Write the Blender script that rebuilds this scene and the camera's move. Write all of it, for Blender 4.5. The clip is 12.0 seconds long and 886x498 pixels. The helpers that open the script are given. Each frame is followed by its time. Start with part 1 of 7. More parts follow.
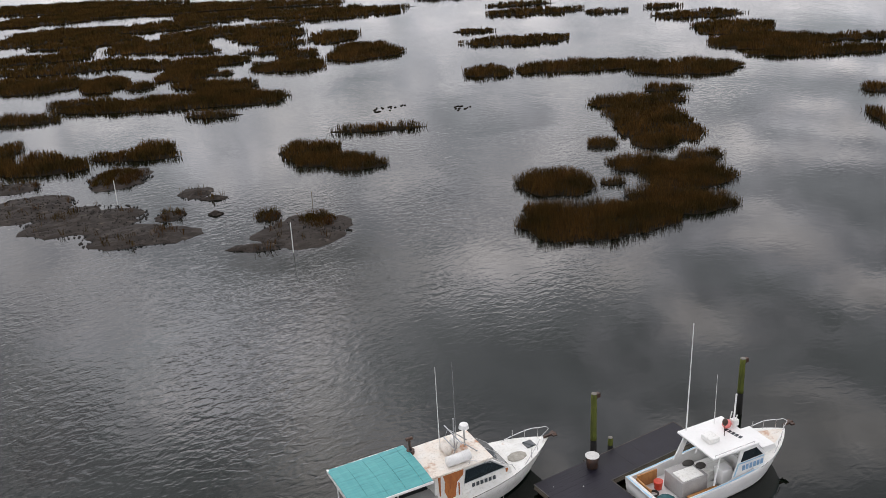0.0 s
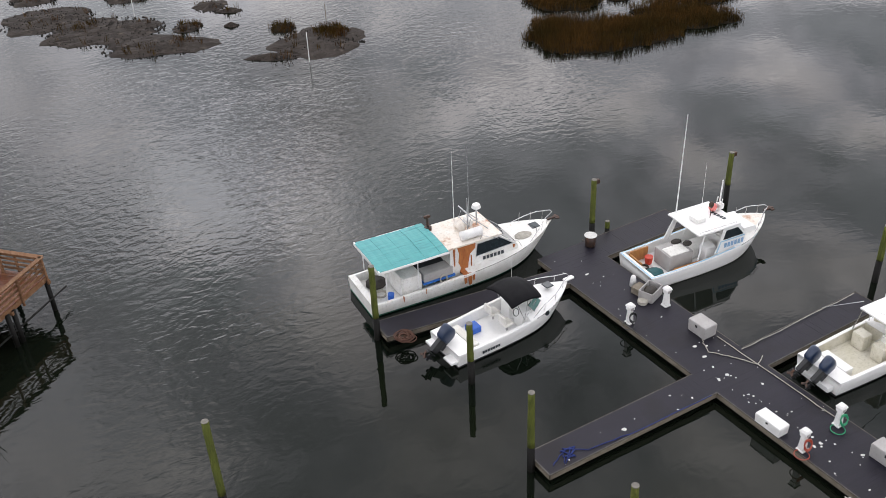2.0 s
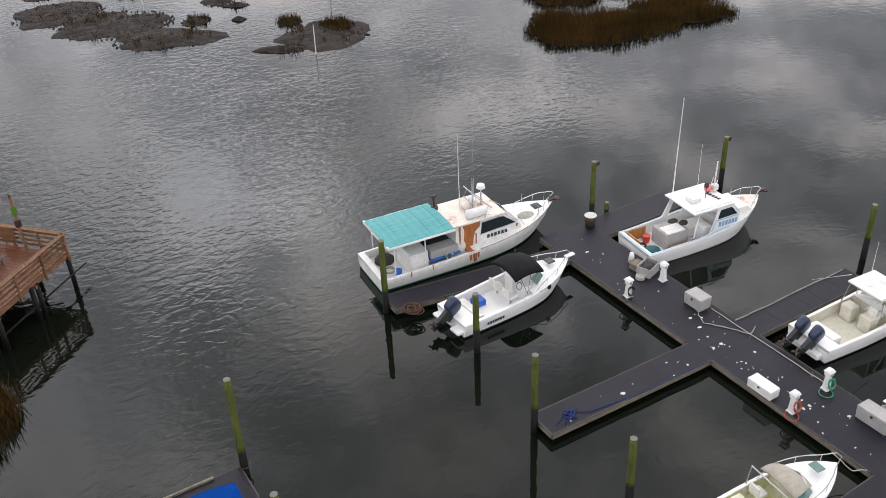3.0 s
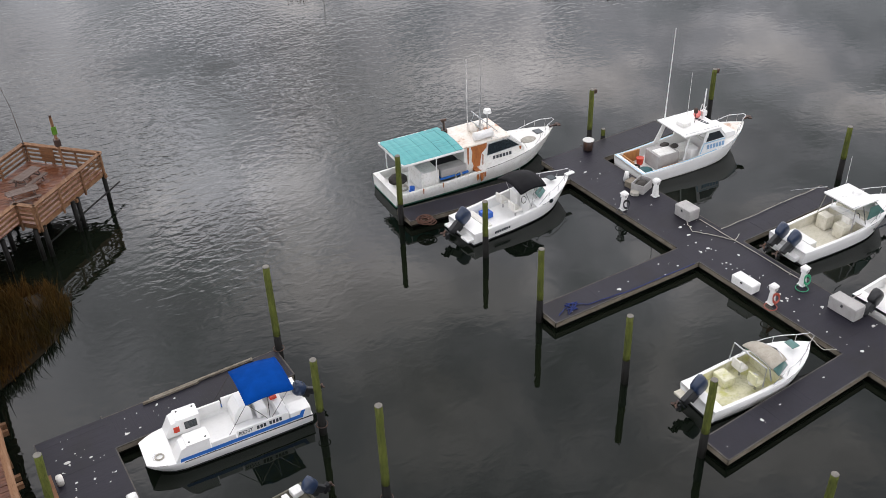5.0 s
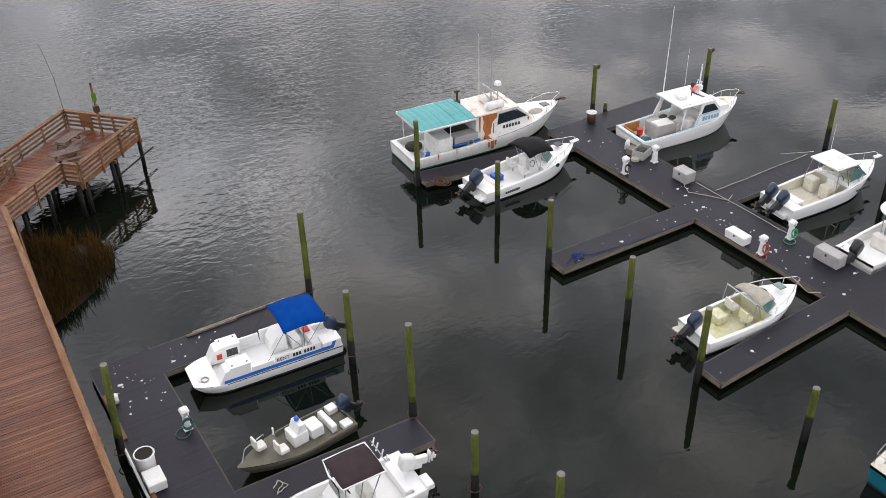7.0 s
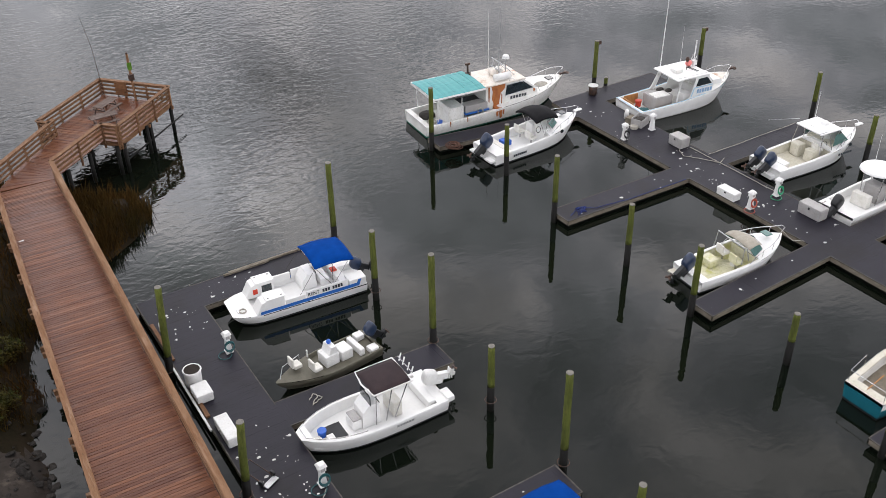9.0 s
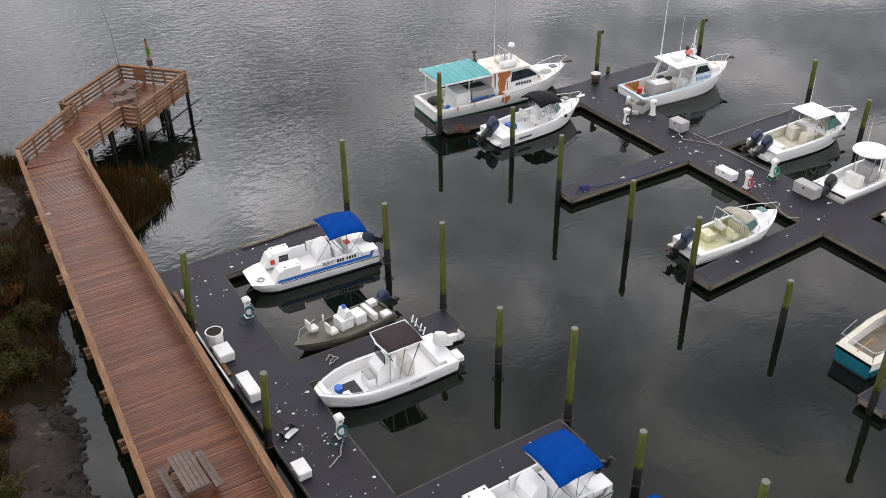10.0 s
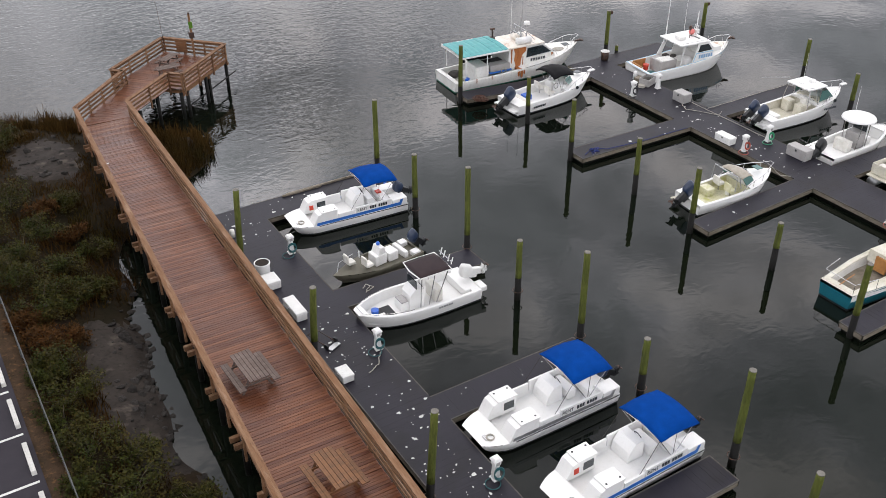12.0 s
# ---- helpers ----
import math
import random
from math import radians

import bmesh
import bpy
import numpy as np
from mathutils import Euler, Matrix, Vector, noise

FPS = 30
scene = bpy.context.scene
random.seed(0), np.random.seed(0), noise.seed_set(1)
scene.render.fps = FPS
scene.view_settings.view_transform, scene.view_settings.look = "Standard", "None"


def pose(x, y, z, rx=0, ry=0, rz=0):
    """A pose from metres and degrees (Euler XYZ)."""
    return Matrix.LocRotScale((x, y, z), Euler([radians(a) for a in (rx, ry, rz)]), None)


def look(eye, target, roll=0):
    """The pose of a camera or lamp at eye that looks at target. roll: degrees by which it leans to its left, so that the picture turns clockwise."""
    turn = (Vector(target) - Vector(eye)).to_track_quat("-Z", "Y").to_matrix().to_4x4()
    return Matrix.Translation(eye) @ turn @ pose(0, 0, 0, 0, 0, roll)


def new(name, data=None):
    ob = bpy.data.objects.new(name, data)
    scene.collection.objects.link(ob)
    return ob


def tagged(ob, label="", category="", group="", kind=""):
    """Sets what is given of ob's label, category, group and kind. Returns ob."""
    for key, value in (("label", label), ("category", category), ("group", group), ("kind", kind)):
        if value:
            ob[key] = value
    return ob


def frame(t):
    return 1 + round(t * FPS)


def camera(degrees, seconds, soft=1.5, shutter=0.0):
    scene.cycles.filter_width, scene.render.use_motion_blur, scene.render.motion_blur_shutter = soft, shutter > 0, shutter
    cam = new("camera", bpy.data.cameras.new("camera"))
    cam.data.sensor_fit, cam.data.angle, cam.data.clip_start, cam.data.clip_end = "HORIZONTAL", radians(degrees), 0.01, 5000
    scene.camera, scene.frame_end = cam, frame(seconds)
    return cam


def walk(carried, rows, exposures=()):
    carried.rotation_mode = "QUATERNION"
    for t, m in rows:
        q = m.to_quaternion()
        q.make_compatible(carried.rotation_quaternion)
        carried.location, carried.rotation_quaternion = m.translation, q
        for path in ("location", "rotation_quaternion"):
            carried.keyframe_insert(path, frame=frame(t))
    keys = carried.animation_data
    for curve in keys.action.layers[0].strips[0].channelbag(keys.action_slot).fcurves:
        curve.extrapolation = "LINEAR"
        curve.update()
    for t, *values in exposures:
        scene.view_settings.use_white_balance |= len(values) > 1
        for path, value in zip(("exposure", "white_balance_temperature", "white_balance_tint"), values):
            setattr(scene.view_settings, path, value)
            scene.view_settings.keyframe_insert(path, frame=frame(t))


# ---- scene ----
cam = camera(50.4, 12.0, soft=0.75)
PATH = [
    (0, (2.747, 2.644, 26.683), (3.689, 4.233, 25.917), -3.2),
    (0.5, (2.048, 1.828, 26.626), (2.958, 3.377, 25.746), -3.2),
    (1, (1.141, 0.842, 26.572), (2.007, 2.33, 25.555), -3.1),
    (1.5, (0.33, -0.167, 26.565), (1.175, 1.292, 25.49), -3.0),
    (2, (-0.427, -1.004, 26.486), (0.421, 0.458, 25.417), -2.9),
    (2.5, (-1.167, -1.864, 26.372), (-0.316, -0.401, 25.308), -2.9),
    (3, (-1.978, -2.712, 26.417), (-1.123, -1.249, 25.354), -2.7),
    (5, (-5.518, -6.2, 26.128), (-4.66, -4.777, 25.014), -2.2),
    (5.5, (-6.328, -6.995, 25.923), (-5.465, -5.571, 24.817), -2.1),
    (6, (-7.197, -7.796, 25.94), (-6.329, -6.372, 24.835), -2.0),
    (6.5, (-7.976, -8.559, 25.944), (-7.106, -7.136, 24.841), -1.8),
    (7, (-8.782, -9.341, 25.985), (-7.909, -7.918, 24.883), -1.6),
    (9, (-12.12, -12.792, 25.8), (-11.235, -11.369, 24.709), -1.1),
    (9.5, (-12.886, -13.675, 25.618), (-12.0, -12.248, 24.532), -1.0),
    (10, (-13.802, -14.636, 25.557), (-12.914, -13.207, 24.475), -0.9),
    (10.5, (-14.708, -15.651, 25.497), (-13.823, -14.218, 24.419), -0.7),
    (11, (-15.68, -16.639, 25.49), (-14.795, -15.203, 24.415), -0.6),
    (11.5, (-16.592, -17.642, 25.39), (-15.704, -16.205, 24.319), -0.4),
    (12, (-17.577, -18.701, 25.415), (-16.691, -17.262, 24.346), -0.4),
]
walk(cam, [(t, look(eye, target, roll)) for t, eye, target, roll in PATH], exposures=[(0.0, -0.38), (0.5, -0.34), (1.5, -0.2), (2.0, -0.08), (12.0, -0.07)])


# ---- world, sun, exposure ----
SUN_EL, SUN_AZ = 68.0, 25.0
world = bpy.data.worlds.new("world")
scene.world = world
world.use_nodes = True
wt = world.node_tree
wt.nodes.clear()


def wn(kind, **inputs):
    n = wt.nodes.new(kind)
    for k, v in inputs.items():
        n.inputs[int(k[1:]) if k[0] == "i" and k[1:].isdigit() else k].default_value = v
    return n


w_out, w_bg = wn("ShaderNodeOutputWorld"), wn("ShaderNodeBackground")
w_bg.inputs["Strength"].default_value = 0.15
sky = wn("ShaderNodeTexSky")
sky.sky_type, sky.sun_disc = "NISHITA", False
sky.sun_elevation, sky.sun_rotation = radians(SUN_EL), radians(SUN_AZ)
sky.dust_density = 2.0
w_tc, w_sep = wn("ShaderNodeTexCoord"), wn("ShaderNodeSeparateXYZ")
wt.links.new(w_tc.outputs["Generated"], w_sep.inputs[0])
w_add = wn("ShaderNodeMath")
w_add.operation = "ADD"
w_add.inputs[1].default_value = 0.10
w_abs = wn("ShaderNodeMath")
w_abs.operation = "ABSOLUTE"
wt.links.new(w_sep.outputs["Z"], w_abs.inputs[0])
wt.links.new(w_abs.outputs[0], w_add.inputs[0])
w_comb = wn("ShaderNodeCombineXYZ")
for axis in "XY":
    d = wn("ShaderNodeMath")
    d.operation = "DIVIDE"
    wt.links.new(w_sep.outputs[axis], d.inputs[0])
    wt.links.new(w_add.outputs[0], d.inputs[1])
    wt.links.new(d.outputs[0], w_comb.inputs[axis])
# broken grey cloud: a large layer of breaks and a finer one of lumps
w_n1 = wn("ShaderNodeTexNoise", Scale=3.0, Detail=6.0, Roughness=0.55, Distortion=0.35)
w_n2 = wn("ShaderNodeTexNoise", Scale=6.5, Detail=5.0, Roughness=0.6, Distortion=0.2)
for n in (w_n1, w_n2):
    wt.links.new(w_comb.outputs[0], n.inputs["Vector"])
w_r1 = wn("ShaderNodeValToRGB")
w_r1.color_ramp.elements[0].position, w_r1.color_ramp.elements[0].color = 0.39, (7.3, 7.5, 7.95, 1)
w_r1.color_ramp.elements[1].position, w_r1.color_ramp.elements[1].color = 0.62, (19.0, 18.0, 18.0, 1)
w_mid = w_r1.color_ramp.elements.new(0.5)
w_mid.color = (11.0, 10.9, 11.7, 1)
wt.links.new(w_n1.outputs["Fac"], w_r1.inputs[0])
w_r2 = wn("ShaderNodeMapRange")
w_r2.inputs["From Min"].default_value, w_r2.inputs["From Max"].default_value = 0.3, 0.7
w_r2.inputs["To Min"].default_value, w_r2.inputs["To Max"].default_value = 0.74, 1.28
wt.links.new(w_n2.outputs["Fac"], w_r2.inputs["Value"])
w_mul = wn("ShaderNodeVectorMath")
w_mul.operation = "MULTIPLY"
wt.links.new(w_r1.outputs[0], w_mul.inputs[0])
wt.links.new(w_r2.outputs[0], w_mul.inputs[1])
# the cloud deck dims at the horizon and again overhead
w_el = wn("ShaderNodeMapRange")
w_el.inputs["From Max"].default_value = 0.3
w_el.inputs["To Min"].default_value, w_el.inputs["To Max"].default_value = 0.95, 1.12
w_ze = wn("ShaderNodeMapRange")
w_ze.inputs["From Min"].default_value, w_ze.inputs["From Max"].default_value = 0.5, 0.85
w_ze.inputs["To Min"].default_value, w_ze.inputs["To Max"].default_value = 0.95, 0.58
wt.links.new(w_abs.outputs[0], w_ze.inputs["Value"])
# single large clouds: place on the deck, reach, how much brighter or darker
w_warp = wn("ShaderNodeVectorMath")
w_warp.operation = "MULTIPLY_ADD"
w_warp.inputs[1].default_value = (0.34, 0.34, 0.0)
w_n3 = wn("ShaderNodeTexNoise", Scale=3.4, Detail=5.0, Roughness=0.6)
wt.links.new(w_comb.outputs[0], w_n3.inputs["Vector"])
wt.links.new(w_n3.outputs["Color"], w_warp.inputs[0])
wt.links.new(w_comb.outputs[0], w_warp.inputs[2])
w_sum = None
for cu, cv, reach, gain in ((0.40, 1.50, 0.30, 2.0), (0.14, 2.07, 0.34, 0.12), (0.62, 2.5, 0.36, 0.4), (0.10, 1.02, 0.26, 0.7), (0.62, 1.14, 0.24, 0.45), (0.84, 0.87, 0.18, 0.45), (1.4, 1.75, 0.5, 0.1),
                            (0.66, 1.74, 0.24, -0.6), (0.12, 1.36, 0.22, -0.45), (0.33, 1.22, 0.15, -0.3), (0.50, 0.86, 0.2, -0.22), (0.97, 1.46, 0.24, 0.45)):
    w_d = wn("ShaderNodeVectorMath")
    w_d.operation = "DISTANCE"
    w_d.inputs[1].default_value = (cu + 0.17, cv + 0.17, 0.0)
    wt.links.new(w_warp.outputs[0], w_d.inputs[0])
    w_f = wn("ShaderNodeMapRange")
    w_f.interpolation_type = "SMOOTHSTEP"
    w_f.inputs["From Min"].default_value, w_f.inputs["From Max"].default_value = 0.0, reach * 1.5
    w_f.inputs["To Min"].default_value, w_f.inputs["To Max"].default_value = gain, 0.0
    wt.links.new(w_d.outputs["Value"], w_f.inputs["Value"])
    w_a = wn("ShaderNodeMath")
    w_a.operation = "ADD"
    w_a.inputs[1].default_value = 1.0
    if w_sum:
        wt.links.new(w_sum, w_a.inputs[1])
    wt.links.new(w_f.outputs[0], w_a.inputs[0])
    w_sum = w_a.outputs[0]
w_elz = wn("ShaderNodeMath")
w_elz.operation = "MULTIPLY"
wt.links.new(w_el.outputs[0], w_elz.inputs[0])
wt.links.new(w_ze.outputs[0], w_elz.inputs[1])
wt.links.new(w_abs.outputs[0], w_el.inputs["Value"])
w_mul2 = wn("ShaderNodeVectorMath")
w_mul2.operation = "MULTIPLY"
wt.links.new(w_mul.outputs[0], w_mul2.inputs[0])
w_deck = wn("ShaderNodeMath")
w_deck.operation = "MULTIPLY"
wt.links.new(w_elz.outputs[0], w_deck.inputs[0])
wt.links.new(w_sum, w_deck.inputs[1])
wt.links.new(w_deck.outputs[0], w_mul2.inputs[1])
w_mix = wn("ShaderNodeMix")
w_mix.data_type = "RGBA"
w_mix.inputs["Factor"].default_value = 0.9
wt.links.new(sky.outputs[0], w_mix.inputs["A"])
wt.links.new(w_mul2.outputs[0], w_mix.inputs["B"])
wt.links.new(w_mix.outputs["Result"], w_bg.inputs["Color"])
wt.links.new(w_bg.outputs[0], w_out.inputs[0])

sun_data = bpy.data.lights.new("sun", "SUN")
sun_data.energy, sun_data.angle, sun_data.color = 0.62, radians(25), (1.0, 0.95, 0.88)
sun = new("sun", sun_data)
sun.matrix_world = look((40 * math.sin(radians(SUN_AZ)), 40 * math.cos(radians(SUN_AZ)), 40 * math.tan(radians(SUN_EL))), (0, 0, 0))
scene.view_settings.exposure = 0.0


# ---- materials ----
def material(name, colour, rough=0.6, metal=0.0, second=None, scale=3.0, fine=40.0, amount=0.5, bump=0.2, bump_scale=None,
             spots=None, stretch=(1, 1, 1), island=0.0, vary=0.0, spec=0.5, spot_scale=2.0, spot_range=(0.58, 0.68), coords="Object"):
    """A surface with broad mottling towards a second colour, fine grain, relief and, if given, spots of a third colour."""
    m = bpy.data.materials.new(name)
    m.use_nodes = True
    t = m.node_tree
    b = t.nodes["Principled BSDF"]
    b.inputs["Roughness"].default_value, b.inputs["Metallic"].default_value = rough, metal
    b.inputs["Specular IOR Level"].default_value = spec
    tc, mp = t.nodes.new("ShaderNodeTexCoord"), t.nodes.new("ShaderNodeMapping")
    mp.inputs["Scale"].default_value = stretch
    if vary:
        # pieces that share a mesh take their grain from where they lie
        oi, at = t.nodes.new("ShaderNodeObjectInfo"), t.nodes.new("ShaderNodeVectorMath")
        t.links.new(tc.outputs[coords], at.inputs[0])
        t.links.new(oi.outputs["Location"], at.inputs[1])
        t.links.new(at.outputs[0], mp.inputs[0])
    else:
        t.links.new(tc.outputs[coords], mp.inputs[0])

    def noise_node(s, detail=5.0):
        n = t.nodes.new("ShaderNodeTexNoise")
        n.inputs["Scale"].default_value, n.inputs["Detail"].default_value, n.inputs["Roughness"].default_value = s, detail, 0.6
        t.links.new(mp.outputs[0], n.inputs["Vector"])
        return n

    def ramp(source, lo, hi):
        r = t.nodes.new("ShaderNodeMapRange")
        r.inputs["From Min"].default_value, r.inputs["From Max"].default_value = lo, hi
        t.links.new(source, r.inputs["Value"])
        return r.outputs[0]

    def mix(fac, a, c):
        x = t.nodes.new("ShaderNodeMix")
        x.data_type = "RGBA"
        for sock, v in (("Factor", fac), ("A", a), ("B", c)):
            if isinstance(v, (tuple, float, int)):
                x.inputs[sock].default_value = (*v, 1) if isinstance(v, tuple) else v
            else:
                t.links.new(v, x.inputs[sock])
        return x.outputs["Result"]

    second = second or tuple(c * 0.7 for c in colour)
    broad, grain = noise_node(scale), noise_node(fine, 3.0)
    out = mix(ramp(broad.outputs["Fac"], 0.35, 0.68), colour, second)
    dark = tuple(c * (1 - amount) for c in second)
    out = mix(ramp(grain.outputs["Fac"], 0.52, 0.85), out, dark)
    if spots:
        out = mix(ramp(noise_node(spot_scale, 6.0).outputs["Fac"], *spot_range), out, spots)
    if island or vary:
        if island:
            g = t.nodes.new("ShaderNodeNewGeometry").outputs["Random Per Island"]
            amt = island
        else:
            g = t.nodes.new("ShaderNodeObjectInfo").outputs["Random"]
            amt = vary
        r = t.nodes.new("ShaderNodeMapRange")
        r.inputs["To Min"].default_value, r.inputs["To Max"].default_value = 1 - amt, 1 + amt
        t.links.new(g, r.inputs["Value"])
        v = t.nodes.new("ShaderNodeVectorMath")
        v.operation = "MULTIPLY"
        t.links.new(out, v.inputs[0])
        t.links.new(r.outputs[0], v.inputs[1])
        out = v.outputs[0]
    t.links.new(out, b.inputs["Base Color"])
    if bump:
        bn = t.nodes.new("ShaderNodeBump")
        bn.inputs["Strength"].default_value, bn.inputs["Distance"].default_value = bump, 0.02
        t.links.new(noise_node(bump_scale or fine, 4.0).outputs["Fac"], bn.inputs["Height"])
        t.links.new(bn.outputs[0], b.inputs["Normal"])
    return m


def plank_material():
    """Wet boardwalk planks: each of its own tone, grained along its length, with worn pale streaks, dark wet stains and uneven sheen."""
    m = bpy.data.materials.new("wet_brown_planks")
    m.use_nodes = True
    t = m.node_tree
    b = t.nodes["Principled BSDF"]
    link = t.links.new
    tc, oi, at = t.nodes.new("ShaderNodeTexCoord"), t.nodes.new("ShaderNodeObjectInfo"), t.nodes.new("ShaderNodeVectorMath")
    link(tc.outputs["Object"], at.inputs[0])
    link(oi.outputs["Location"], at.inputs[1])

    def grain(scale, stretch, detail=5.0):
        mp, n = t.nodes.new("ShaderNodeMapping"), t.nodes.new("ShaderNodeTexNoise")
        mp.inputs["Scale"].default_value = stretch
        n.inputs["Scale"].default_value, n.inputs["Detail"].default_value, n.inputs["Roughness"].default_value = scale, detail, 0.62
        link(at.outputs[0], mp.inputs[0])
        link(mp.outputs[0], n.inputs["Vector"])
        return n.outputs["Fac"]

    def span(source, lo, hi, a=0.0, c=1.0):
        r = t.nodes.new("ShaderNodeMapRange")
        for k, v in zip(("From Min", "From Max", "To Min", "To Max"), (lo, hi, a, c)):
            r.inputs[k].default_value = v
        link(source, r.inputs["Value"])
        return r.outputs[0]

    def blend(fac, a, c):
        x = t.nodes.new("ShaderNodeMix")
        x.data_type = "RGBA"
        link(fac, x.inputs["Factor"])
        for sock, v in (("A", a), ("B", c)):
            if isinstance(v, tuple):
                x.inputs[sock].default_value = (*v, 1)
            else:
                link(v, x.inputs[sock])
        return x.outputs["Result"]

    tone = t.nodes.new("ShaderNodeValToRGB")
    stops = ((0.0, (0.078, 0.0210, 0.0070)), (0.3, (0.106, 0.0315, 0.0105)), (0.62, (0.133, 0.0420, 0.0145)), (0.86, (0.158, 0.0550, 0.0215)), (1.0, (0.190, 0.0780, 0.0370)))
    ramp = tone.color_ramp
    ramp.elements[0].position, ramp.elements[0].color = stops[0][0], (*stops[0][1], 1)
    ramp.elements[1].position, ramp.elements[1].color = stops[-1][0], (*stops[-1][1], 1)
    for p, c in stops[1:-1]:
        ramp.elements.new(p).color = (*c, 1)
    link(oi.outputs["Random"], tone.inputs[0])
    wet = grain(0.28, (1, 0.8, 1), 4.0)
    out = blend(span(grain(1.2, (0.9, 9, 4)), 0.52, 0.72, 0.0, 0.75), tone.outputs[0], (0.200, 0.095, 0.052))
    out = blend(span(grain(2.2, (0.7, 12, 4)), 0.54, 0.74, 0.0, 0.8), out, (0.040, 0.013, 0.005))
    out = blend(span(wet, 0.46, 0.66, 0.0, 0.6), out, (0.082, 0.021, 0.006))
    link(out, b.inputs["Base Color"])
    link(span(wet, 0.38, 0.64, 0.52, 0.30), b.inputs["Roughness"])
    b.inputs["Specular IOR Level"].default_value = 0.35
    bn = t.nodes.new("ShaderNodeBump")
    bn.inputs["Strength"].default_value, bn.inputs["Distance"].default_value = 0.35, 0.02
    link(grain(7.0, (0.5, 4, 2)), bn.inputs["Height"])
    link(bn.outputs[0], b.inputs["Normal"])
    return m


GEL = material("gelcoat_white", (0.80, 0.80, 0.79), 0.32, second=(0.75, 0.75, 0.735), scale=0.8, fine=7, amount=0.05, bump=0.01)
GEL_OLD = material("gelcoat_weathered", (0.77, 0.77, 0.75), 0.45, second=(0.67, 0.66, 0.62), scale=1.5, fine=9, amount=0.3, bump=0.04,
                   spots=(0.42, 0.22, 0.09), spot_scale=0.9, spot_range=(0.66, 0.80))
GEL_RUST = material("gelcoat_rusty", (0.74, 0.71, 0.66), 0.55, second=(0.69, 0.61, 0.52), scale=1.6, fine=9, amount=0.4, bump=0.06,
                    spots=(0.36, 0.13, 0.03), spot_scale=1.1, spot_range=(0.55, 0.68))
GEL_CREAM = material("gelcoat_cream", (0.6290, 0.6035, 0.5226), 0.42, second=(0.5100, 0.4845, 0.3784), scale=1.4, fine=11, amount=0.3, bump=0.04)
ALGAE = material("algae_stained_floor", (0.66, 0.64, 0.50), 0.5, second=(0.56, 0.55, 0.32), scale=2.2, fine=9, amount=0.35, bump=0.05,
                 spots=(0.48, 0.48, 0.16), spot_scale=1.6, spot_range=(0.54, 0.7))
RUST = material("rust_streak", (0.42, 0.15, 0.04), 0.8, second=(0.28, 0.08, 0.02), scale=3, fine=25, amount=0.4, bump=0.15, stretch=(1, 1, 0.3))
TEAL = material("teal_tarp", (0.058, 0.285, 0.295), 0.55, second=(0.082, 0.345, 0.345), scale=1.5, fine=8, amount=0.3, bump=0.12, stretch=(0.5, 5, 1),
                spots=(0.030, 0.185, 0.20), spot_scale=1.2, spot_range=(0.56, 0.72))
BLUE = material("blue_canvas", (0.0012, 0.038, 0.205), 0.85, second=(0.0016, 0.048, 0.255), scale=2.0, fine=60, amount=0.2, bump=0.35, bump_scale=3.5, spec=0.04,
                spots=(0.30, 0.36, 0.45), spot_scale=4.5, spot_range=(0.745, 0.76))
BLACK = material("black_canvas", (0.0043, 0.0043, 0.0054), 0.7, second=(0.0079, 0.0079, 0.0094), scale=3, fine=60, amount=0.3, bump=0.1, bump_scale=6, spec=0.15)
MAROON = material("dark_maroon_canvas", (0.0245, 0.0154, 0.0182), 0.7, second=(0.0350, 0.0224, 0.0238), scale=2, fine=60, amount=0.3, bump=0.1, bump_scale=5, spec=0.2)
STRIPE = material("blue_stripe", (0.02, 0.12, 0.45), 0.35, second=(0.03, 0.15, 0.5), scale=2, fine=30, amount=0.1, bump=0.0)
LIGHTBLUE = material("light_blue_paint", (0.25, 0.48, 0.66), 0.5, second=(0.42, 0.58, 0.68), scale=2, fine=14, amount=0.2, bump=0.03)
GREENPAINT = material("green_bottom_paint", (0.02, 0.14, 0.09), 0.6, second=(0.03, 0.18, 0.12), scale=2, fine=14, amount=0.3, bump=0.05)
DARKPAINT = material("dark_bottom_paint", (0.02, 0.022, 0.026), 0.6, scale=2, fine=14, amount=0.3, bump=0.05)
TEALHULL = material("teal_hull_paint", (0.006, 0.10, 0.135), 0.35, second=(0.008, 0.125, 0.165), scale=1.5, fine=10, amount=0.2, bump=0.02)
LETTER = material("dark_lettering", (0.03, 0.04, 0.05), 0.5, scale=4, fine=30, amount=0.2, bump=0)
BLUELETTER = material("faded_blue_lettering", (0.25, 0.42, 0.62), 0.5, scale=4, fine=30, amount=0.2, bump=0)
MOTOR = material("motor_cowl_navy", (0.016, 0.028, 0.06), 0.28, second=(0.02, 0.034, 0.07), scale=3, fine=30, amount=0.1, bump=0.01)
MOTORBLACK = material("motor_black", (0.015, 0.016, 0.018), 0.4, scale=3, fine=30, amount=0.1, bump=0.02)
CHROME = material("stainless_steel", (0.62, 0.62, 0.62), 0.25, 1.0, scale=3, fine=40, amount=0.1, bump=0.02)
ALU = material("aluminium", (0.50, 0.51, 0.52), 0.45, 0.7, scale=3, fine=30, amount=0.25, bump=0.04)
DARKMETAL = material("dark_metal", (0.05, 0.045, 0.045), 0.55, 0.6, second=(0.10, 0.05, 0.03), scale=6, fine=30, amount=0.3, bump=0.1)
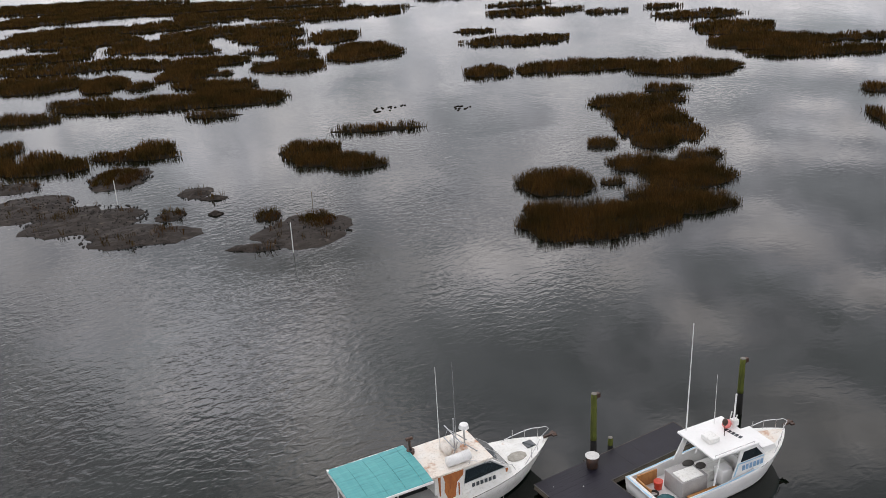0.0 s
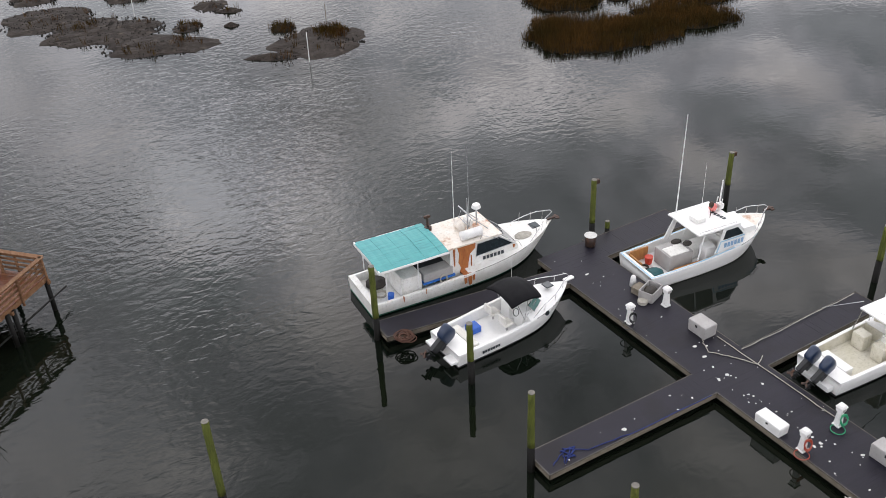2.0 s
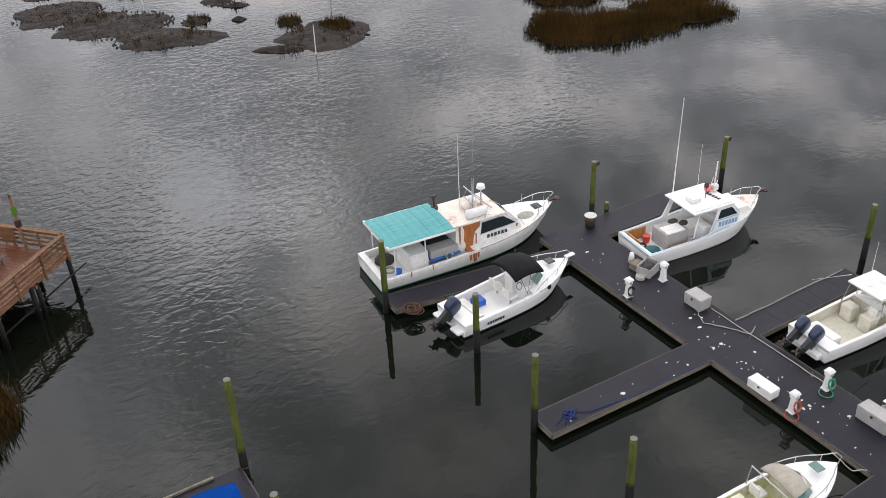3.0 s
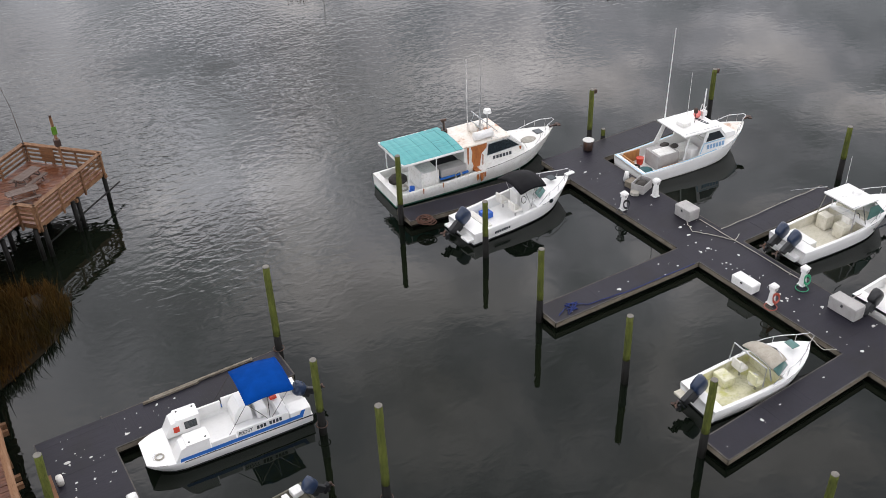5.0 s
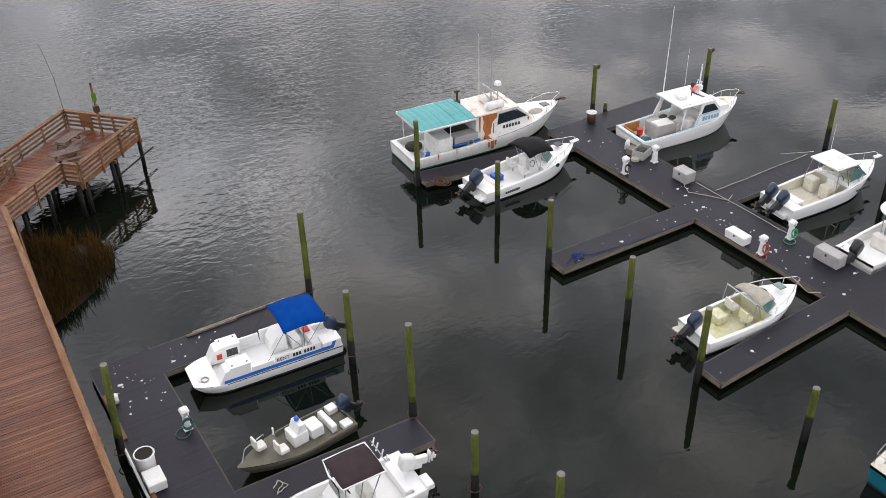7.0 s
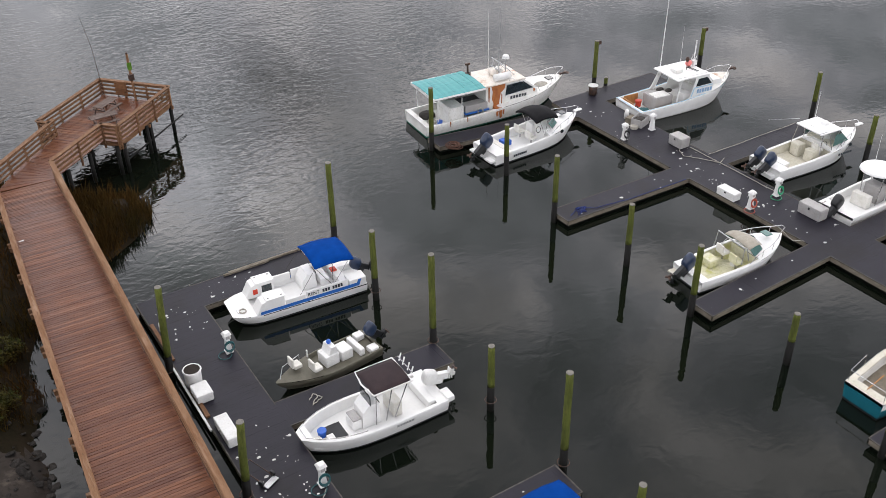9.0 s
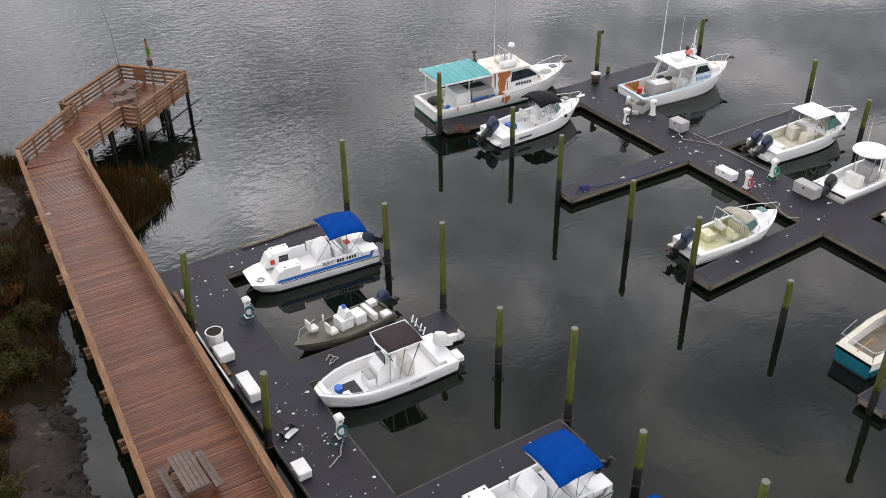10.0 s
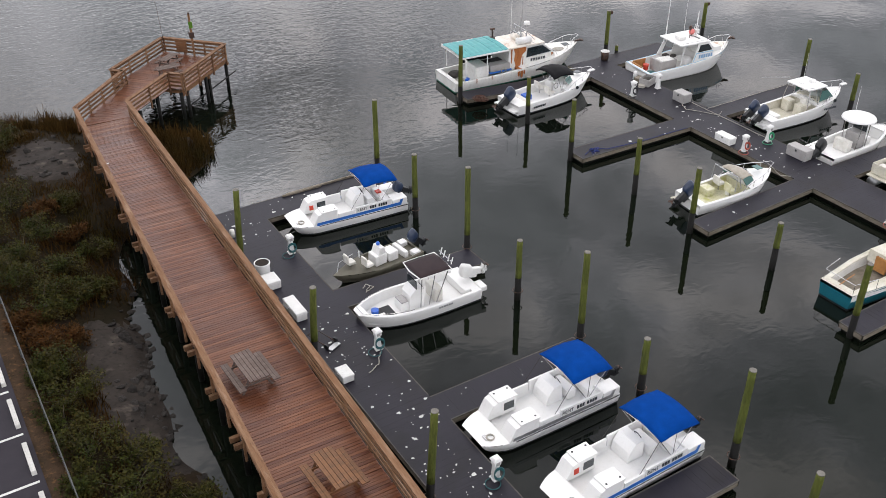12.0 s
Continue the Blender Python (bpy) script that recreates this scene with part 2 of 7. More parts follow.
PLASTIC = material("white_plastic", (0.78, 0.78, 0.77), 0.5, second=(0.66, 0.66, 0.64), scale=2, fine=16, amount=0.15, bump=0.02)
GREYPLASTIC = material("grey_plastic", (0.3696, 0.3608, 0.3520), 0.55, second=(0.2992, 0.2904, 0.2816), scale=2, fine=20, amount=0.2, bump=0.03)
BEIGE = material("stained_beige_canvas", (0.40, 0.37, 0.31), 0.7, second=(0.30, 0.27, 0.22), scale=3, fine=20, amount=0.3, bump=0.08)
VINYL = material("white_vinyl", (0.72, 0.71, 0.67), 0.6, second=(0.60, 0.58, 0.52), scale=3, fine=20, amount=0.2, bump=0.05)
OLIVE = material("olive_drab_paint", (0.098, 0.092, 0.066), 0.7, second=(0.125, 0.116, 0.090), scale=2.5, fine=15, amount=0.4, bump=0.06)
REDP = material("red_plastic", (0.62, 0.05, 0.02), 0.45, scale=4, fine=30, amount=0.1, bump=0)
PINKP = material("faded_red_buoy", (0.80, 0.22, 0.20), 0.5, scale=4, fine=30, amount=0.1, bump=0)
BLUEP = material("blue_plastic", (0.02, 0.12, 0.55), 0.45, scale=4, fine=30, amount=0.1, bump=0)
GREENP = material("green_hose", (0.02, 0.30, 0.14), 0.5, scale=4, fine=30, amount=0.2, bump=0)
REDHOSE = material("red_hose", (0.40, 0.07, 0.04), 0.5, scale=4, fine=30, amount=0.2, bump=0)
DARKGREENP = material("dark_green_cord", (0.01, 0.09, 0.10), 0.6, scale=4, fine=30, amount=0.2, bump=0)
ROPE = material("pale_rope", (0.42, 0.40, 0.35), 0.9, scale=6, fine=60, amount=0.3, bump=0.2)
BLUEROPE = material("blue_rope", (0.0100, 0.0250, 0.1400), 0.9, scale=6, fine=60, amount=0.3, bump=0.2)
DARKROPE = material("dark_rope", (0.05, 0.045, 0.04), 0.9, scale=6, fine=60, amount=0.3, bump=0.2)
ORANGEWOOD = material("varnished_wood_panel", (0.42, 0.20, 0.06), 0.5, second=(0.30, 0.13, 0.04), scale=2, fine=15, amount=0.3, bump=0.05, stretch=(4, 1, 1))
DOCKBOARD = material("dark_composite_board", (0.0145, 0.0132, 0.0216), 0.52, second=(0.0104, 0.0095, 0.0157), scale=0.5, fine=16, amount=0.35, bump=0.12, vary=0.07,
                     spots=(0.0085, 0.0072, 0.0100), spot_scale=0.35, spot_range=(0.52, 0.68), spec=0.25)
DOCKFRAME = material("weathered_dock_frame", (0.225, 0.200, 0.160), 0.85, second=(0.140, 0.118, 0.090), scale=2.5, fine=18, amount=0.5, bump=0.3, stretch=(1, 1, 3), spec=0.2)
WETDARK = material("wet_dark_float", (0.0036, 0.0033, 0.0030), 0.5, scale=2, fine=12, amount=0.4, bump=0.2, spec=0.15)
EDGESTRIP = material("grey_edge_strip", (0.105, 0.098, 0.090), 0.85, second=(0.060, 0.054, 0.048), scale=1.5, fine=12, amount=0.5, bump=0.2, spec=0.15)
DROPPING = material("bird_droppings", (0.62, 0.62, 0.60), 0.8, second=(0.5, 0.5, 0.48), scale=8, fine=40, amount=0.2, bump=0.1)
PILE = material("algae_green_timber", (0.1025, 0.1205, 0.0248), 0.85, second=(0.0541, 0.0627, 0.0186), scale=1.6, fine=10, amount=0.6, bump=0.5, stretch=(3, 3, 0.6),
                spots=(0.1687, 0.1627, 0.0516), spot_scale=1.2, spot_range=(0.56, 0.72), spec=0.15)
PILEWET = material("wet_black_timber", (0.0054, 0.0051, 0.0042), 0.45, scale=3, fine=16, amount=0.4, bump=0.4, spec=0.15)
PILECAP = material("grey_timber_end", (0.1870, 0.1760, 0.1540), 0.9, scale=6, fine=30, amount=0.4, bump=0.3)
PLANK = plank_material()
RAILWOOD = material("weathered_rail_timber", (0.200, 0.112, 0.062), 0.75, second=(0.128, 0.058, 0.024), scale=1.0, fine=6, amount=0.6, bump=0.3, vary=0.22, spec=0.25, stretch=(6, 0.7, 5),
                    spots=(0.26, 0.17, 0.115), spot_scale=1.1, spot_range=(0.55, 0.75))
TABLEWOOD = material("grey_table_timber", (0.155, 0.120, 0.105), 0.8, second=(0.105, 0.076, 0.064), scale=2, fine=14, amount=0.4, bump=0.25, stretch=(4, 1, 1), vary=0.12, spec=0.2)
NEWTABLE = material("brown_table_timber", (0.190, 0.080, 0.028), 0.7, second=(0.1092, 0.0504, 0.0210), scale=2, fine=14, amount=0.4, bump=0.25, stretch=(4, 1, 1), vary=0.12)
MUD = material("wet_grey_mud", (0.043, 0.036, 0.031), 0.7, second=(0.023, 0.019, 0.0165), scale=0.7, fine=5, amount=0.5, bump=0.9, bump_scale=3,
               spots=(0.0867, 0.0717, 0.0595), spot_scale=1.2, spot_range=(0.58, 0.72), spec=0.06)
SOIL = material("bank_soil", (0.0230, 0.0150, 0.0085), 0.95, second=(0.0110, 0.0095, 0.0045), scale=0.5, fine=6, amount=0.5, bump=0.8, bump_scale=4,
                spots=(0.0347, 0.0265, 0.0202), spot_scale=0.4, spot_range=(0.55, 0.70), spec=0.1)
PEAT = material("marsh_peat", (0.016, 0.012, 0.007), 0.9, second=(0.011, 0.009, 0.006), scale=1.0, fine=6, amount=0.5, bump=0.6, spec=0.1)
GRASS = material("brown_marsh_grass", (0.085, 0.044, 0.013), 0.95, second=(0.0281, 0.0213, 0.0065), scale=0.22, fine=1.6, amount=0.45, bump=0, island=0.45, spec=0.02)
GRASSG = material("green_brown_grass", (0.0360, 0.0260, 0.0060), 0.95, second=(0.0620, 0.0290, 0.0090), scale=0.4, fine=1.6, amount=0.4, bump=0, island=0.5, spec=0.02)
LEAF = material("shrub_leaves", (0.018, 0.028, 0.0035), 0.7, second=(0.045, 0.030, 0.007), scale=0.7, fine=3, amount=0.5, bump=0, island=0.6, spec=0.08)
LEAFDRY = material("dry_leaves", (0.0630, 0.0252, 0.0072), 0.9, second=(0.0420, 0.0240, 0.0084), scale=0.9, fine=3, amount=0.4, bump=0, island=0.4, spec=0.05)
TWIG = material("twigs", (0.09, 0.07, 0.05), 0.9, scale=4, fine=20, amount=0.3, bump=0.2)
STONE = material("dark_shore_stones", (0.042, 0.038, 0.035), 0.8, second=(0.020, 0.018, 0.0165), scale=3, fine=12, amount=0.4, bump=0.4, vary=0.35, spec=0.08)
LITTER = material("leaf_litter", (0.060, 0.038, 0.024), 0.95, second=(0.034, 0.024, 0.015), scale=2.0, fine=12, amount=0.5, bump=0.8, bump_scale=9,
                  spots=(0.110, 0.062, 0.030), spot_scale=5.0, spot_range=(0.55, 0.68), spec=0.05)
ASPHALT = material("asphalt", (0.034, 0.030, 0.037), 0.8, second=(0.026, 0.023, 0.029), scale=1, fine=50, amount=0.3, bump=0.3, spec=0.2)
PAINTLINE = material("worn_white_paint", (0.62, 0.62, 0.60), 0.7, second=(0.5, 0.5, 0.48), scale=3, fine=20, amount=0.4, bump=0.1)
CONCRETE = material("pale_concrete", (0.60, 0.59, 0.56), 0.8, second=(0.48, 0.47, 0.44), scale=3, fine=20, amount=0.3, bump=0.2)
GALV = material("galvanised_wire", (0.13, 0.135, 0.135), 0.5, 0.6, scale=3, fine=20, amount=0.3, bump=0.0)
SIGN = material("lime_sign", (0.0750, 0.1860, 0.0090), 0.5, scale=3, fine=20, amount=0.1, bump=0.0)
BIRD = material("dark_mooring_ring", (0.03, 0.028, 0.026), 0.8, scale=3, fine=20, amount=0.3, bump=0.2)


def glass_material(name, colour, rough=0.05):
    m = material(name, colour, rough, scale=2, fine=20, amount=0.1, bump=0, spec=0.8)
    return m


SMOKED = glass_material("smoked_window", (0.02, 0.03, 0.035))
GREENGLASS = glass_material("green_tinted_window", (0.09, 0.20, 0.18))


def water_material():
    m = bpy.data.materials.new("murky_water")
    m.use_nodes = True
    t = m.node_tree
    b = t.nodes["Principled BSDF"]
    b.inputs["Roughness"].default_value = 0.02
    b.inputs["IOR"].default_value = 1.33
    tc = t.nodes.new("ShaderNodeTexCoord")

    def nz(scale, detail, stretch, turn, distort=0.0):
        mp = t.nodes.new("ShaderNodeMapping")
        mp.inputs["Scale"].default_value, mp.inputs["Rotation"].default_value = stretch, (0, 0, radians(turn))
        t.links.new(tc.outputs["Object"], mp.inputs[0])
        n = t.nodes.new("ShaderNodeTexNoise")
        n.inputs["Scale"].default_value, n.inputs["Detail"].default_value, n.inputs["Distortion"].default_value = scale, detail, distort
        t.links.new(mp.outputs[0], n.inputs["Vector"])
        return n.outputs["Fac"]

    def ranged(source, a, b2, c, d2):
        r = t.nodes.new("ShaderNodeMapRange")
        for k, v in zip(("From Min", "From Max", "To Min", "To Max"), (a, b2, c, d2)):
            r.inputs[k].default_value = v
        t.links.new(source, r.inputs["Value"])
        return r.outputs[0]

    def maths(op, a, c):
        n = t.nodes.new("ShaderNodeMath")
        n.operation = op
        for i, v in enumerate((a, c)):
            if isinstance(v, (int, float)):
                n.inputs[i].default_value = v
            else:
                t.links.new(v, n.inputs[i])
        return n.outputs[0]

    col = t.nodes.new("ShaderNodeMix")
    col.data_type = "RGBA"
    col.inputs["A"].default_value, col.inputs["B"].default_value = (0.0030, 0.0046, 0.0030, 1), (0.0052, 0.0072, 0.0044, 1)
    t.links.new(ranged(nz(0.05, 4, (1, 1, 1), 0), 0.4, 0.65, 0, 1), col.inputs["Factor"])
    t.links.new(col.outputs["Result"], b.inputs["Base Color"])
    # breeze reaches the open channel beyond the berths; the basin between the docks lies calm
    sep = t.nodes.new("ShaderNodeSeparateXYZ")
    t.links.new(tc.outputs["Object"], sep.inputs[0])
    north = ranged(maths("SUBTRACT", sep.outputs["Y"], maths("MULTIPLY", sep.outputs["X"], 0.55)), 20, 42, 0, 1)
    far = ranged(sep.outputs["Y"], 55, 90, 1, 0.35)
    gusts = ranged(nz(0.06, 3, (1, 1, 1), 20, 0.5), 0.40, 0.62, 0.12, 1.0)
    wind = maths("MULTIPLY", maths("MULTIPLY", north, far), gusts)
    wind = maths("ADD", wind, 0.06)
    ripples = maths("ADD", nz(1.6, 1.5, (0.85, 1.25, 1), 28, 0.7), maths("MULTIPLY", nz(4.5, 1.5, (0.6, 1.3, 1), 20, 0.4), 0.2))
    height = maths("MULTIPLY", ripples, wind)
    height = maths("ADD", height, maths("MULTIPLY", nz(0.22, 2, (1, 1, 1), 10), 0.10))
    bn = t.nodes.new("ShaderNodeBump")
    bn.inputs["Strength"].default_value, bn.inputs["Distance"].default_value = 1.0, 0.048
    t.links.new(height, bn.inputs["Height"])
    t.links.new(bn.outputs[0], b.inputs["Normal"])
    return m


WATER = water_material()


# ---- mesh tools ----
def mesh_object(name, bm, mat, smooth=False):
    me = bpy.data.meshes.new(name)
    bmesh.ops.recalc_face_normals(bm, faces=bm.faces)
    bm.to_mesh(me)
    bm.free()
    me.materials.append(mat)
    if smooth:
        for p in me.polygons:
            p.use_smooth = True
    return new(name, me)


def part(name, bm, mat, parent, label="", smooth=False, kind=""):
    """Links a bmesh as one mesh under a thing or under one of its parts."""
    ob = mesh_object(name, bm, mat, smooth)
    ob.parent = parent
    if label:
        ob["label"] = label
    if kind:
        ob["kind"] = kind
    return ob


def raw(name, verts, faces, mat):
    me = bpy.data.meshes.new(name)
    me.from_pydata(verts, [], faces)
    me.materials.append(mat)
    return new(name, me)


def thing(name, label, category, x=0, y=0, z=0, rz=0, group="", kind=""):
    ob = new(name)
    ob.empty_display_size = 0.2
    ob.matrix_basis = pose(x, y, z, 0, 0, rz)
    return tagged(ob, label, category, group, kind)


def box(bm, x0, x1, y0, y1, z0, z1, bevel=0.0, taper=1.0, m=None):
    """A block between two corners; taper shrinks its top."""
    cx, cy = (x0 + x1) / 2, (y0 + y1) / 2
    vs = []
    for z, k in ((z0, 1.0), (z1, taper)):
        for sx, sy in ((x0, y0), (x1, y0), (x1, y1), (x0, y1)):
            v = Vector((cx + (sx - cx) * k, cy + (sy - cy) * k, z))
            vs.append(bm.verts.new(m @ v if m else v))
    fs = [bm.faces.new([vs[i] for i in q]) for q in ((3, 2, 1, 0), (4, 5, 6, 7), (0, 1, 5, 4), (1, 2, 6, 5), (2, 3, 7, 6), (3, 0, 4, 7))]
    if bevel:
        bmesh.ops.bevel(bm, geom=list({e for f in fs for e in f.edges}), offset=bevel, segments=2, affect="EDGES", profile=0.6)
    return bm


def prism(bm, poly, y0, y1, axis="y"):
    """A polygon in the x-z plane pushed along y (or in x-y along z)."""
    put = (lambda a, b2, c: (a, c, b2)) if axis == "y" else (lambda a, b2, c: (a, b2, c))
    lo = [bm.verts.new(put(a, b2, y0)) for a, b2 in poly]
    hi = [bm.verts.new(put(a, b2, y1)) for a, b2 in poly]
    n = len(poly)
    bm.faces.new(lo)
    bm.faces.new(hi[::-1])
    for i in range(n):
        bm.faces.new((lo[i], hi[i], hi[(i + 1) % n], lo[(i + 1) % n]))
    return bm


def tube(bm, pts, r, seg=6, r2=None, cap=True):
    """A round bar along a line of points."""
    pts = [Vector(p) for p in pts]
    rings = []
    for i, p in enumerate(pts):
        d = (pts[min(i + 1, len(pts) - 1)] - pts[max(i - 1, 0)]).normalized()
        up = Vector((0, 0, 1)) if abs(d.z) < 0.9 else Vector((1, 0, 0))
        a = d.cross(up).normalized()
        c = d.cross(a)
        k = r if r2 is None else r + (r2 - r) * i / (len(pts) - 1)
        rings.append([bm.verts.new(p + (a * math.cos(6.28319 * j / seg) + c * math.sin(6.28319 * j / seg)) * k) for j in range(seg)])
    for q, w in zip(rings, rings[1:]):
        for j in range(seg):
            bm.faces.new((q[j], q[(j + 1) % seg], w[(j + 1) % seg], w[j]))
    if cap:
        bm.faces.new(rings[0][::-1])
        bm.faces.new(rings[-1])
    return bm


def loft(bm, sections, closed=False, cap0=False, cap1=False):
    rows = [[bm.verts.new(p) for p in s] for s in sections]
    for a, b2 in zip(rows, rows[1:]):
        n = len(a)
        for j in range(n if closed else n - 1):
            bm.faces.new((a[j], a[(j + 1) % n], b2[(j + 1) % n], b2[j]))
    if cap0:
        bm.faces.new(rows[0][::-1])
    if cap1:
        bm.faces.new(rows[-1])
    return bm


def sphere(bm, c, rx, ry=None, rz=None, u=10, v=7):
    ry, rz = ry or rx, rz or rx
    secs = []
    for i in range(1, v):
        a = math.pi * i / v
        secs.append([(c[0] + rx * math.sin(a) * math.cos(6.28319 * j / u), c[1] + ry * math.sin(a) * math.sin(6.28319 * j / u), c[2] + rz * math.cos(a)) for j in range(u)])
    return loft(bm, secs, True, True, True)


def ring(bm, c, radius, r, turns=1.0, drop=0.0, seg=14, tilt=0.0):
    pts = []
    for i in range(int(seg * turns) + 1):
        a = 6.28319 * i / seg
        pts.append((c[0] + radius * math.cos(a), c[1] + radius * math.sin(a) * math.cos(tilt), c[2] + radius * math.sin(a) * math.sin(tilt) + drop * i / seg))
    return tube(bm, pts, r, 5)


def B():
    return bmesh.new()


# ---- water and ground ----
bm = B()
S = 2400.0
steps = [-S, -400, -120, -40, 0, 40, 80, 140, 260, 600, S]
loft(bm, [[(x, y, 0) for x in steps] for y in steps])
tagged(mesh_object("water", bm, WATER), "calm grey-green tidal water under a cloudy sky", "water", kind="structure")


def shore_x(y):
    """The water's edge of the bank on the landward side."""
    base = -11.6 + 0.3 * math.sin(y * 0.5) + 0.2 * math.sin(y * 1.3)
    base += 1.7 / (1 + math.exp(-(y - 19) / 1.2))
    return base + 8.4 * math.exp(-((y - 33.2) / 5.0) ** 2)


def bank_z(x, y):
    d = shore_x(y) - x
    e = (43.0 - 0.12 * (x + 12)) - y
    d = min(d, e * 0.9)
    z = -0.4 + max(-1.0, d) * 0.75 if d < 0.8 else 0.2 + (1 - math.exp(-(d - 0.8) / 3.2)) * 1.15
    lump = noise.noise(Vector((x * 0.5, y * 0.5, 0))) * 0.16 + noise.noise(Vector((x * 1.7, y * 1.7, 3))) * 0.06
    if x < -16.6:
        lump *= max(0.0, 1 - (-16.6 - x) * 2)
    return z + lump * (1 if d > 0 else 0.5)


bm = B()
xs = [-70, -45, -30, -22, -18] + [-17 + 0.35 * i for i in range(46)]
ys = [-40 + 0.5 * i for i in range(176)]
loft(bm, [[(x, y, bank_z(x, y) if x > -60 else 1.3) for x in xs] for y in ys])
tagged(mesh_object("ground", bm, SOIL, True), "low muddy bank with dark soil and weeds", "ground", kind="structure")

# ---- docks ----
DECK = 0.45


def dock(name, label, runs):
    """A floating dock: dark boards across each run, a pale timber edge and a float below. runs: x0, x1, y0, y1, boards along x?"""
    root = thing(name, label, "dock", kind="structure")
    for x0, x1, y0, y1, along, *slant in runs:
        k = slant[0] if slant else 0.0
        far = max(x0, x1)
        skew = lambda p: (p[0], p[1] + k * (far - p[0]), p[2])
        verts, faces = [], []
        w, gap = 0.14, 0.002
        a0, a1 = (y0, y1) if along else (x0, x1)
        n = max(1, round((a1 - a0) / (w + gap)))
        step = (a1 - a0) / n
        for i in range(n):
            p, q = a0 + i * step + gap / 2, a0 + (i + 1) * step - gap / 2
            bx = (x0 - 0.012, x1 + 0.012, p, q) if along else (p, q, y0 - 0.012, y1 + 0.012)
            zt = DECK + random.uniform(-0.002, 0.002)
            j = len(verts)
            for z in (DECK - 0.04, zt):
                verts += [(bx[0], bx[2], z), (bx[1], bx[2], z), (bx[1], bx[3], z), (bx[0], bx[3], z)]
            faces += [tuple(j + a for a in q4) for q4 in ((4, 5, 6, 7), (0, 1, 5, 4), (1, 2, 6, 5), (2, 3, 7, 6), (3, 0, 4, 7))]
        if along:
            me = bpy.data.meshes.new("deck_board")
            box(B(), x0 - 0.012, x1 + 0.012, -step / 2 + gap / 2, step / 2 - gap / 2, -0.04, 0.0).to_mesh(me)
            me.materials.append(DOCKBOARD)
            first = max(0, n - 290)
            for i in range(first, n):
                ob = new("deck_board", me)
                ob.parent, ob.location = root, (0, a0 + (i + 0.5) * step, DECK + random.uniform(-0.002, 0.002))
            verts, faces = verts[:8 * first], faces[:5 * first]
        if verts:
          ob = raw("deck_boards", [skew(v) for v in verts], faces, DOCKBOARD)
          ob.parent, ob["kind"] = root, "stuff"
        for fx in ((x0, x1, y0, y0 + 0.05), (x0, x1, y1 - 0.05, y1), (x0, x0 + 0.05, y0, y1), (x1 - 0.05, x1, y0, y1)):
            for v in (bm := box(B(), *fx, DECK - 0.27, DECK - 0.045)).verts:
                v.co = skew(v.co)
            part("edge_timber", bm, DOCKFRAME, root)
        # pale edge strips along the open sides and the free end
        if along:
            cuts = lambda side: sorted((r[2] - 0.02, r[3] + 0.16) for r in runs if not r[4] and abs((r[1] if side == x0 else r[0]) - side) < 0.05)
            strips = []
            for side, e0, e1 in ((x0, x0 - 0.02, x0 + 0.03), (x1, x1 - 0.03, x1 + 0.02)):
                at = y0
                for c0, c1 in cuts(side) + [(y1, y1)]:
                    strips.append((e0, e1, at, c0))
                    at = c1
        else:
            free = (x0 - 0.02, x0 + 0.04, y0, y1) if any(r[4] and abs(r[0] - x1) < 0.05 for r in runs) else (x1 - 0.04, x1 + 0.02, y0, y1)
            strips = [(x0, x1, y0 - 0.02, y0 + 0.03), (x0, x1, y1 - 0.03, y1 + 0.02), free]
        for e in strips:
            for v in (bm := box(B(), *e, DECK - 0.03, DECK + 0.006 + 0.002 * (e is strips[-1]))).verts:
                v.co = skew(v.co)
            part("edge_strip", bm, EDGESTRIP, root)
        for v in (bm := box(B(), x0 + 0.12, x1 - 0.12, y0 + 0.12, y1 - 0.12, -0.3, DECK - 0.2)).verts:
            v.co = skew(v.co)
        part("float", bm, WETDARK, root)
    return root


RX0, RX1 = 23.62, 26.62
dock("outer_dock", "dark composite floating dock with finger piers and pale timber edges",
     [(RX0, RX1, -14, 31.0, True), (14.25, RX0, 28.38, 29.75, False, 0.143), (15.2, RX0, 18.72, 20.14, False, 0.018), (15.4, RX0, 9.32, 10.62, False, -0.035), (14.7, RX0, -0.75, 0.5, False),
      (RX1, 32.2, 29.2, 31.0, False), (RX1, 34.0, 18.75, 20.2, False), (RX1, 34.0, 9.05, 10.55, False), (RX1, 34.0, -0.9, 0.5, False)])
LX0, LX1 = -5.7, -3.11
dock("inner_dock", "dark composite floating dock beside the boardwalk",
     [(LX0, LX1, -14, 24.2, True), (LX1, 4.3, 22.3, 24.2, False), (LX1, 4.2, 12.75, 14.3, False, 0.04), (LX1, 4.1, 4.3, 5.85, False), (LX1, 3.9, -3.85, -2.4, False)])


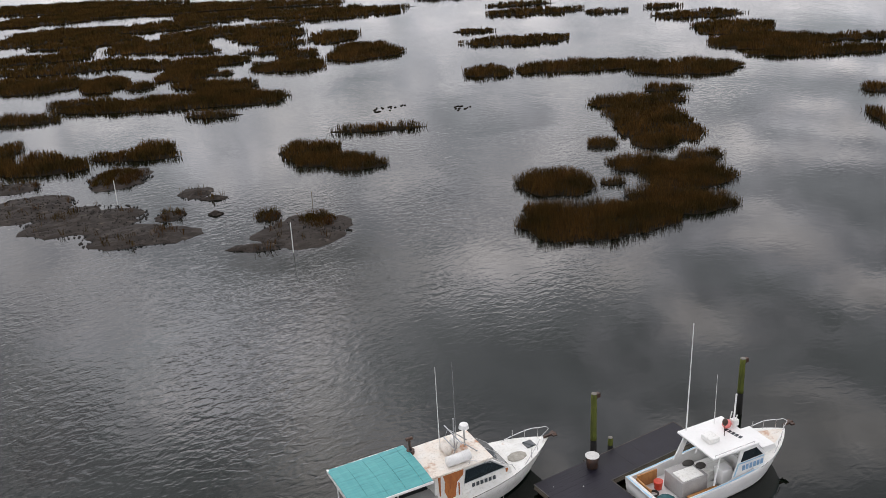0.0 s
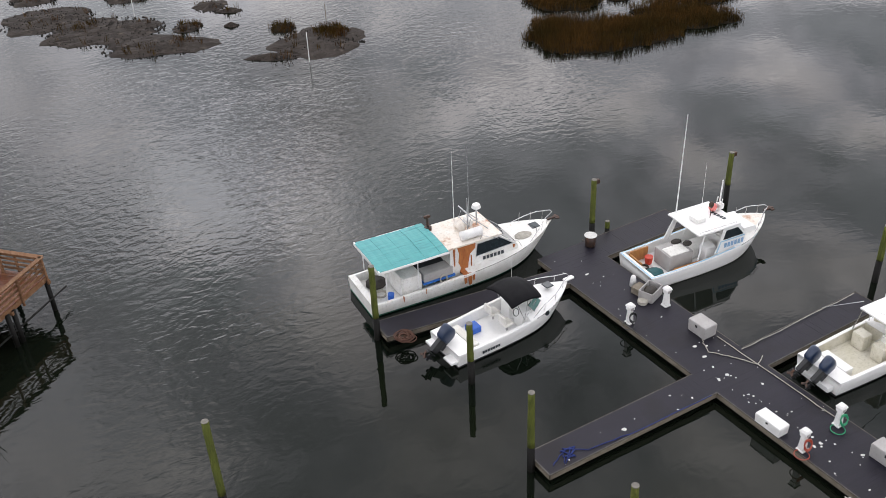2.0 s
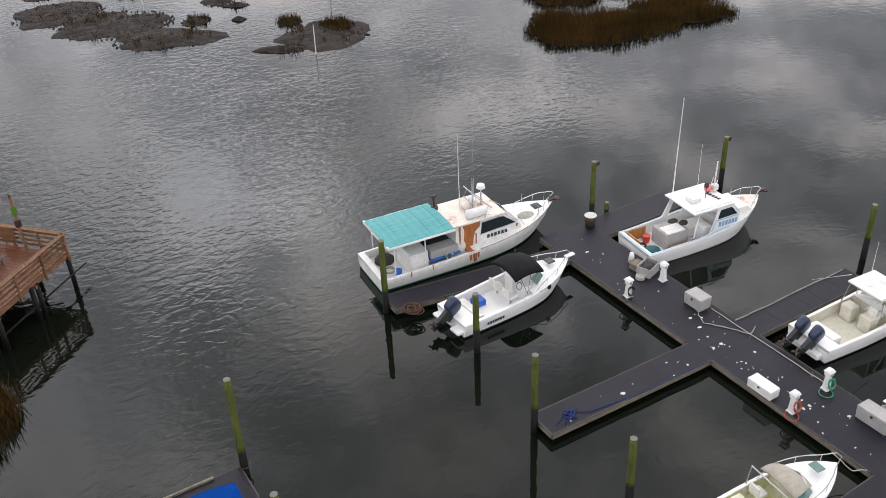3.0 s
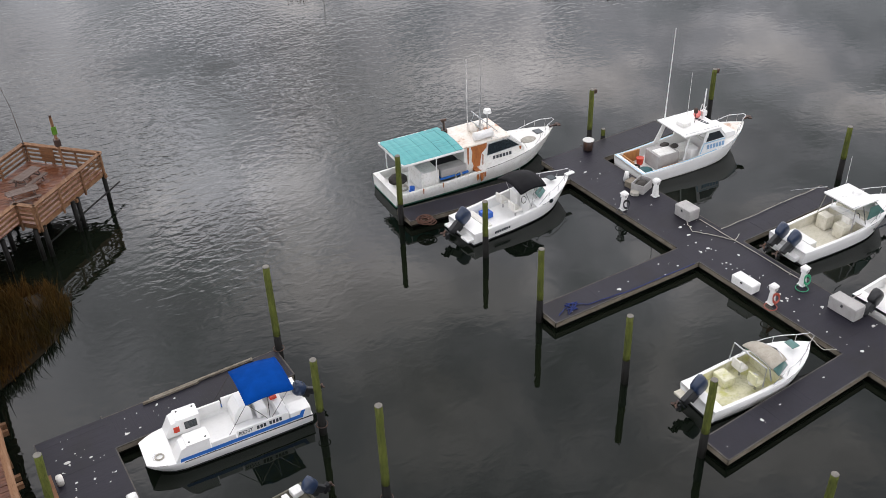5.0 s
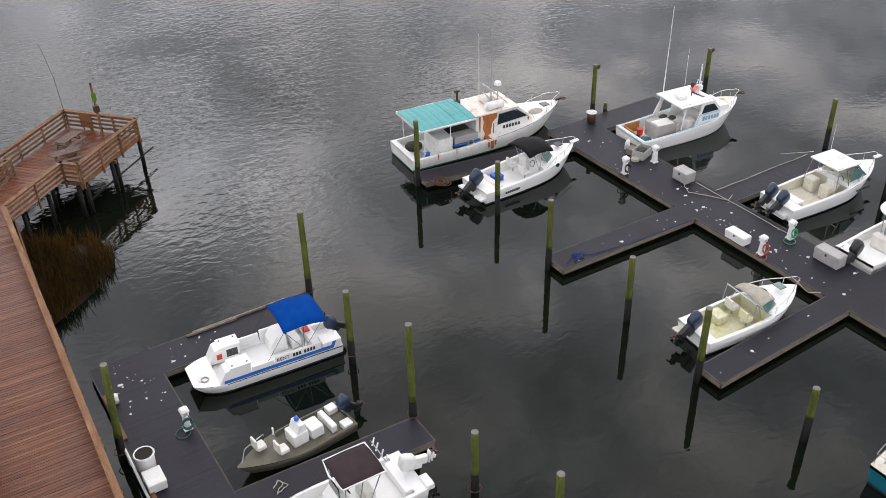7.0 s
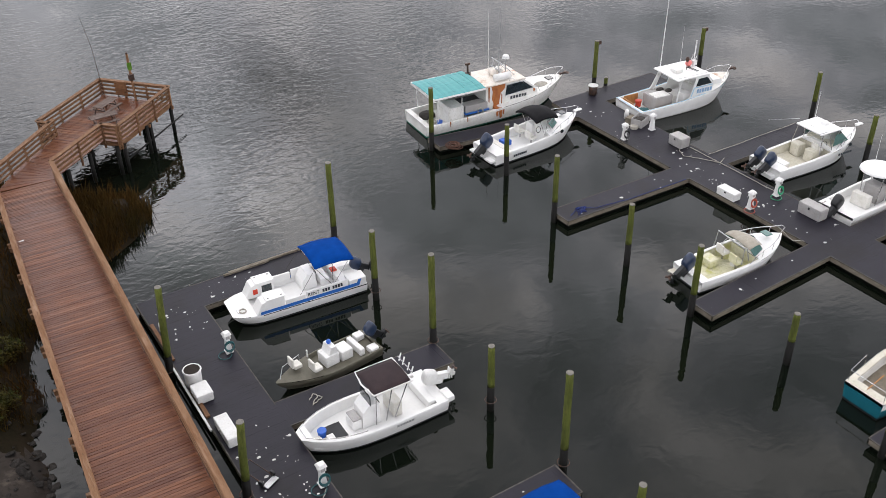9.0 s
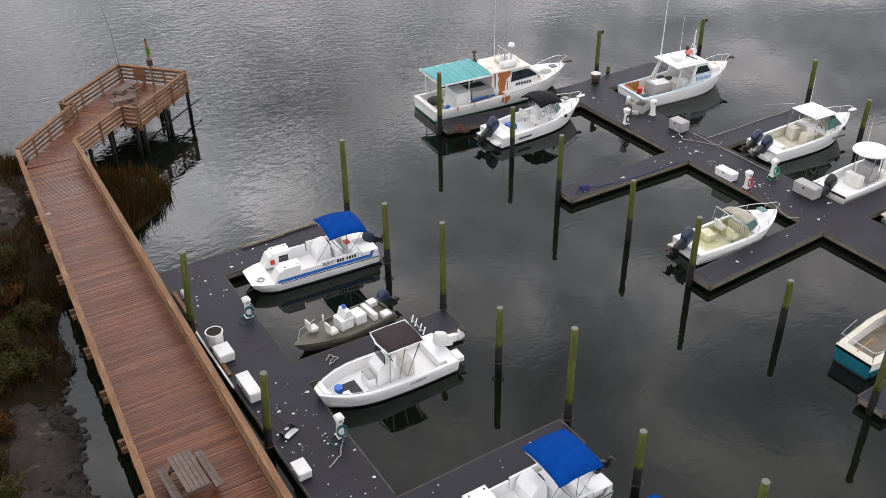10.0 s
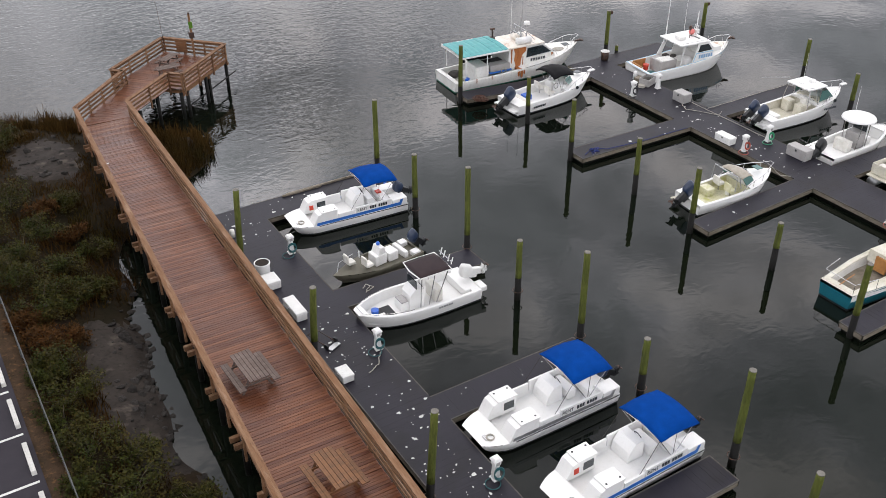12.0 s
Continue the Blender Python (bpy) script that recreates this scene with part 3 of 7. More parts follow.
# ---- mooring piles ----
def pile(x, y, top, lean=(0.0, 0.0), bracket=False, ringed=False, r=0.15):
    root = thing("mooring_pile", "algae-green timber mooring pile standing in the water", "pile", x, y, 0, group="mooring piles")
    n = 8
    wet = min(1.22, top * 0.6)
    prof = []
    for i in range(n + 1):
        z = wet + (top - wet) * i / n
        prof.append((lean[0] * z, lean[1] * z, z))
    wob = lambda p, k: (p[0] + random.uniform(-.008, .008), p[1] + random.uniform(-.008, .008), p[2])
    part("shaft", tube(B(), [wob(p, 0) for p in prof], r, 10, r * 0.9), PILE, root, smooth=True)
    part("wet_foot", tube(B(), [(-lean[0] * 2, -lean[1] * 2, -2), (lean[0] * wet, lean[1] * wet, wet)], r * 1.06, 10, r * 1.03), PILEWET, root, "black wet lower end", True)
    tx, ty = lean[0] * top, lean[1] * top
    part("end_cap", tube(B(), [(tx, ty, top), (tx, ty, top + 0.03)], r * 0.9, 10), PILECAP, root, "grey weathered timber end")
    if bracket:
        part("bracket", box(B(), tx - 0.1, tx + 0.32, ty - 0.1, ty + 0.1, top - 0.25, top - 0.02, 0.03), DARKMETAL, root, "rusty mooring bracket")
    if ringed:
        part("mooring_ring", ring(B(), (0, 0, 0.5), r + 0.08, 0.02), DARKMETAL, root, "steel ring round the pile")
    return root


for px, py, top, tip in ((14.09, 30.4, 4.0, -0.0), (15.97, 25.39, 3.12, 0.0), (15.05, 19.85, 3.84, 0.0), (15.46, 14.68, 3.38, -0.0),
                         (15.1, 10.03, 3.74, -0.0), (16.04, 5.4, 2.58, 0.0), (14.74, -0.15, 3.8, -0.0), (4.43, 24.15, 4.74, -0.0),
                         (3.94, 19.0, 3.7, -0.0), (4.21, 14.4, 4.9, -0.0), (4.11, 9.96, 3.2, -0.0), (4.4, 5.75, 4.74, -0.0),
                         (4.32, 1.79, 2.92, -0.0), (4.6, -2.9, 4.54, -0.0), (4.04, -6.6, 3.1, -0.0), (-5.95, 18.8, 4.54, 0.06),
                         (-5.9, 10.7, 3.84, 0.06), (-5.9, 1.3, 4.38, 0.06), (36.05, 20.6, 3.1, -0.0), (33.84, 15.0, 2.98, -0.0)):
    pile(px, py, top, lean=(tip, random.uniform(-.012, .012)), ringed=px < 5)
pile(27.3, 31.25, 3.7, bracket=True)
pile(35.85, 30.1, 3.15, bracket=True)
pile(28.3, 31.2, 0.95, r=0.13)

# ---- boardwalk and lookout platform ----
WZ = 2.0


def rail_run(parent, a, b, side=1, posts=None, low=True):
    """A guard rail from a to b: posts, horizontal boards and a flat cap."""
    a, b = Vector(a), Vector(b)
    length = (b - a).length
    ang = math.degrees(math.atan2(b.y - a.y, b.x - a.x))
    m = pose(a.x, a.y, WZ, 0, 0, ang)
    n = posts or max(1, round(length / 1.9))
    for i in range(n + 1):
        x = length * i / n
        x = min(max(x, 0.05), length - 0.05)
        part("rail_post", box(B(), x - 0.045, x + 0.045, -0.06 * side - 0.045, -0.06 * side + 0.045, -0.45, 1.03, m=m), RAILWOOD, parent)
    for z in (0.12, 0.38, 0.64, 0.88):
        part("rail_board", box(B(), 0, length, -0.014, 0.022, z, z + 0.13, m=m), RAILWOOD, parent)
    part("rail_cap", box(B(), -0.05, length + 0.05, -0.16, 0.09, 1.03, 1.07, m=m), RAILWOOD, parent)


def edge_r(y):
    return -6.25 + (y - 35.5) * 0.030


def edge_l(y):
    return -9.1 + (y - 35.7) * 0.058


boardwalk = thing("boardwalk", "long wet brown timber boardwalk with guard rails on piles", "boardwalk", kind="structure")
BEND = 36.0
plank_w = 0.145
plank_me = box(B(), -1.72, 1.72, -0.0665, 0.0665, -0.02, 0.02, 0.006)
plank_mesh = bpy.data.meshes.new("plank")
plank_me.to_mesh(plank_mesh)
plank_me.free()
plank_mesh.materials.append(PLANK)


def lay_plank(x, y, rz, parent, length=3.44):
    ob = new("plank", plank_mesh)
    ob.parent = parent
    ob.matrix_basis = pose(x, y, WZ - 0.02 + random.uniform(-0.004, 0.004), random.uniform(-.4, .4), 0, rz + random.uniform(-0.25, 0.25)) @ Matrix.Diagonal((length / 3.44 + random.uniform(-.004, .004), 1, 1, 1))
    return ob


def boardwalk_frame(parent):
    for y in range(-12, 36, 3):
        l, r = edge_l(y), edge_r(y)
        part("cross_beam", box(B(), l - 0.28, r + 0.28, y - 0.07, y + 0.07, WZ - 0.42, WZ - 0.2), RAILWOOD, parent)
        part("cross_beam", box(B(), l - 0.28, r + 0.28, y + 0.36, y + 0.5, WZ - 0.42, WZ - 0.2), RAILWOOD, parent)
        for x in (l + 0.15, r - 0.15):
            part("pier_pile", tube(B(), [(x, y + 0.2, -1.2), (x, y + 0.2, WZ - 0.2)], 0.13, 8), PILEWET, parent, smooth=True)
    for k in range(4):
        a = (edge_l(-12) + 0.12 + k * 1.05, -12)
        b2 = (edge_l(36) + 0.12 + k * 1.03, 36)
        m = pose(a[0], a[1], 0, 0, 0, math.degrees(math.atan2(b2[1] - a[1], b2[0] - a[0])))
        part("joist", box(B(), 0, 48, -0.04, 0.04, WZ - 0.22, WZ - 0.045, m=m), RAILWOOD, parent)


boardwalk_frame(boardwalk)
TILT_W = math.degrees(math.atan2(0.033, 1)) * -1
rail_run(boardwalk, (edge_r(-12), -12, 0), (edge_r(35.5), 35.5, 0), 1, 25)
rail_run(boardwalk, (edge_l(36.1), 36.1, 0), (edge_l(-12), -12, 0), 1, 25)

# lookout platform, turned against the boardwalk
PA = 41.5
P0 = Vector((-6.2, 35.6, 0))
PU, PV = Vector((math.cos(radians(PA)), math.sin(radians(PA)), 0)), Vector((-math.sin(radians(PA)), math.cos(radians(PA)), 0))


def pl(u, v):
    p = P0 + PU * u + PV * v
    return (p.x, p.y, 0)


platform = thing("lookout_platform", "raised timber lookout platform with guard rails over the water", "platform", kind="structure")
UW, UE = 4.6, 10.2
VW, VLO, VHI = 2.9, -1.05, 3.7
rail_run(platform, pl(0, 0), pl(UW, 0), 1)
rail_run(platform, pl(UW, 0), pl(UW, VLO), 1, 1)
rail_run(platform, pl(UW, VLO), pl(UE, VLO), 1)
rail_run(platform, pl(UE, VLO), pl(UE, VHI), 1)
rail_run(platform, pl(UE, VHI), pl(UW - 0.6, VHI), 1)
rail_run(platform, pl(UW - 0.6, VHI), pl(UW - 0.6, VW), 1, 1)
left_bend = (edge_l(36.1), 36.1, 0)
rail_run(platform, pl(UW - 0.2, VW), left_bend, 1, 4)
for u, v in ((1.2, 0.1), (1.2, 2.9), (3.2, 0.1), (3.2, 2.9), (4.8, -1.1), (4.8, 1.2), (4.8, 3.5), (7.6, -1.1), (7.6, 1.2), (7.6, 3.5), (10.15, -1.0), (10.15, 1.2), (10.15, 3.5), (7.2, -1.1), (4.4, -0.9)):
    x, y, _ = pl(u, v)
    part("pier_pile", tube(B(), [(x, y, -1.5), (x, y, WZ - 0.2)], 0.12, 8), PILEWET, platform, smooth=True)
for v in (-1.1, 3.5):
    for z in (0.75,):
        part("brace", tube(B(), [(*pl(4.7, v)[:2], z), (*pl(11.2, v)[:2], z)], 0.05, 6), PILEWET, platform)
for u in (4.8, 7.5, 10.15):
    m = pose(*pl(u, 0)[:2], 0, 0, 0, PA)
    part("cross_beam", box(B(), -0.07, 0.07, VLO - 0.15, VHI + 0.15, WZ - 0.4, WZ - 0.2, m=m), RAILWOOD, platform)
for v in (VLO + 0.03, 0.4, 2.0, VHI - 0.03):
    m = pose(*pl(UW - 0.6 if v > VW else UW if v < 0 else 0.3, v)[:2], 0, 0, 0, PA)
    part("joist", box(B(), 0, UE - (UW if v > VW or v < 0 else 0.3), -0.04, 0.04, WZ - 0.3, WZ - 0.045, m=m), RAILWOOD, platform)


# ---- boats ----
def hull(root, L, Bm, f0, f1, p=2.2, s0=0.45, bow=0.0, rake=0.6, gun=0.17, cock=(0.04, 0.6), floor=0.25, mat=GEL, bottom=DARKPAINT,
         liner=GEL, deck=GEL, flare=0.3, stripe=None, floormat=None, camber=0.1, boot=0.1, sternw=0.93):
    """A planing hull, bow towards +x: topsides, bottom paint, gunwale, lined cockpit and foredeck."""
    N = 18
    half = lambda s: Bm / 2 * (sternw + (1 - sternw) * min(1, s / 0.35)) * (1 - max(0.0, (s - s0) / (1 - s0)) ** p * (1 - bow))
    sheer = lambda s: f0 + (f1 - f0) * s ** 1.8
    X = lambda s, k=1.0: -L / 2 + L * s - rake * (s ** 4) * (1 - k)
    chine = lambda s: 0.9 - flare * s ** 2.5
    S = [i / N for i in range(N + 1)]
    top, low, st = [], [], []
    for s in S:
        h, z = max(half(s), 0.02), sheer(s)
        c = h * chine(s)
        mid = c + (h - c) * 0.62
        b1 = c + (mid - c) * 0.35
        top.append([(X(s, 1), -h, z), (X(s, .9), -h * 1.01, z - 0.07), (X(s, .55), -mid, z * 0.5), (X(s, .12), -b1, boot)])
        low.append([(X(s, .12), -b1, boot), (X(s, 0), -c, -0.02), (X(s, -.3), -c * 0.7, -0.25), (X(s, -.4), 0, -0.4)])
    full = lambda rows: [r + [(a, -b2, c) for a, b2, c in r[::-1]] for r in rows]
    bm = B()
    loft(bm, top)
    loft(bm, [[(a, -b2, c) for a, b2, c in r] for r in top])
    bm.faces.new([bm.verts.new(q) for q in top[0] + [(a, -b2, c) for a, b2, c in top[0][::-1]]])
    body = part("hull", bm, mat, root, smooth=True)
    bm = B()
    loft(bm, [[(a, b2 * 0.997, c) for a, b2, c in r] for r in full(low)], cap0=True)
    part("bottom", bm, bottom, root, "painted bottom", True)
    if stripe:
        bm = B()
        z0, z1, smat = stripe
        for sg in (-1, 1):
            rows = []
            for s in S:
                h = max(half(s), 0.02)
                c = h * chine(s)
                mid = c + (h - c) * 0.62
                z = sheer(s)
                row = []
                for zz in (z - z0, z - z1):
                    t2 = (z - zz) / (z * 0.5)
                    yy = h * 1.01 + (mid - h * 1.01) * min(1, t2) + 0.008
                    row.append((X(s, 1 - 0.45 * t2), sg * yy, zz))
                rows.append(row)
            loft(bm, rows)
        part("stripe", bm, smat, root)
    a, b2 = cock
    SC = [a + (b2 - a) * i / 12 for i in range(13)]
    bm = B()
    inner = lambda s: max(half(s) - gun, 0.05)
    for sg in (-1, 1):
        loft(bm, [[(X(s), sg * half(s), sheer(s)), (X(s), sg * (half(s) - 0.02), sheer(s) + 0.03), (X(s), sg * (inner(s) + 0.02), sheer(s) + 0.03), (X(s), sg * inner(s), sheer(s) - 0.02)] for s in S if s <= b2 + 0.06])
    box(bm, X(0), X(a), -half(0), half(0), sheer(0) - 0.12, sheer(0) + 0.03)
    part("gunwale", bm, deck, root)
    bm = B()
    loft(bm, [[(X(s), -inner(s), sheer(s)), (X(s), -inner(s) * 0.97, floor), (X(s), inner(s) * 0.97, floor), (X(s), inner(s), sheer(s))] for s in SC], cap0=True, cap1=True)
    part("cockpit_liner", bm, liner, root)
    if floormat:
        part("cockpit_sole", loft(B(), [[(X(s), -inner(s) * 0.95, floor + 0.006), (X(s), inner(s) * 0.95, floor + 0.006)] for s in SC]), floormat, root)
    SD = [b2 + (1 - b2) * i / 10 for i in range(11)]
    bm = B()
    loft(bm, [[(X(s), k * half(s), sheer(s) + 0.03 + camber * (1 - k * k) * (1 - ((s - b2) / (1 - b2)) ** 3)) for k in (-1, -.75, -.4, 0, .4, .75, 1)] for s in SD], cap0=True)
    part("foredeck", bm, deck, root, smooth=False)
    return half, sheer, X


def canopy(root, x0, x1, w, z, mat, name="canopy", crown=0.12, sag=0.05, thick=0.03, drop=0.0, label="", front=0.0):
    secs = []
    for i in range(9):
        s = i / 8
        x = x0 + (x1 - x0) * s
        zz = z + crown * math.sin(math.pi * s) * 0.6 + drop * s - sag * abs(math.sin(math.pi * s * 3)) * 0.5
        k = [(j / 6 - 0.5) for j in range(7)]
        topr = [(x, w * q, zz + crown * (1 - 4 * q * q)) for q in k]
        secs.append(topr + [(a, b2, c - thick) for a, b2, c in topr[::-1]])
    return part(name, loft(B(), secs, True, True, True), mat, root, label, True)


def bows(root, x0, x1, w, z, base_z, foot, mat=CHROME):
    for x in (x0, x1, (x0 + x1) / 2):
        part("bimini_bow", tube(B(), [(foot, -w / 2, base_z), (x, -w / 2, z), (x, 0, z + 0.1), (x, w / 2, z), (foot, w / 2, base_z)], 0.016, 5), mat, root)


def outboard(root, x, y, z, mat=MOTOR, tilt=50.0, k=1.0, label="navy outboard motor tilted up"):
    """Leg, with cowl and propeller as its pieces; tilted about the transom."""
    m = Matrix.Translation((x, y, z)) @ Matrix.Rotation(radians(tilt), 4, "Y") @ Matrix.Scale(k, 4)
    bm = B()
    box(bm, -0.46, -0.10, -0.12, 0.12, -0.62, 0.15, 0.04, m=m)
    box(bm, -0.62, -0.10, -0.13, 0.13, -0.72, -0.68, m=m)
    box(bm, -0.34, -0.20, -0.04, 0.04, -1.05, -0.75, m=m)
    tube(bm, [m @ Vector((-0.58, 0, -0.9)), m @ Vector((-0.05, 0, -0.9))], 0.07 * k, 8, 0.04 * k)
    box(bm, -0.15, 0.06, -0.14, 0.14, -0.35, 0.05, 0.02, m=m)
    leg = part("outboard_motor", bm, mat if mat is PLASTIC else MOTORBLACK, root, label)
    secs = []
    for zz, a, c, off in ((0.0, .25, .17, 0), (0.1, .35, .22, -.02), (0.42, .39, .235, -.05), (0.6, .36, .215, -.10), (0.70, .24, .15, -.13)):
        secs.append([m @ Vector((-0.28 + off + a * math.copysign(abs(math.cos(6.283 * j / 12)) ** 0.6, math.cos(6.283 * j / 12)), c * math.copysign(abs(math.sin(6.283 * j / 12)) ** 0.6, math.sin(6.283 * j / 12)), zz)) for j in range(12)])
    part("cowl", loft(B(), secs, True, True, True), mat, leg, smooth=True)
    bm = B()
    for j in range(3):
        q = m @ Matrix.Translation((-0.6, 0, -0.9)) @ Matrix.Rotation(2.094 * j, 4, "X")
        box(bm, -0.03, 0.03, -0.05, 0.05, 0.03, 0.19, m=q)
    part("propeller", bm, DARKMETAL, leg)
    return leg


def pulpit(root, half, sheer, X, s0, h=0.5, inset=0.1, n=7, mat=CHROME):
    pts = []
    for sg in (1, -1):
        rr = [s0 + (0.985 - s0) * i / n for i in range(n + 1)]
        if sg < 0:
            rr = rr[::-1]
        for s in rr:
            pts.append((X(s) + (0.1 if s > 0.95 else 0), sg * max(half(s) - inset, 0.12), sheer(s) + h * min(1, (s - s0) / 0.12 + 0.05)))
    part("bow_rail", tube(B(), pts, 0.02, 6), mat, root, "stainless bow rail")
    for sg in (1, -1):
        for i in (2, 4, 6):
            s = s0 + (0.985 - s0) * i / n
            y = sg * max(half(s) - inset, 0.12)
            part("stanchion", tube(B(), [(X(s) - 0.05, y, sheer(s)), (X(s), y, sheer(s) + h)], 0.014, 5), mat, root)


def antenna(root, x, y, z, h, lean=(0, 0), r=0.022, mat=PLASTIC):
    part("antenna", tube(B(), [(x, y, z), (x + lean[0] * .5, y + lean[1] * .5, z + h / 2), (x + lean[0], y + lean[1], z + h)], r, 6, r * 0.5), mat, root, "thin white whip antenna")


def bars(root, x, y, z, w, h, n, mat, rz=0.0, lie=False, tilt=90.0):
    """A row of short upright bars, standing for a painted number."""
    step = w / n
    m = pose(x, y, z, 0 if lie else tilt, 0, rz)
    bm = B()
    for i in range(n):
        box(bm, i * step, i * step + step * 0.72, 0, h, 0, 0.008, m=m)
    part("painted_number", bm, mat, root, "row of painted characters")


def words(root, text, size, mat, m):
    cu = bpy.data.curves.new("lettering", "FONT")
    cu.body, cu.size, cu.extrude = text, size, 0.004
    ob = bpy.data.objects.new("lettering", cu)
    scene.collection.objects.link(ob)
    bpy.context.view_layer.update()
    me = bpy.data.meshes.new_from_object(ob)
    bpy.data.objects.remove(ob)
    me.materials.clear()
    me.materials.append(mat)
    out = new("lettering", me)
    out.parent, out.matrix_basis = root, m
    return out


def windscreen(root, pts, z0, z1, back, mat=GREENGLASS, frame=CHROME):
    """Panes between the corner points (x, y) at the foot, leaning back by 'back'."""
    for (x0, y0), (x1, y1) in zip(pts, pts[1:]):
        bm = B()
        lo = [Vector((x0, y0, z0)), Vector((x1, y1, z0))]
        hi = [Vector((x0 - back, y0 * 0.93, z1)), Vector((x1 - back, y1 * 0.93, z1))]
        nrm = (lo[1] - lo[0]).cross(hi[0] - lo[0]).normalized() * 0.012
        f = [lo[0], lo[1], hi[1], hi[0]]
        v = [bm.verts.new(q - nrm) for q in f] + [bm.verts.new(q + nrm) for q in f]
        for q in ((0, 1, 2, 3), (7, 6, 5, 4), (0, 4, 5, 1), (1, 5, 6, 2), (2, 6, 7, 3), (3, 7, 4, 0)):
            bm.faces.new([v[i] for i in q])
        pane = part("window", bm, mat, root)
        part("window_frame", tube(B(), f + [f[0]], 0.018, 5), frame, pane)


def seat(root, x, y, z, w=0.5, d=0.45, back=True, mat=VINYL, face=1):
    s = part("seat", box(B(), x - d / 2, x + d / 2, y - w / 2, y + w / 2, z, z + 0.16, 0.04), mat, root)
    part("pedestal", tube(B(), [(x, y, z - 0.35), (x, y, z)], 0.05, 8), CHROME, s)
    if back:
        part("backrest", box(B(), x - face * (d / 2 + 0.04) - 0.05, x - face * (d / 2 + 0.04) + 0.05, y - w / 2, y + w / 2, z + 0.1, z + 0.55, 0.04), mat, s)


def wheel(root, x, y, z):
    part("steering_wheel", ring(B(), (0, 0, 0), 0.18, 0.018, 1.0), MOTORBLACK, root).matrix_basis = pose(x, y, z, 0, -65, 0)


# white workboat with a teal awning
bt = thing("fishing_boat", "old white workboat with teal awning and rust-streaked cabin, moored", "boat", 20.16, 32.87, 0, -4.6)
bt.scale = (0.92, 0.93, 1.0)
H_, Z_, X_ = hull(bt, 11.8, 3.5, 0.72, 1.42, p=2.8, s0=0.5, rake=1.2, gun=0.16, cock=(0.03, 0.47), floor=0.35, mat=GEL_OLD, bottom=GREENPAINT, liner=GEL_OLD, deck=GEL_OLD, camber=0.12)
house = prism(B(), [(-1.2, 0.5), (2.95, 1.2), (2.9, 1.45), (1.75, 2.3), (-1.2, 2.35)], -1.25, 1.25)
part("cabin", house, GEL_OLD, bt)
part("cabin_roof", box(B(), -1.45, 1.9, -1.36, 1.36, 2.32, 2.42, 0.03), GEL_RUST, bt, "rusty white cabin roof")
for sg in (-1, 1):
    part("window", prism(B(), [(0.35, 1.5), (2.55, 1.62), (1.75, 2.18), (0.45, 2.15)], sg * 1.25, sg * 1.27), SMOKED, bt)
    part("window_trim", tube(B(), [(0.33, sg * 1.27, 1.48), (2.6, sg * 1.27, 1.6), (1.76, sg * 1.27, 2.2), (0.43, sg * 1.27, 2.17), (0.33, sg * 1.27, 1.48)], 0.02, 5), ALU, bt)
windscreen(bt, [(2.9, -1.1), (2.92, 0), (2.9, 1.1)], 1.5, 2.26, 1.02, SMOKED, GEL)
for pts, y0 in (([(-0.66, 0.80), (-0.50, 0.72), (-0.38, 0.80), (-0.26, 0.74), (-0.16, 0.9), (-0.12, 1.3), (-0.02, 1.75), (0.30, 2.0), (0.34, 2.33), (-0.78, 2.33), (-0.66, 1.9), (-0.72, 1.45), (-0.58, 1.1)], -1.252),
                ([(0.02, 1.0), (0.08, 1.02), (0.1, 1.6), (0.02, 1.7)], -1.252), ([(-0.98, 1.3), (-0.92, 1.25), (-0.88, 2.33), (-1.02, 2.33)], -1.252),
                ([(2.62, 1.32), (2.7, 1.3), (2.75, 1.5), (2.6, 1.52)], -1.252)):
    part("rust_stain", prism(B(), pts, y0 - 0.014, y0), RUST, bt, "orange rust streak down the cabin side")
for x0, z0, w in ((-0.66, 0.40, 0.2), (-0.42, 0.26, 0.26), (-0.14, 0.46, 0.14), (-4.2, 0.5, 0.05), (-2.9, 0.55, 0.04)):
    part("rust_stain", prism(B(), [(x0 + w * 0.3, z0), (x0 + w * 0.8, z0 + 0.08), (x0 + w, 0.80 + 0.015 * (x0 + 6)), (x0 - w * 0.1, 0.80 + 0.015 * (x0 + 6))], -1.756, -1.70), RUST, bt, "orange rust streak on the topside")
bars(bt, 0.75, -1.262, 1.16, 1.35, 0.2, 6, LETTER)
part("rust_stain", box(B(), -0.66, -0.12, -1.72, -1.26, 0.925, 0.945), RUST, bt, "orange rust streak across the side deck")
# awning: ribbed teal sheets
for i in range(9):
    aw = B()
    x0 = -5.4 + i * 0.44
    secs = []
    for x, z in ((x0, 2.46), (x0 + 0.22, 2.475), (x0 + 0.435, 2.46)):
        row = [(x, y, z + 0.05 + 0.10 * (1 - (y / 1.6) ** 2) - 0.012 * (i % 2) - 0.015 * (4.5 - abs(i - 4)) * 0.3) for y in (-1.62, -1.0, -0.4, 0.2, 0.8, 1.62)]
        secs.append(row + [(a, b2, c - 0.02) for a, b2, c in row[::-1]])
    part("awning_sheet", loft(aw, secs, True, True, True), TEAL, bt, "teal sheet of the awning")
part("awning_frame", box(B(), -5.4, -5.32, -1.66, 1.66, 2.36, 2.52), GEL, bt)
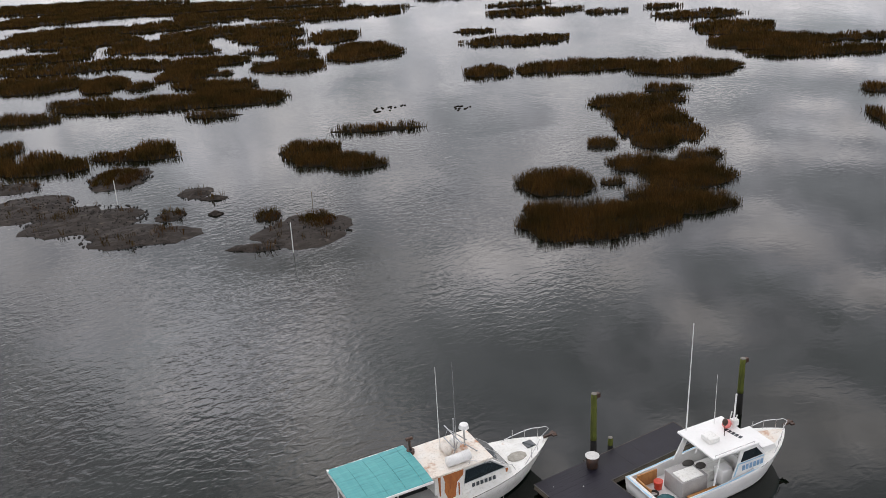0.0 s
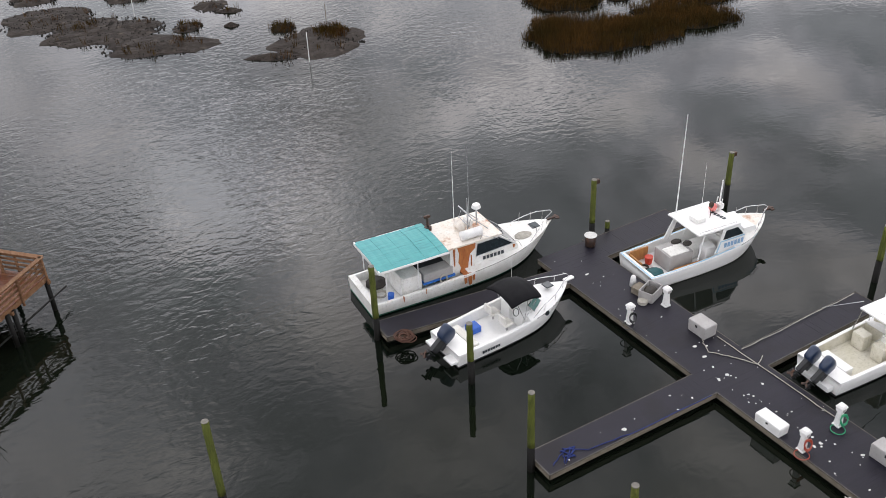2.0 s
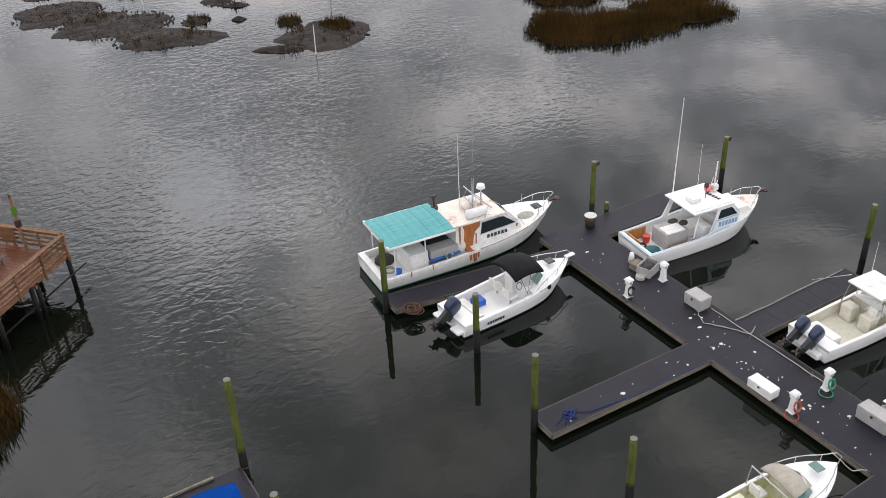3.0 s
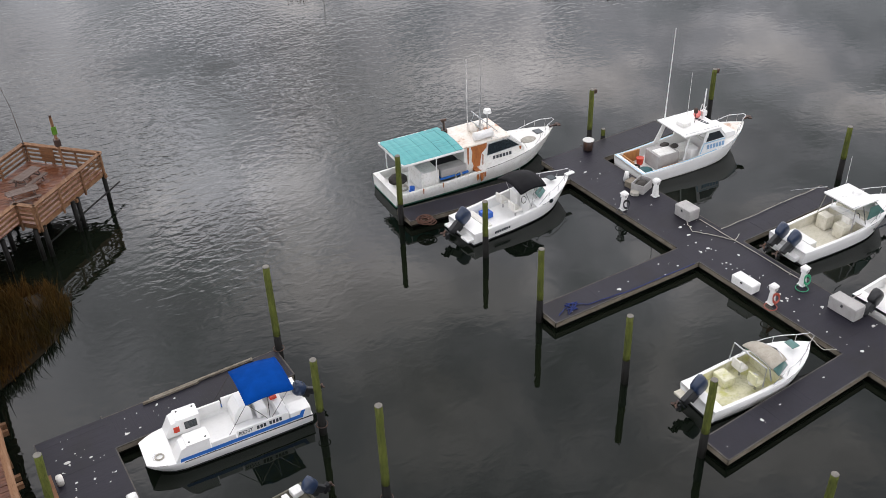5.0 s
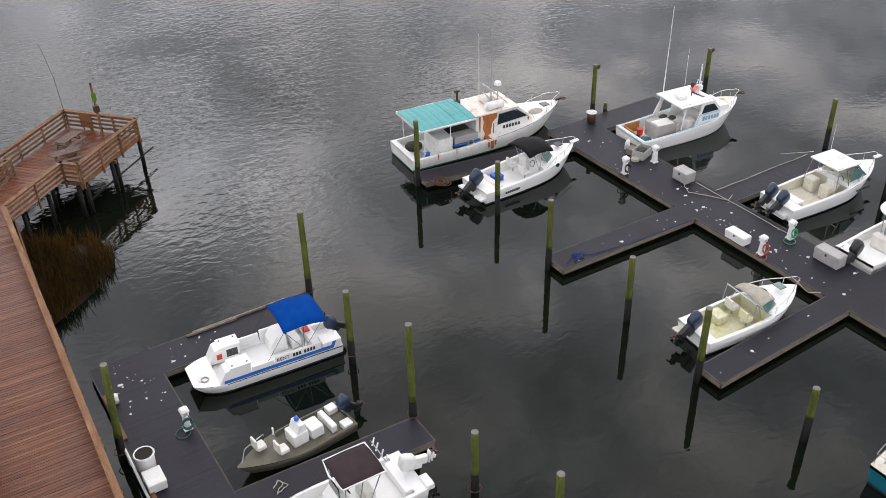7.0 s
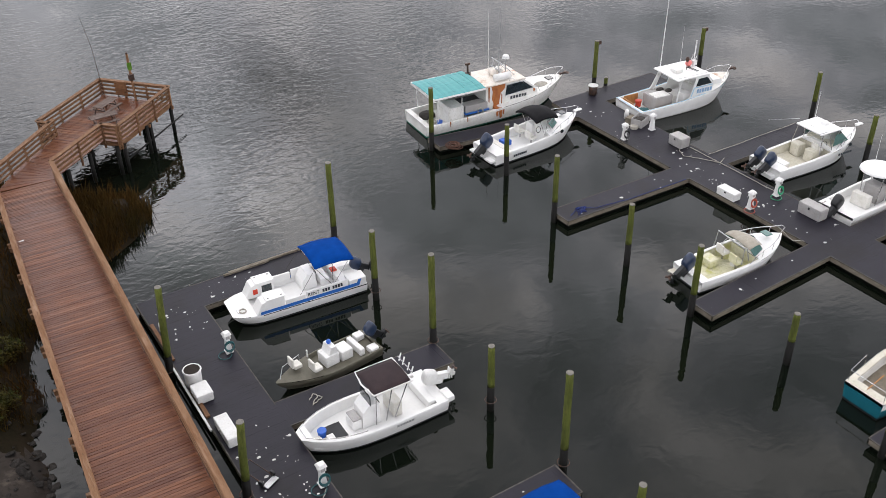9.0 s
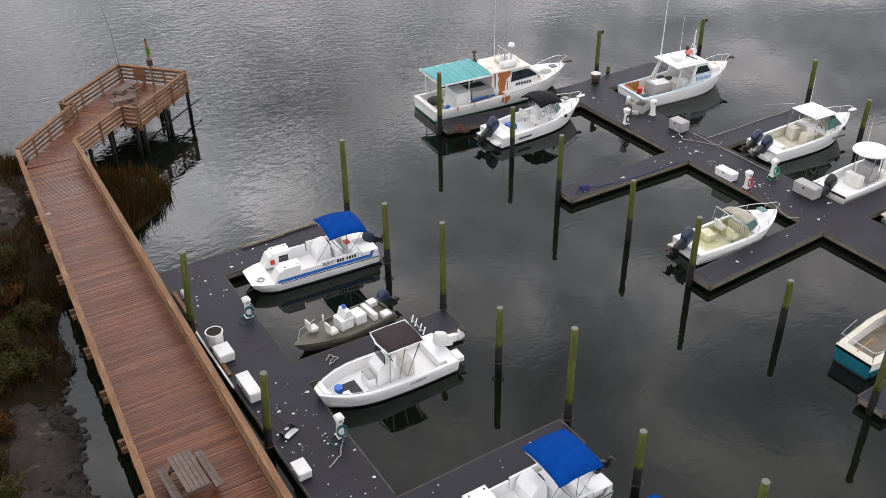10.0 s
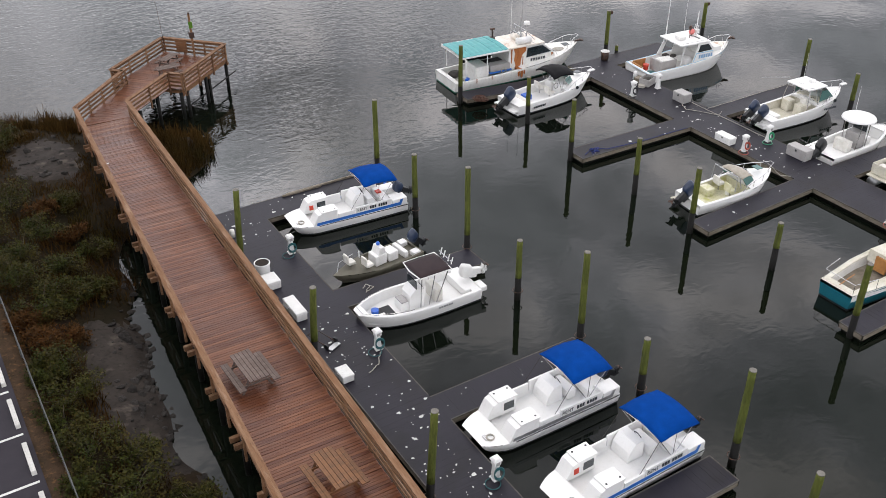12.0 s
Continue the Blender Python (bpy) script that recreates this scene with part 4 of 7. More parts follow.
for sg in (-1, 1):
    part("awning_frame", box(B(), -5.4, -1.42, sg * 1.64 - 0.03, sg * 1.64 + 0.03, 2.38, 2.48), GEL, bt)
    for x in (-5.0, -3.2):
        part("awning_post", tube(B(), [(x, sg * 1.5, 0.9), (x, sg * 1.55, 2.42)], 0.03, 6), GEL, bt)
# added black sheet: stands in for the shade under the awning, hides what lies behind
part("side_curtain", box(B(), -3.9, -1.25, 1.3, 1.33, 0.95, 2.36), BLACK, bt, "black sheet added on the far side for the shade under the awning")
part("bulkhead", box(B(), -4.05, -3.95, -1.2, 0.4, 0.4, 1.55), GEL_OLD, bt)
part("engine_box", box(B(), -3.95, -2.9, -1.25, 0.3, 0.36, 1.45, 0.03), GEL_OLD, bt)
# plain closed dark box next to the ice chest
part("ice_tray", box(B(), -2.75, -1.15, -0.55, 0.35, 0.9, 1.3, 0.03), DARKPAINT, bt, "dark box under the awning")
part("cooler", box(B(), -2.8, -1.1, -1.35, -0.6, 0.95, 1.4, 0.04), GREYPLASTIC, bt, "grey ice chest")
part("workbench", box(B(), -2.85, -1.0, -1.4, -0.5, 0.85, 0.94), STRIPE, bt, "blue-edged workbench")
part("cooler", box(B(), -2.5, -1.2, 0.4, 1.2, 0.36, 1.0, 0.04), PLASTIC, bt)
ring_ = ring(B(), (-1.75, -1.5, 0.95), 0.2, 0.05, 1.0, 0, 14, 1.4)
part("rope_coil", ring_, ROPE, bt)
part("net", sphere(B(), (-4.7, 0.7, 0.45), 0.6, 0.55, 0.3), DARKROPE, bt, "heaped dark net")
part("bucket", tube(B(), [(-4.6, -1.0, 0.37), (-4.6, -1.0, 0.72)], 0.15, 10, 0.19), BLUEP, bt, "blue bucket")
part("rope_coil", ring(B(), (-4.9, -0.4, 0.42), 0.3, 0.04, 2.5, 0.04), ROPE, bt)
part("life_raft", tube(B(), [(-0.35, -0.95, 2.67), (0.0, -0.95, 2.67), (0.85, -0.95, 2.67)], 0.24, 12), PLASTIC, bt, "white life raft canister", True)
part("mast", tube(B(), [(0.55, 0, 2.4), (0.55, 0, 4.1)], 0.035, 6), ALU, bt)
for y in (-0.55, 0.55):
    part("mast_frame", tube(B(), [(0.1, y, 2.4), (0.5, y, 3.3), (1.5, y, 2.4)], 0.03, 6), ALU, bt)
part("mast_frame", tube(B(), [(0.5, -0.9, 3.3), (0.5, 0.9, 3.3)], 0.035, 6), ALU, bt)
part("mast_frame", tube(B(), [(0.3, -0.6, 2.9), (0.3, 0.6, 2.9)], 0.03, 6), ALU, bt)
part("radar_dome", tube(B(), [(1.15, 0.1, 3.4), (1.15, 0.1, 3.45), (1.15, 0.1, 3.55), (1.15, 0.1, 3.58)], 0.26, 14, 0.2), PLASTIC, bt, "white radar dome")
part("radar_post", tube(B(), [(1.15, 0.1, 2.4), (1.15, 0.1, 3.4)], 0.04, 6), ALU, bt)
part("winch", tube(B(), [(0.15, -0.2, 2.62), (0.15, 0.45, 2.62)], 0.22, 10), GEL_RUST, bt, "rusty drum", True)
part("winch", tube(B(), [(0.75, 0.1, 2.6), (0.75, 0.6, 2.6)], 0.18, 10), GEL_OLD, bt)
antenna(bt, 0.0, 0.5, 2.4, 4.2)
antenna(bt, 0.7, 0.1, 2.4, 4.4, r=0.018, mat=ALU)
stack = B()
tube(stack, [(-1.35, 0.95, 2.42), (-1.35, 0.95, 2.6)], 0.2, 10)
tube(stack, [(-1.35, 0.95, 2.6), (-1.38, 0.95, 3.15)], 0.07, 8)
box(stack, -1.55, -1.2, 0.88, 1.02, 3.12, 3.24, 0.02)
part("stove_pipe", stack, DARKMETAL, bt, "dark rusty stove pipe")
part("hatch", box(B(), 4.5, 5.0, -0.25, 0.3, 1.33, 1.42, 0.02), SMOKED, bt)
part("net", sphere(B(), (3.75, -0.45, 1.30), 0.55, 0.36, 0.14), ROPE, bt, "grey net bundle on the foredeck")
part("anchor", box(B(), 5.6, 6.35, -0.06, 0.06, 1.46, 1.56, 0.02), DARKMETAL, bt, "rusty anchor on the bow roller")
part("anchor_fluke", box(B(), 6.05, 6.3, -0.22, 0.22, 1.48, 1.54, 0.02), DARKMETAL, bt)
pulpit(bt, H_, Z_, X_, 0.82, 0.55)
part("handrail", tube(B(), [(0.6, -1.3, 2.42), (0.7, -1.3, 2.6), (3.0, -1.2, 1.55), (3.2, -1.2, 1.2)], 0.02, 5), CHROME, bt)

# walkaround runabout with a black bimini
br = thing("runabout", "white walkaround runabout with black bimini top and outboard", "boat", 19.45, 27.65, 0, 2.0)
H_, Z_, X_ = hull(br, 7.0, 2.45, 0.72, 1.15, p=2.9, s0=0.45, rake=0.8, cock=(0.12, 0.56), floor=0.3, camber=0.28, stripe=(0.1, 0.13, ALU))
part("console", box(B(), 0.2, 0.75, -0.8, -0.15, 0.3, 1.2, 0.06), GEL, br)
part("console", box(B(), 0.2, 0.75, 0.2, 0.85, 0.3, 1.15, 0.06), GEL, br)
windscreen(br, [(0.75, -0.98), (1.5, -0.5), (1.6, 0), (1.5, 0.5), (0.75, 0.98)], 1.2, 1.62, 0.3)
wheel(br, 0.12, -0.45, 1.12)
seat(br, -0.45, -0.5, 0.75)
seat(br, -0.45, 0.55, 0.75)
part("bench", box(B(), -2.6, -2.2, -0.85, 0.85, 0.3, 0.72, 0.05), VINYL, br)
part("cooler", box(B(), -1.9, -1.35, 0.2, 0.75, 0.3, 0.62, 0.04), BLUEP, br, "blue cooler")
canopy(br, -0.5, 1.15, 1.95, 1.95, BLACK, "bimini_top", label="black canvas bimini top", crown=0.26, drop=-0.05, thick=0.1)
bows(br, -0.15, 1.15, 1.72, 1.95, 0.85, 0.3)
outboard(br, -3.45, 0, 0.75, MOTOR, 52, 1.05)
part("swim_step", box(B(), -3.85, -3.45, -1.05, -0.4, 0.3, 0.42, 0.03), GEL, br)
part("swim_step", box(B(), -3.85, -3.45, 0.4, 1.05, 0.3, 0.42, 0.03), GEL, br)
part("hatch", box(B(), 2.1, 2.5, -0.22, 0.22, 1.44, 1.5, 0.02), SMOKED, br)
part("porthole", tube(B(), [(1.35, -1.17, 0.95), (1.35, -1.2, 0.95)], 0.12, 12), SMOKED, br)
part("anchor_roller", box(B(), 3.3, 3.85, -0.12, 0.12, 1.26, 1.34, 0.03), GEL, br)
pulpit(br, H_, Z_, X_, 0.58, 0.42)
bars(br, -2.3, -1.21, 0.36, 1.0, 0.13, 7, LETTER)
antenna(br, 0.9, 0.9, 1.3, 1.6, r=0.012)

# blue-trimmed commercial boat
bb = thing("fishing_boat", "white commercial fishing boat with light blue trim and hardtop, cluttered cockpit", "boat", 30.83, 26.95, 0, -6.0)
bb.scale = (1.0, 0.95, 1.0)
H_, Z_, X_ = hull(bb, 8.0, 3.05, 0.75, 1.4, p=2.9, s0=0.5, rake=0.9, cock=(0.03, 0.62), floor=0.25, mat=GEL, bottom=GEL_OLD, liner=GEL, deck=GEL_OLD, camber=0.1, stripe=(0.05, 0.11, LIGHTBLUE))
for sg in (-1, 1):
    part("coaming_line", loft(B(), [[(X_(q), sg * (H_(q) - 0.03), Z_(q) + 0.036), (X_(q), sg * (H_(q) - 0.11), Z_(q) + 0.036)] for q in (0.0, 0.1, 0.2, 0.3, 0.4, 0.5, 0.6, 0.66)]), LIGHTBLUE, bb, "light blue line along the gunwale")
part("coaming_line", box(B(), X_(0.0) + 0.02, X_(0.0) + 0.1, -1.36, 1.36, Z_(0) + 0.031, Z_(0) + 0.04), LIGHTBLUE, bb)
part("fore_deck_paint", loft(B(), [[(1.9 + 0.19 * i, k * max(0.03, (H_(0.735 + 0.0237 * i) - 0.16)), Z_(0.735 + 0.0237 * i) + 0.045 + 0.1 * (1 - k * k) * (1 - (i / 11) ** 2)) for k in (-1, -.5, 0, .5, 1)] for i in range(11)]), GEL_RUST, bb, "rust-stained white foredeck")
part("trunk_cabin", prism(B(), [(1.1, 1.1), (2.75, 1.25), (2.6, 1.55), (1.1, 1.62)], -0.85, 0.85), GEL, bb)
part("hardtop", box(B(), -1.3, 1.25, -1.3, 1.3, 2.22, 2.32, 0.04), GEL, bb, "white hardtop")
for sg in (-1, 1):
    side = prism(B(), [(-0.2, 0.8), (1.6, 1.1), (1.65, 1.55), (1.2, 2.22), (0.2, 2.22), (0.05, 1.55)], sg * 1.22, sg * 1.27)
    part("cabin_side", side, GEL, bb)
    part("window", prism(B(), [(0.25, 1.6), (1.5, 1.62), (1.1, 2.1), (0.4, 2.1)], sg * 1.272, sg * 1.285), SMOKED, bb)
    part("blue_line", prism(B(), [(-0.1, 0.95), (-0.02, 0.95), (0.16, 1.5), (1.6, 1.5), (1.6, 1.56), (0.1, 1.56)], sg * 1.272, sg * 1.282), LIGHTBLUE, bb)
    part("hardtop_post", tube(B(), [(-1.15, sg * 1.22, 0.85), (-0.9, sg * 1.22, 2.24)], 0.04, 6), GEL, bb)
part("corner_panel", prism(B(), [(-1.5, 0.9), (-1.1, 0.9), (-0.55, 2.22), (-0.8, 2.22)], 1.2, 1.26), GEL, bb)
windscreen(bb, [(1.75, -1.2), (1.85, -0.4), (1.85, 0.4), (1.75, 1.2)], 1.6, 2.2, 0.5, SMOKED, GEL)
bars(bb, 0.35, -1.29, 1.13, 1.25, 0.26, 6, BLUELETTER)
bars(bb, 0.9, -0.6, 2.325, 1.0, 0.2, 5, LETTER, 100, True)
part("fish_box", box(B(), -2.5, -1.1, -0.75, 0.55, 0.27, 1.15, 0.05), GREYPLASTIC, bb, "large grey fish tote")
part("wood_panel", box(B(), -3.65, -2.6, 0.95, 1.02, 0.3, 0.95), ORANGEWOOD, bb, "varnished wooden side panel")
part("wood_panel", box(B(), -3.72, -3.66, -0.1, 1.0, 0.3, 0.85), ORANGEWOOD, bb)
part("wood_panel", box(B(), -2.4, -0.8, -1.15, -0.95, 0.3, 0.6), ORANGEWOOD, bb)
part("bucket", tube(B(), [(-2.85, 0.5, 0.28), (-2.85, 0.5, 0.68)], 0.17, 12, 0.22), REDP, bb, "red bucket")
part("net", sphere(B(), (-3.2, -0.5, 0.35), 0.5, 0.45, 0.22), DARKGREENP, bb, "dark green net heap")
part("helm_seat", box(B(), -0.4, 0.2, -0.9, -0.3, 0.3, 1.1, 0.06), GEL, bb)
part("engine_cover", box(B(), -0.9, 0.6, -0.25, 0.7, 0.27, 0.8, 0.05), GEL_OLD, bb)
part("jacket", sphere(B(), (-1.0, -0.1, 1.2), 0.25, 0.22, 0.12), DARKROPE, bb)
for cx, cy, cm in ((-1.6, 0.9, DARKROPE), (-0.6, -0.9, ROPE), (-3.3, 0.2, DARKROPE)):
    part("rope_coil", ring(B(), (cx, cy, 0.32), 0.2, 0.035, 2.5, 0.03), cm, bb)
part("lid", box(B(), -2.4, -1.3, -0.7, 0.1, 1.15, 1.2, 0.02), GEL_OLD, bb)
part("tarp", sphere(B(), (-1.35, 0.35, 1.18), 0.3, 0.22, 0.1), DARKROPE, bb, "dark crumpled tarp")
part("buoy", sphere(B(), (0.75, 0.35, 2.55), 0.22), PINKP, bb, "faded red buoy", True)
part("roof_box", box(B(), -0.75, -0.2, -0.35, 0.3, 2.33, 2.56, 0.05), GEL_OLD, bb)
for y in (0.15, 0.5):
    part("mast_leg", tube(B(), [(1.0, y, 2.32), (1.15, y, 3.0)], 0.025, 6), PLASTIC, bb)
part("mast_leg", tube(B(), [(1.1, 0.3, 2.32), (1.15, 0.3, 4.0)], 0.04, 6), PLASTIC, bb)
part("radio_box", box(B(), 1.0, 1.3, 0.15, 0.45, 2.4, 2.7, 0.03), PLASTIC, bb)
part("lamp", sphere(B(), (0.25, -0.1, 3.05), 0.13, 0.13, 0.18), DARKMETAL, bb)
part("lamp_post", tube(B(), [(0.25, -0.1, 2.32), (0.25, -0.1, 3.0)], 0.02, 5), DARKMETAL, bb)
antenna(bb, -0.9, 1.15, 2.3, 5.2, (0.35, 0.3), 0.035)
antenna(bb, 0.5, 0.9, 2.3, 2.6, r=0.015)
pulpit(bb, H_, Z_, X_, 0.8, 0.5)
part("anchor", box(B(), 3.85, 4.45, -0.06, 0.06, 1.6, 1.7, 0.02), DARKMETAL, bb, "rusty anchor on the bow")
part("anchor_fluke", box(B(), 4.2, 4.4, -0.22, 0.22, 1.6, 1.68, 0.02), DARKMETAL, bb)
part("handrail", tube(B(), [(-1.2, -1.25, 2.36), (-1.2, -1.25, 2.42), (1.0, -1.25, 2.42), (1.0, -1.25, 2.36)], 0.018, 5), CHROME, bb)

# twin-engine hardtop express
bx = thing("sport_fishing_boat", "cream-white hardtop sport fishing boat with twin outboards", "boat", 31.35, 16.95, 0, -4.0)
bx.scale = (0.98, 0.94, 0.95)
H_, Z_, X_ = hull(bx, 7.2, 2.65, 0.8, 1.35, p=2.9, s0=0.45, rake=0.9, cock=(0.1, 0.55), floor=0.35, mat=GEL, liner=GEL_CREAM, deck=GEL, camber=0.3, floormat=GEL_CREAM)
part("hardtop", box(B(), -0.5, 1.2, -1.0, 1.0, 2.2, 2.3, 0.045), GEL, bx, "white hardtop with antennas")
part("radar_dome", tube(B(), [(0.75, 0, 2.3), (0.75, 0, 2.4), (0.75, 0, 2.46)], 0.26, 14, 0.2), PLASTIC, bx, "white radar dome")
part("hatch", tube(B(), [(0.05, 0.2, 2.3), (0.05, 0.2, 2.34)], 0.18, 12), PLASTIC, bx)
for sg in (-1, 1):
    for x0, x1 in ((-0.5, -0.3), (0.5, 0.2), (1.3, 0.95)):
        part("hardtop_post", tube(B(), [(x0, sg * 1.12, 1.0), (x1, sg * 0.95, 2.22)], 0.03, 6), CHROME, bx)
    part("window", prism(B(), [(0.55, 1.3), (1.75, 1.45), (1.1, 2.05), (0.6, 2.05)], sg * 1.08, sg * 1.095), GREENGLASS, bx)
    part("outrigger", tube(B(), [(-0.2, sg * 1.1, 2.45), (-2.4, sg * 1.45, 2.75)], 0.02, 5, 0.008), ALU, bx)
windscreen(bx, [(1.75, -1.05), (2.0, -0.45), (2.0, 0.45), (1.75, 1.05)], 1.45, 2.2, 0.75)
part("helm_console", box(B(), 0.55, 1.2, -0.95, 0.95, 0.35, 1.35, 0.06), GEL_CREAM, bx)
wheel(bx, 0.48, -0.5, 1.25)
part("lounge_back", box(B(), -0.75, -0.2, -0.85, -0.2, 0.37, 1.15, 0.06), GEL_CREAM, bx)
part("lounge_back", box(B(), -0.75, -0.2, 0.25, 0.9, 0.37, 1.15, 0.06), GEL_CREAM, bx)
seat(bx, 0.0, -0.5, 0.95)
part("fish_box", box(B(), -2.85, -2.35, -0.75, 0.75, 0.37, 0.85, 0.05), GEL, bx)
part("motor_bracket", box(B(), -3.95, -3.6, -0.95, 0.95, 0.25, 0.5, 0.04), GEL, bx)
outboard(bx, -3.7, -0.42, 0.85, MOTOR, 52, 0.98)
outboard(bx, -3.7, 0.42, 0.85, MOTOR, 52, 0.98)
pulpit(bx, H_, Z_, X_, 0.6, 0.5)
part("porthole", tube(B(), [(2.0, -1.08, 1.1), (2.0, -1.16, 1.1)], 0.11, 12), SMOKED, bx)
part("anchor_roller", box(B(), 3.55, 4.05, -0.13, 0.13, 1.5, 1.58, 0.03), GEL, bx)
bars(bx, 0.9, -1.33, 0.7, 1.1, 0.13, 6, LETTER)
antenna(bx, 0.9, 0.9, 2.3, 1.7, r=0.014)

# white T-top centre console
bw = thing("center_console_boat", "white center console boat with white T-top", "boat", 30.0, 11.8, 0, 0)
H_, Z_, X_ = hull(bw, 5.9, 2.3, 0.66, 0.95, p=3.0, s0=0.45, rake=0.6, cock=(0.1, 0.86), floor=0.3, camber=0.05)
part("console", box(B(), -0.2, 0.5, -0.45, 0.45, 0.3, 1.3, 0.06), GREYPLASTIC, bw)
part("t_top", tube(B(), [(0.1, 0, 2.1), (0.1, 0, 2.14), (0.1, 0, 2.2), (0.1, 0, 2.22)], 1.0, 20, 0.92), GEL, bw, "white rounded T-top", True)
for sg in (-1, 1):
    for x in (-0.35, 0.55):
        part("t_top_leg", tube(B(), [(x, sg * 0.5, 0.3), (x * 0.8, sg * 0.6, 2.12)], 0.03, 6), CHROME, bw)
part("windshield", box(B(), 0.42, 0.46, -0.45, 0.45, 1.25, 2.0), SMOKED, bw)
part("leaning_post", box(B(), -1.1, -0.7, -0.5, 0.5, 0.3, 1.0, 0.06), VINYL, bw)
part("cooler", box(B(), 0.75, 1.25, -0.35, 0.35, 0.3, 0.75, 0.05), PLASTIC, bw)
outboard(bw, -2.95, 0, 0.7, MOTORBLACK, 45, 0.95, "black outboard motor tilted up")
antenna(bw, 0.5, 0.6, 2.2, 1.6, r=0.014)
part("bow_rail", tube(B(), [(X_(s), sg2 * (H_(s) - 0.12), Z_(s) + 0.12) for sg2, ss in ((1, (.7, .8, .9, .97)), (-1, (.97, .9, .8, .7))) for s in ss], 0.018, 5), CHROME, bw)

# algae-stained cuddy boat
bc = thing("cuddy_boat", "cream cuddy boat with yellow algae-stained cockpit and windshield canvas", "boat", 19.55, 11.65, 0, -5.0)
bc.scale = (0.93, 0.95, 1.0)
H_, Z_, X_ = hull(bc, 6.2, 2.3, 0.66, 1.08, p=3.0, s0=0.45, rake=0.7, cock=(0.08, 0.6), floor=0.28, mat=GEL, liner=ALGAE, deck=GEL, camber=0.22, floormat=ALGAE, stripe=(0.08, 0.12, DARKPAINT))
windscreen(bc, [(0.35, -0.95), (1.2, -0.6), (1.45, 0), (1.2, 0.6), (0.35, 0.95)], 1.05, 1.5, 0.35, GREENGLASS)
sec = []
for i in range(6):
    s = i / 5
    x = -0.05 + 1.3 * s
    w = 0.88 * (1 - 0.45 * s * s)
    zc = 1.52 + 0.12 * math.sin(math.pi * s) - 0.3 * s * s
    row = [(x, w * q, zc + 0.1 * (1 - q * q)) for q in (-1, -.6, -.2, .2, .6, 1)]
    sec.append(row + [(a, b2, c - 0.03) for a, b2, c in row[::-1]])
part("windshield_canvas", loft(B(), sec, True, True, True), BEIGE, bc, "stained clear canvas over the windshield", True)
part("radar_arch", tube(B(), [(-0.55, -1.0, 0.9), (-0.45, -0.95, 1.75), (-0.45, 0.95, 1.75), (-0.55, 1.0, 0.9)], 0.035, 6), ALU, bc, "aluminium arch")
part("radar_arch", tube(B(), [(-0.1, -1.0, 1.0), (-0.3, -0.95, 1.72)], 0.03, 6), ALU, bc)
seat(bc, -0.4, -0.5, 0.7, mat=ALGAE)
seat(bc, -0.35, 0.5, 0.7)
part("engine_box", box(B(), -1.5, -0.9, 0.15, 0.9, 0.29, 0.7, 0.05), ALGAE, bc)
part("bucket", tube(B(), [(-0.2, -0.15, 0.3), (-0.2, -0.15, 0.72)], 0.17, 12, 0.2), PLASTIC, bc)
part("swim_step", box(B(), -3.5, -3.1, 0.5, 1.0, 0.28, 0.38, 0.03), GEL_CREAM, bc)
part("hatch", box(B(), 1.75, 2.15, -0.25, 0.25, 1.4, 1.45, 0.02), GREENGLASS, bc)
outboard(bc, -3.1, 0.1, 0.72, MOTOR, 55, 1.0)
pulpit(bc, H_, Z_, X_, 0.5, 0.42)

# teal-hulled sloop stern
bs = thing("sailboat", "cream-decked boat with teal hull and steel stern rail", "boat", 19.8, 1.95, 0, 0)
H_, Z_, X_ = hull(bs, 7.2, 2.4, 0.85, 1.1, p=2.0, s0=0.5, rake=0.6, gun=0.28, cock=(0.06, 0.5), floor=0.45, mat=TEALHULL, liner=GEL_OLD, deck=GEL_CREAM, camber=0.2, sternw=0.72, floormat=DOCKFRAME, stripe=(0.0, 0.34, GEL_OLD))
part("companionway", box(B(), -0.55, -0.45, -0.3, 0.3, 0.6, 1.35), ORANGEWOOD, bs, "wooden companionway boards")
part("trunk_cabin", prism(B(), [(-0.5, 0.9), (2.2, 1.05), (1.9, 1.35), (-0.45, 1.5)], -0.75, 0.75), GEL_CREAM, bs)
part("stern_rail", tube(B(), [(-2.2, 1.05, 0.9), (-2.2, 1.05, 1.4), (-3.5, 0.8, 1.4), (-3.5, -0.8, 1.4), (-2.2, -1.05, 1.4), (-2.2, -1.05, 0.9)], 0.018, 6), CHROME, bs)
for y in (-0.8, 0.8):
    part("stanchion", tube(B(), [(-3.5, y, 0.85), (-3.5, y, 1.4)], 0.015, 5), CHROME, bs)
part("tiller", tube(B(), [(-3.4, 0, 0.95), (-2.3, 0.1, 1.05)], 0.03, 6), ORANGEWOOD, bs)
part("cockpit_bench", box(B(), -3.0, -0.7, -0.95, -0.5, 0.46, 0.75, 0.03), GEL_CREAM, bs)

# small pontoon boat past the outer dock
bp = thing("pontoon_boat", "small pontoon boat with cream railing panels", "boat", 30.8, 7.55, 0, 0)
for y in (-0.85, 0.85):
    part("pontoon", tube(B(), [(-3.4, y, 0.18), (2.8, y, 0.18), (3.4, y, 0.38)], 0.3, 12), ALU, bp, smooth=True)
part("deck", box(B(), -3.5, 3.3, -1.2, 1.2, 0.48, 0.56, 0.02), GEL_CREAM, bp)
for sg in (-1, 1):
    part("railing_panel", box(B(), -3.2, 3.0, sg * 1.14 - 0.02, sg * 1.14 + 0.02, 0.6, 1.2), GEL_CREAM, bp)
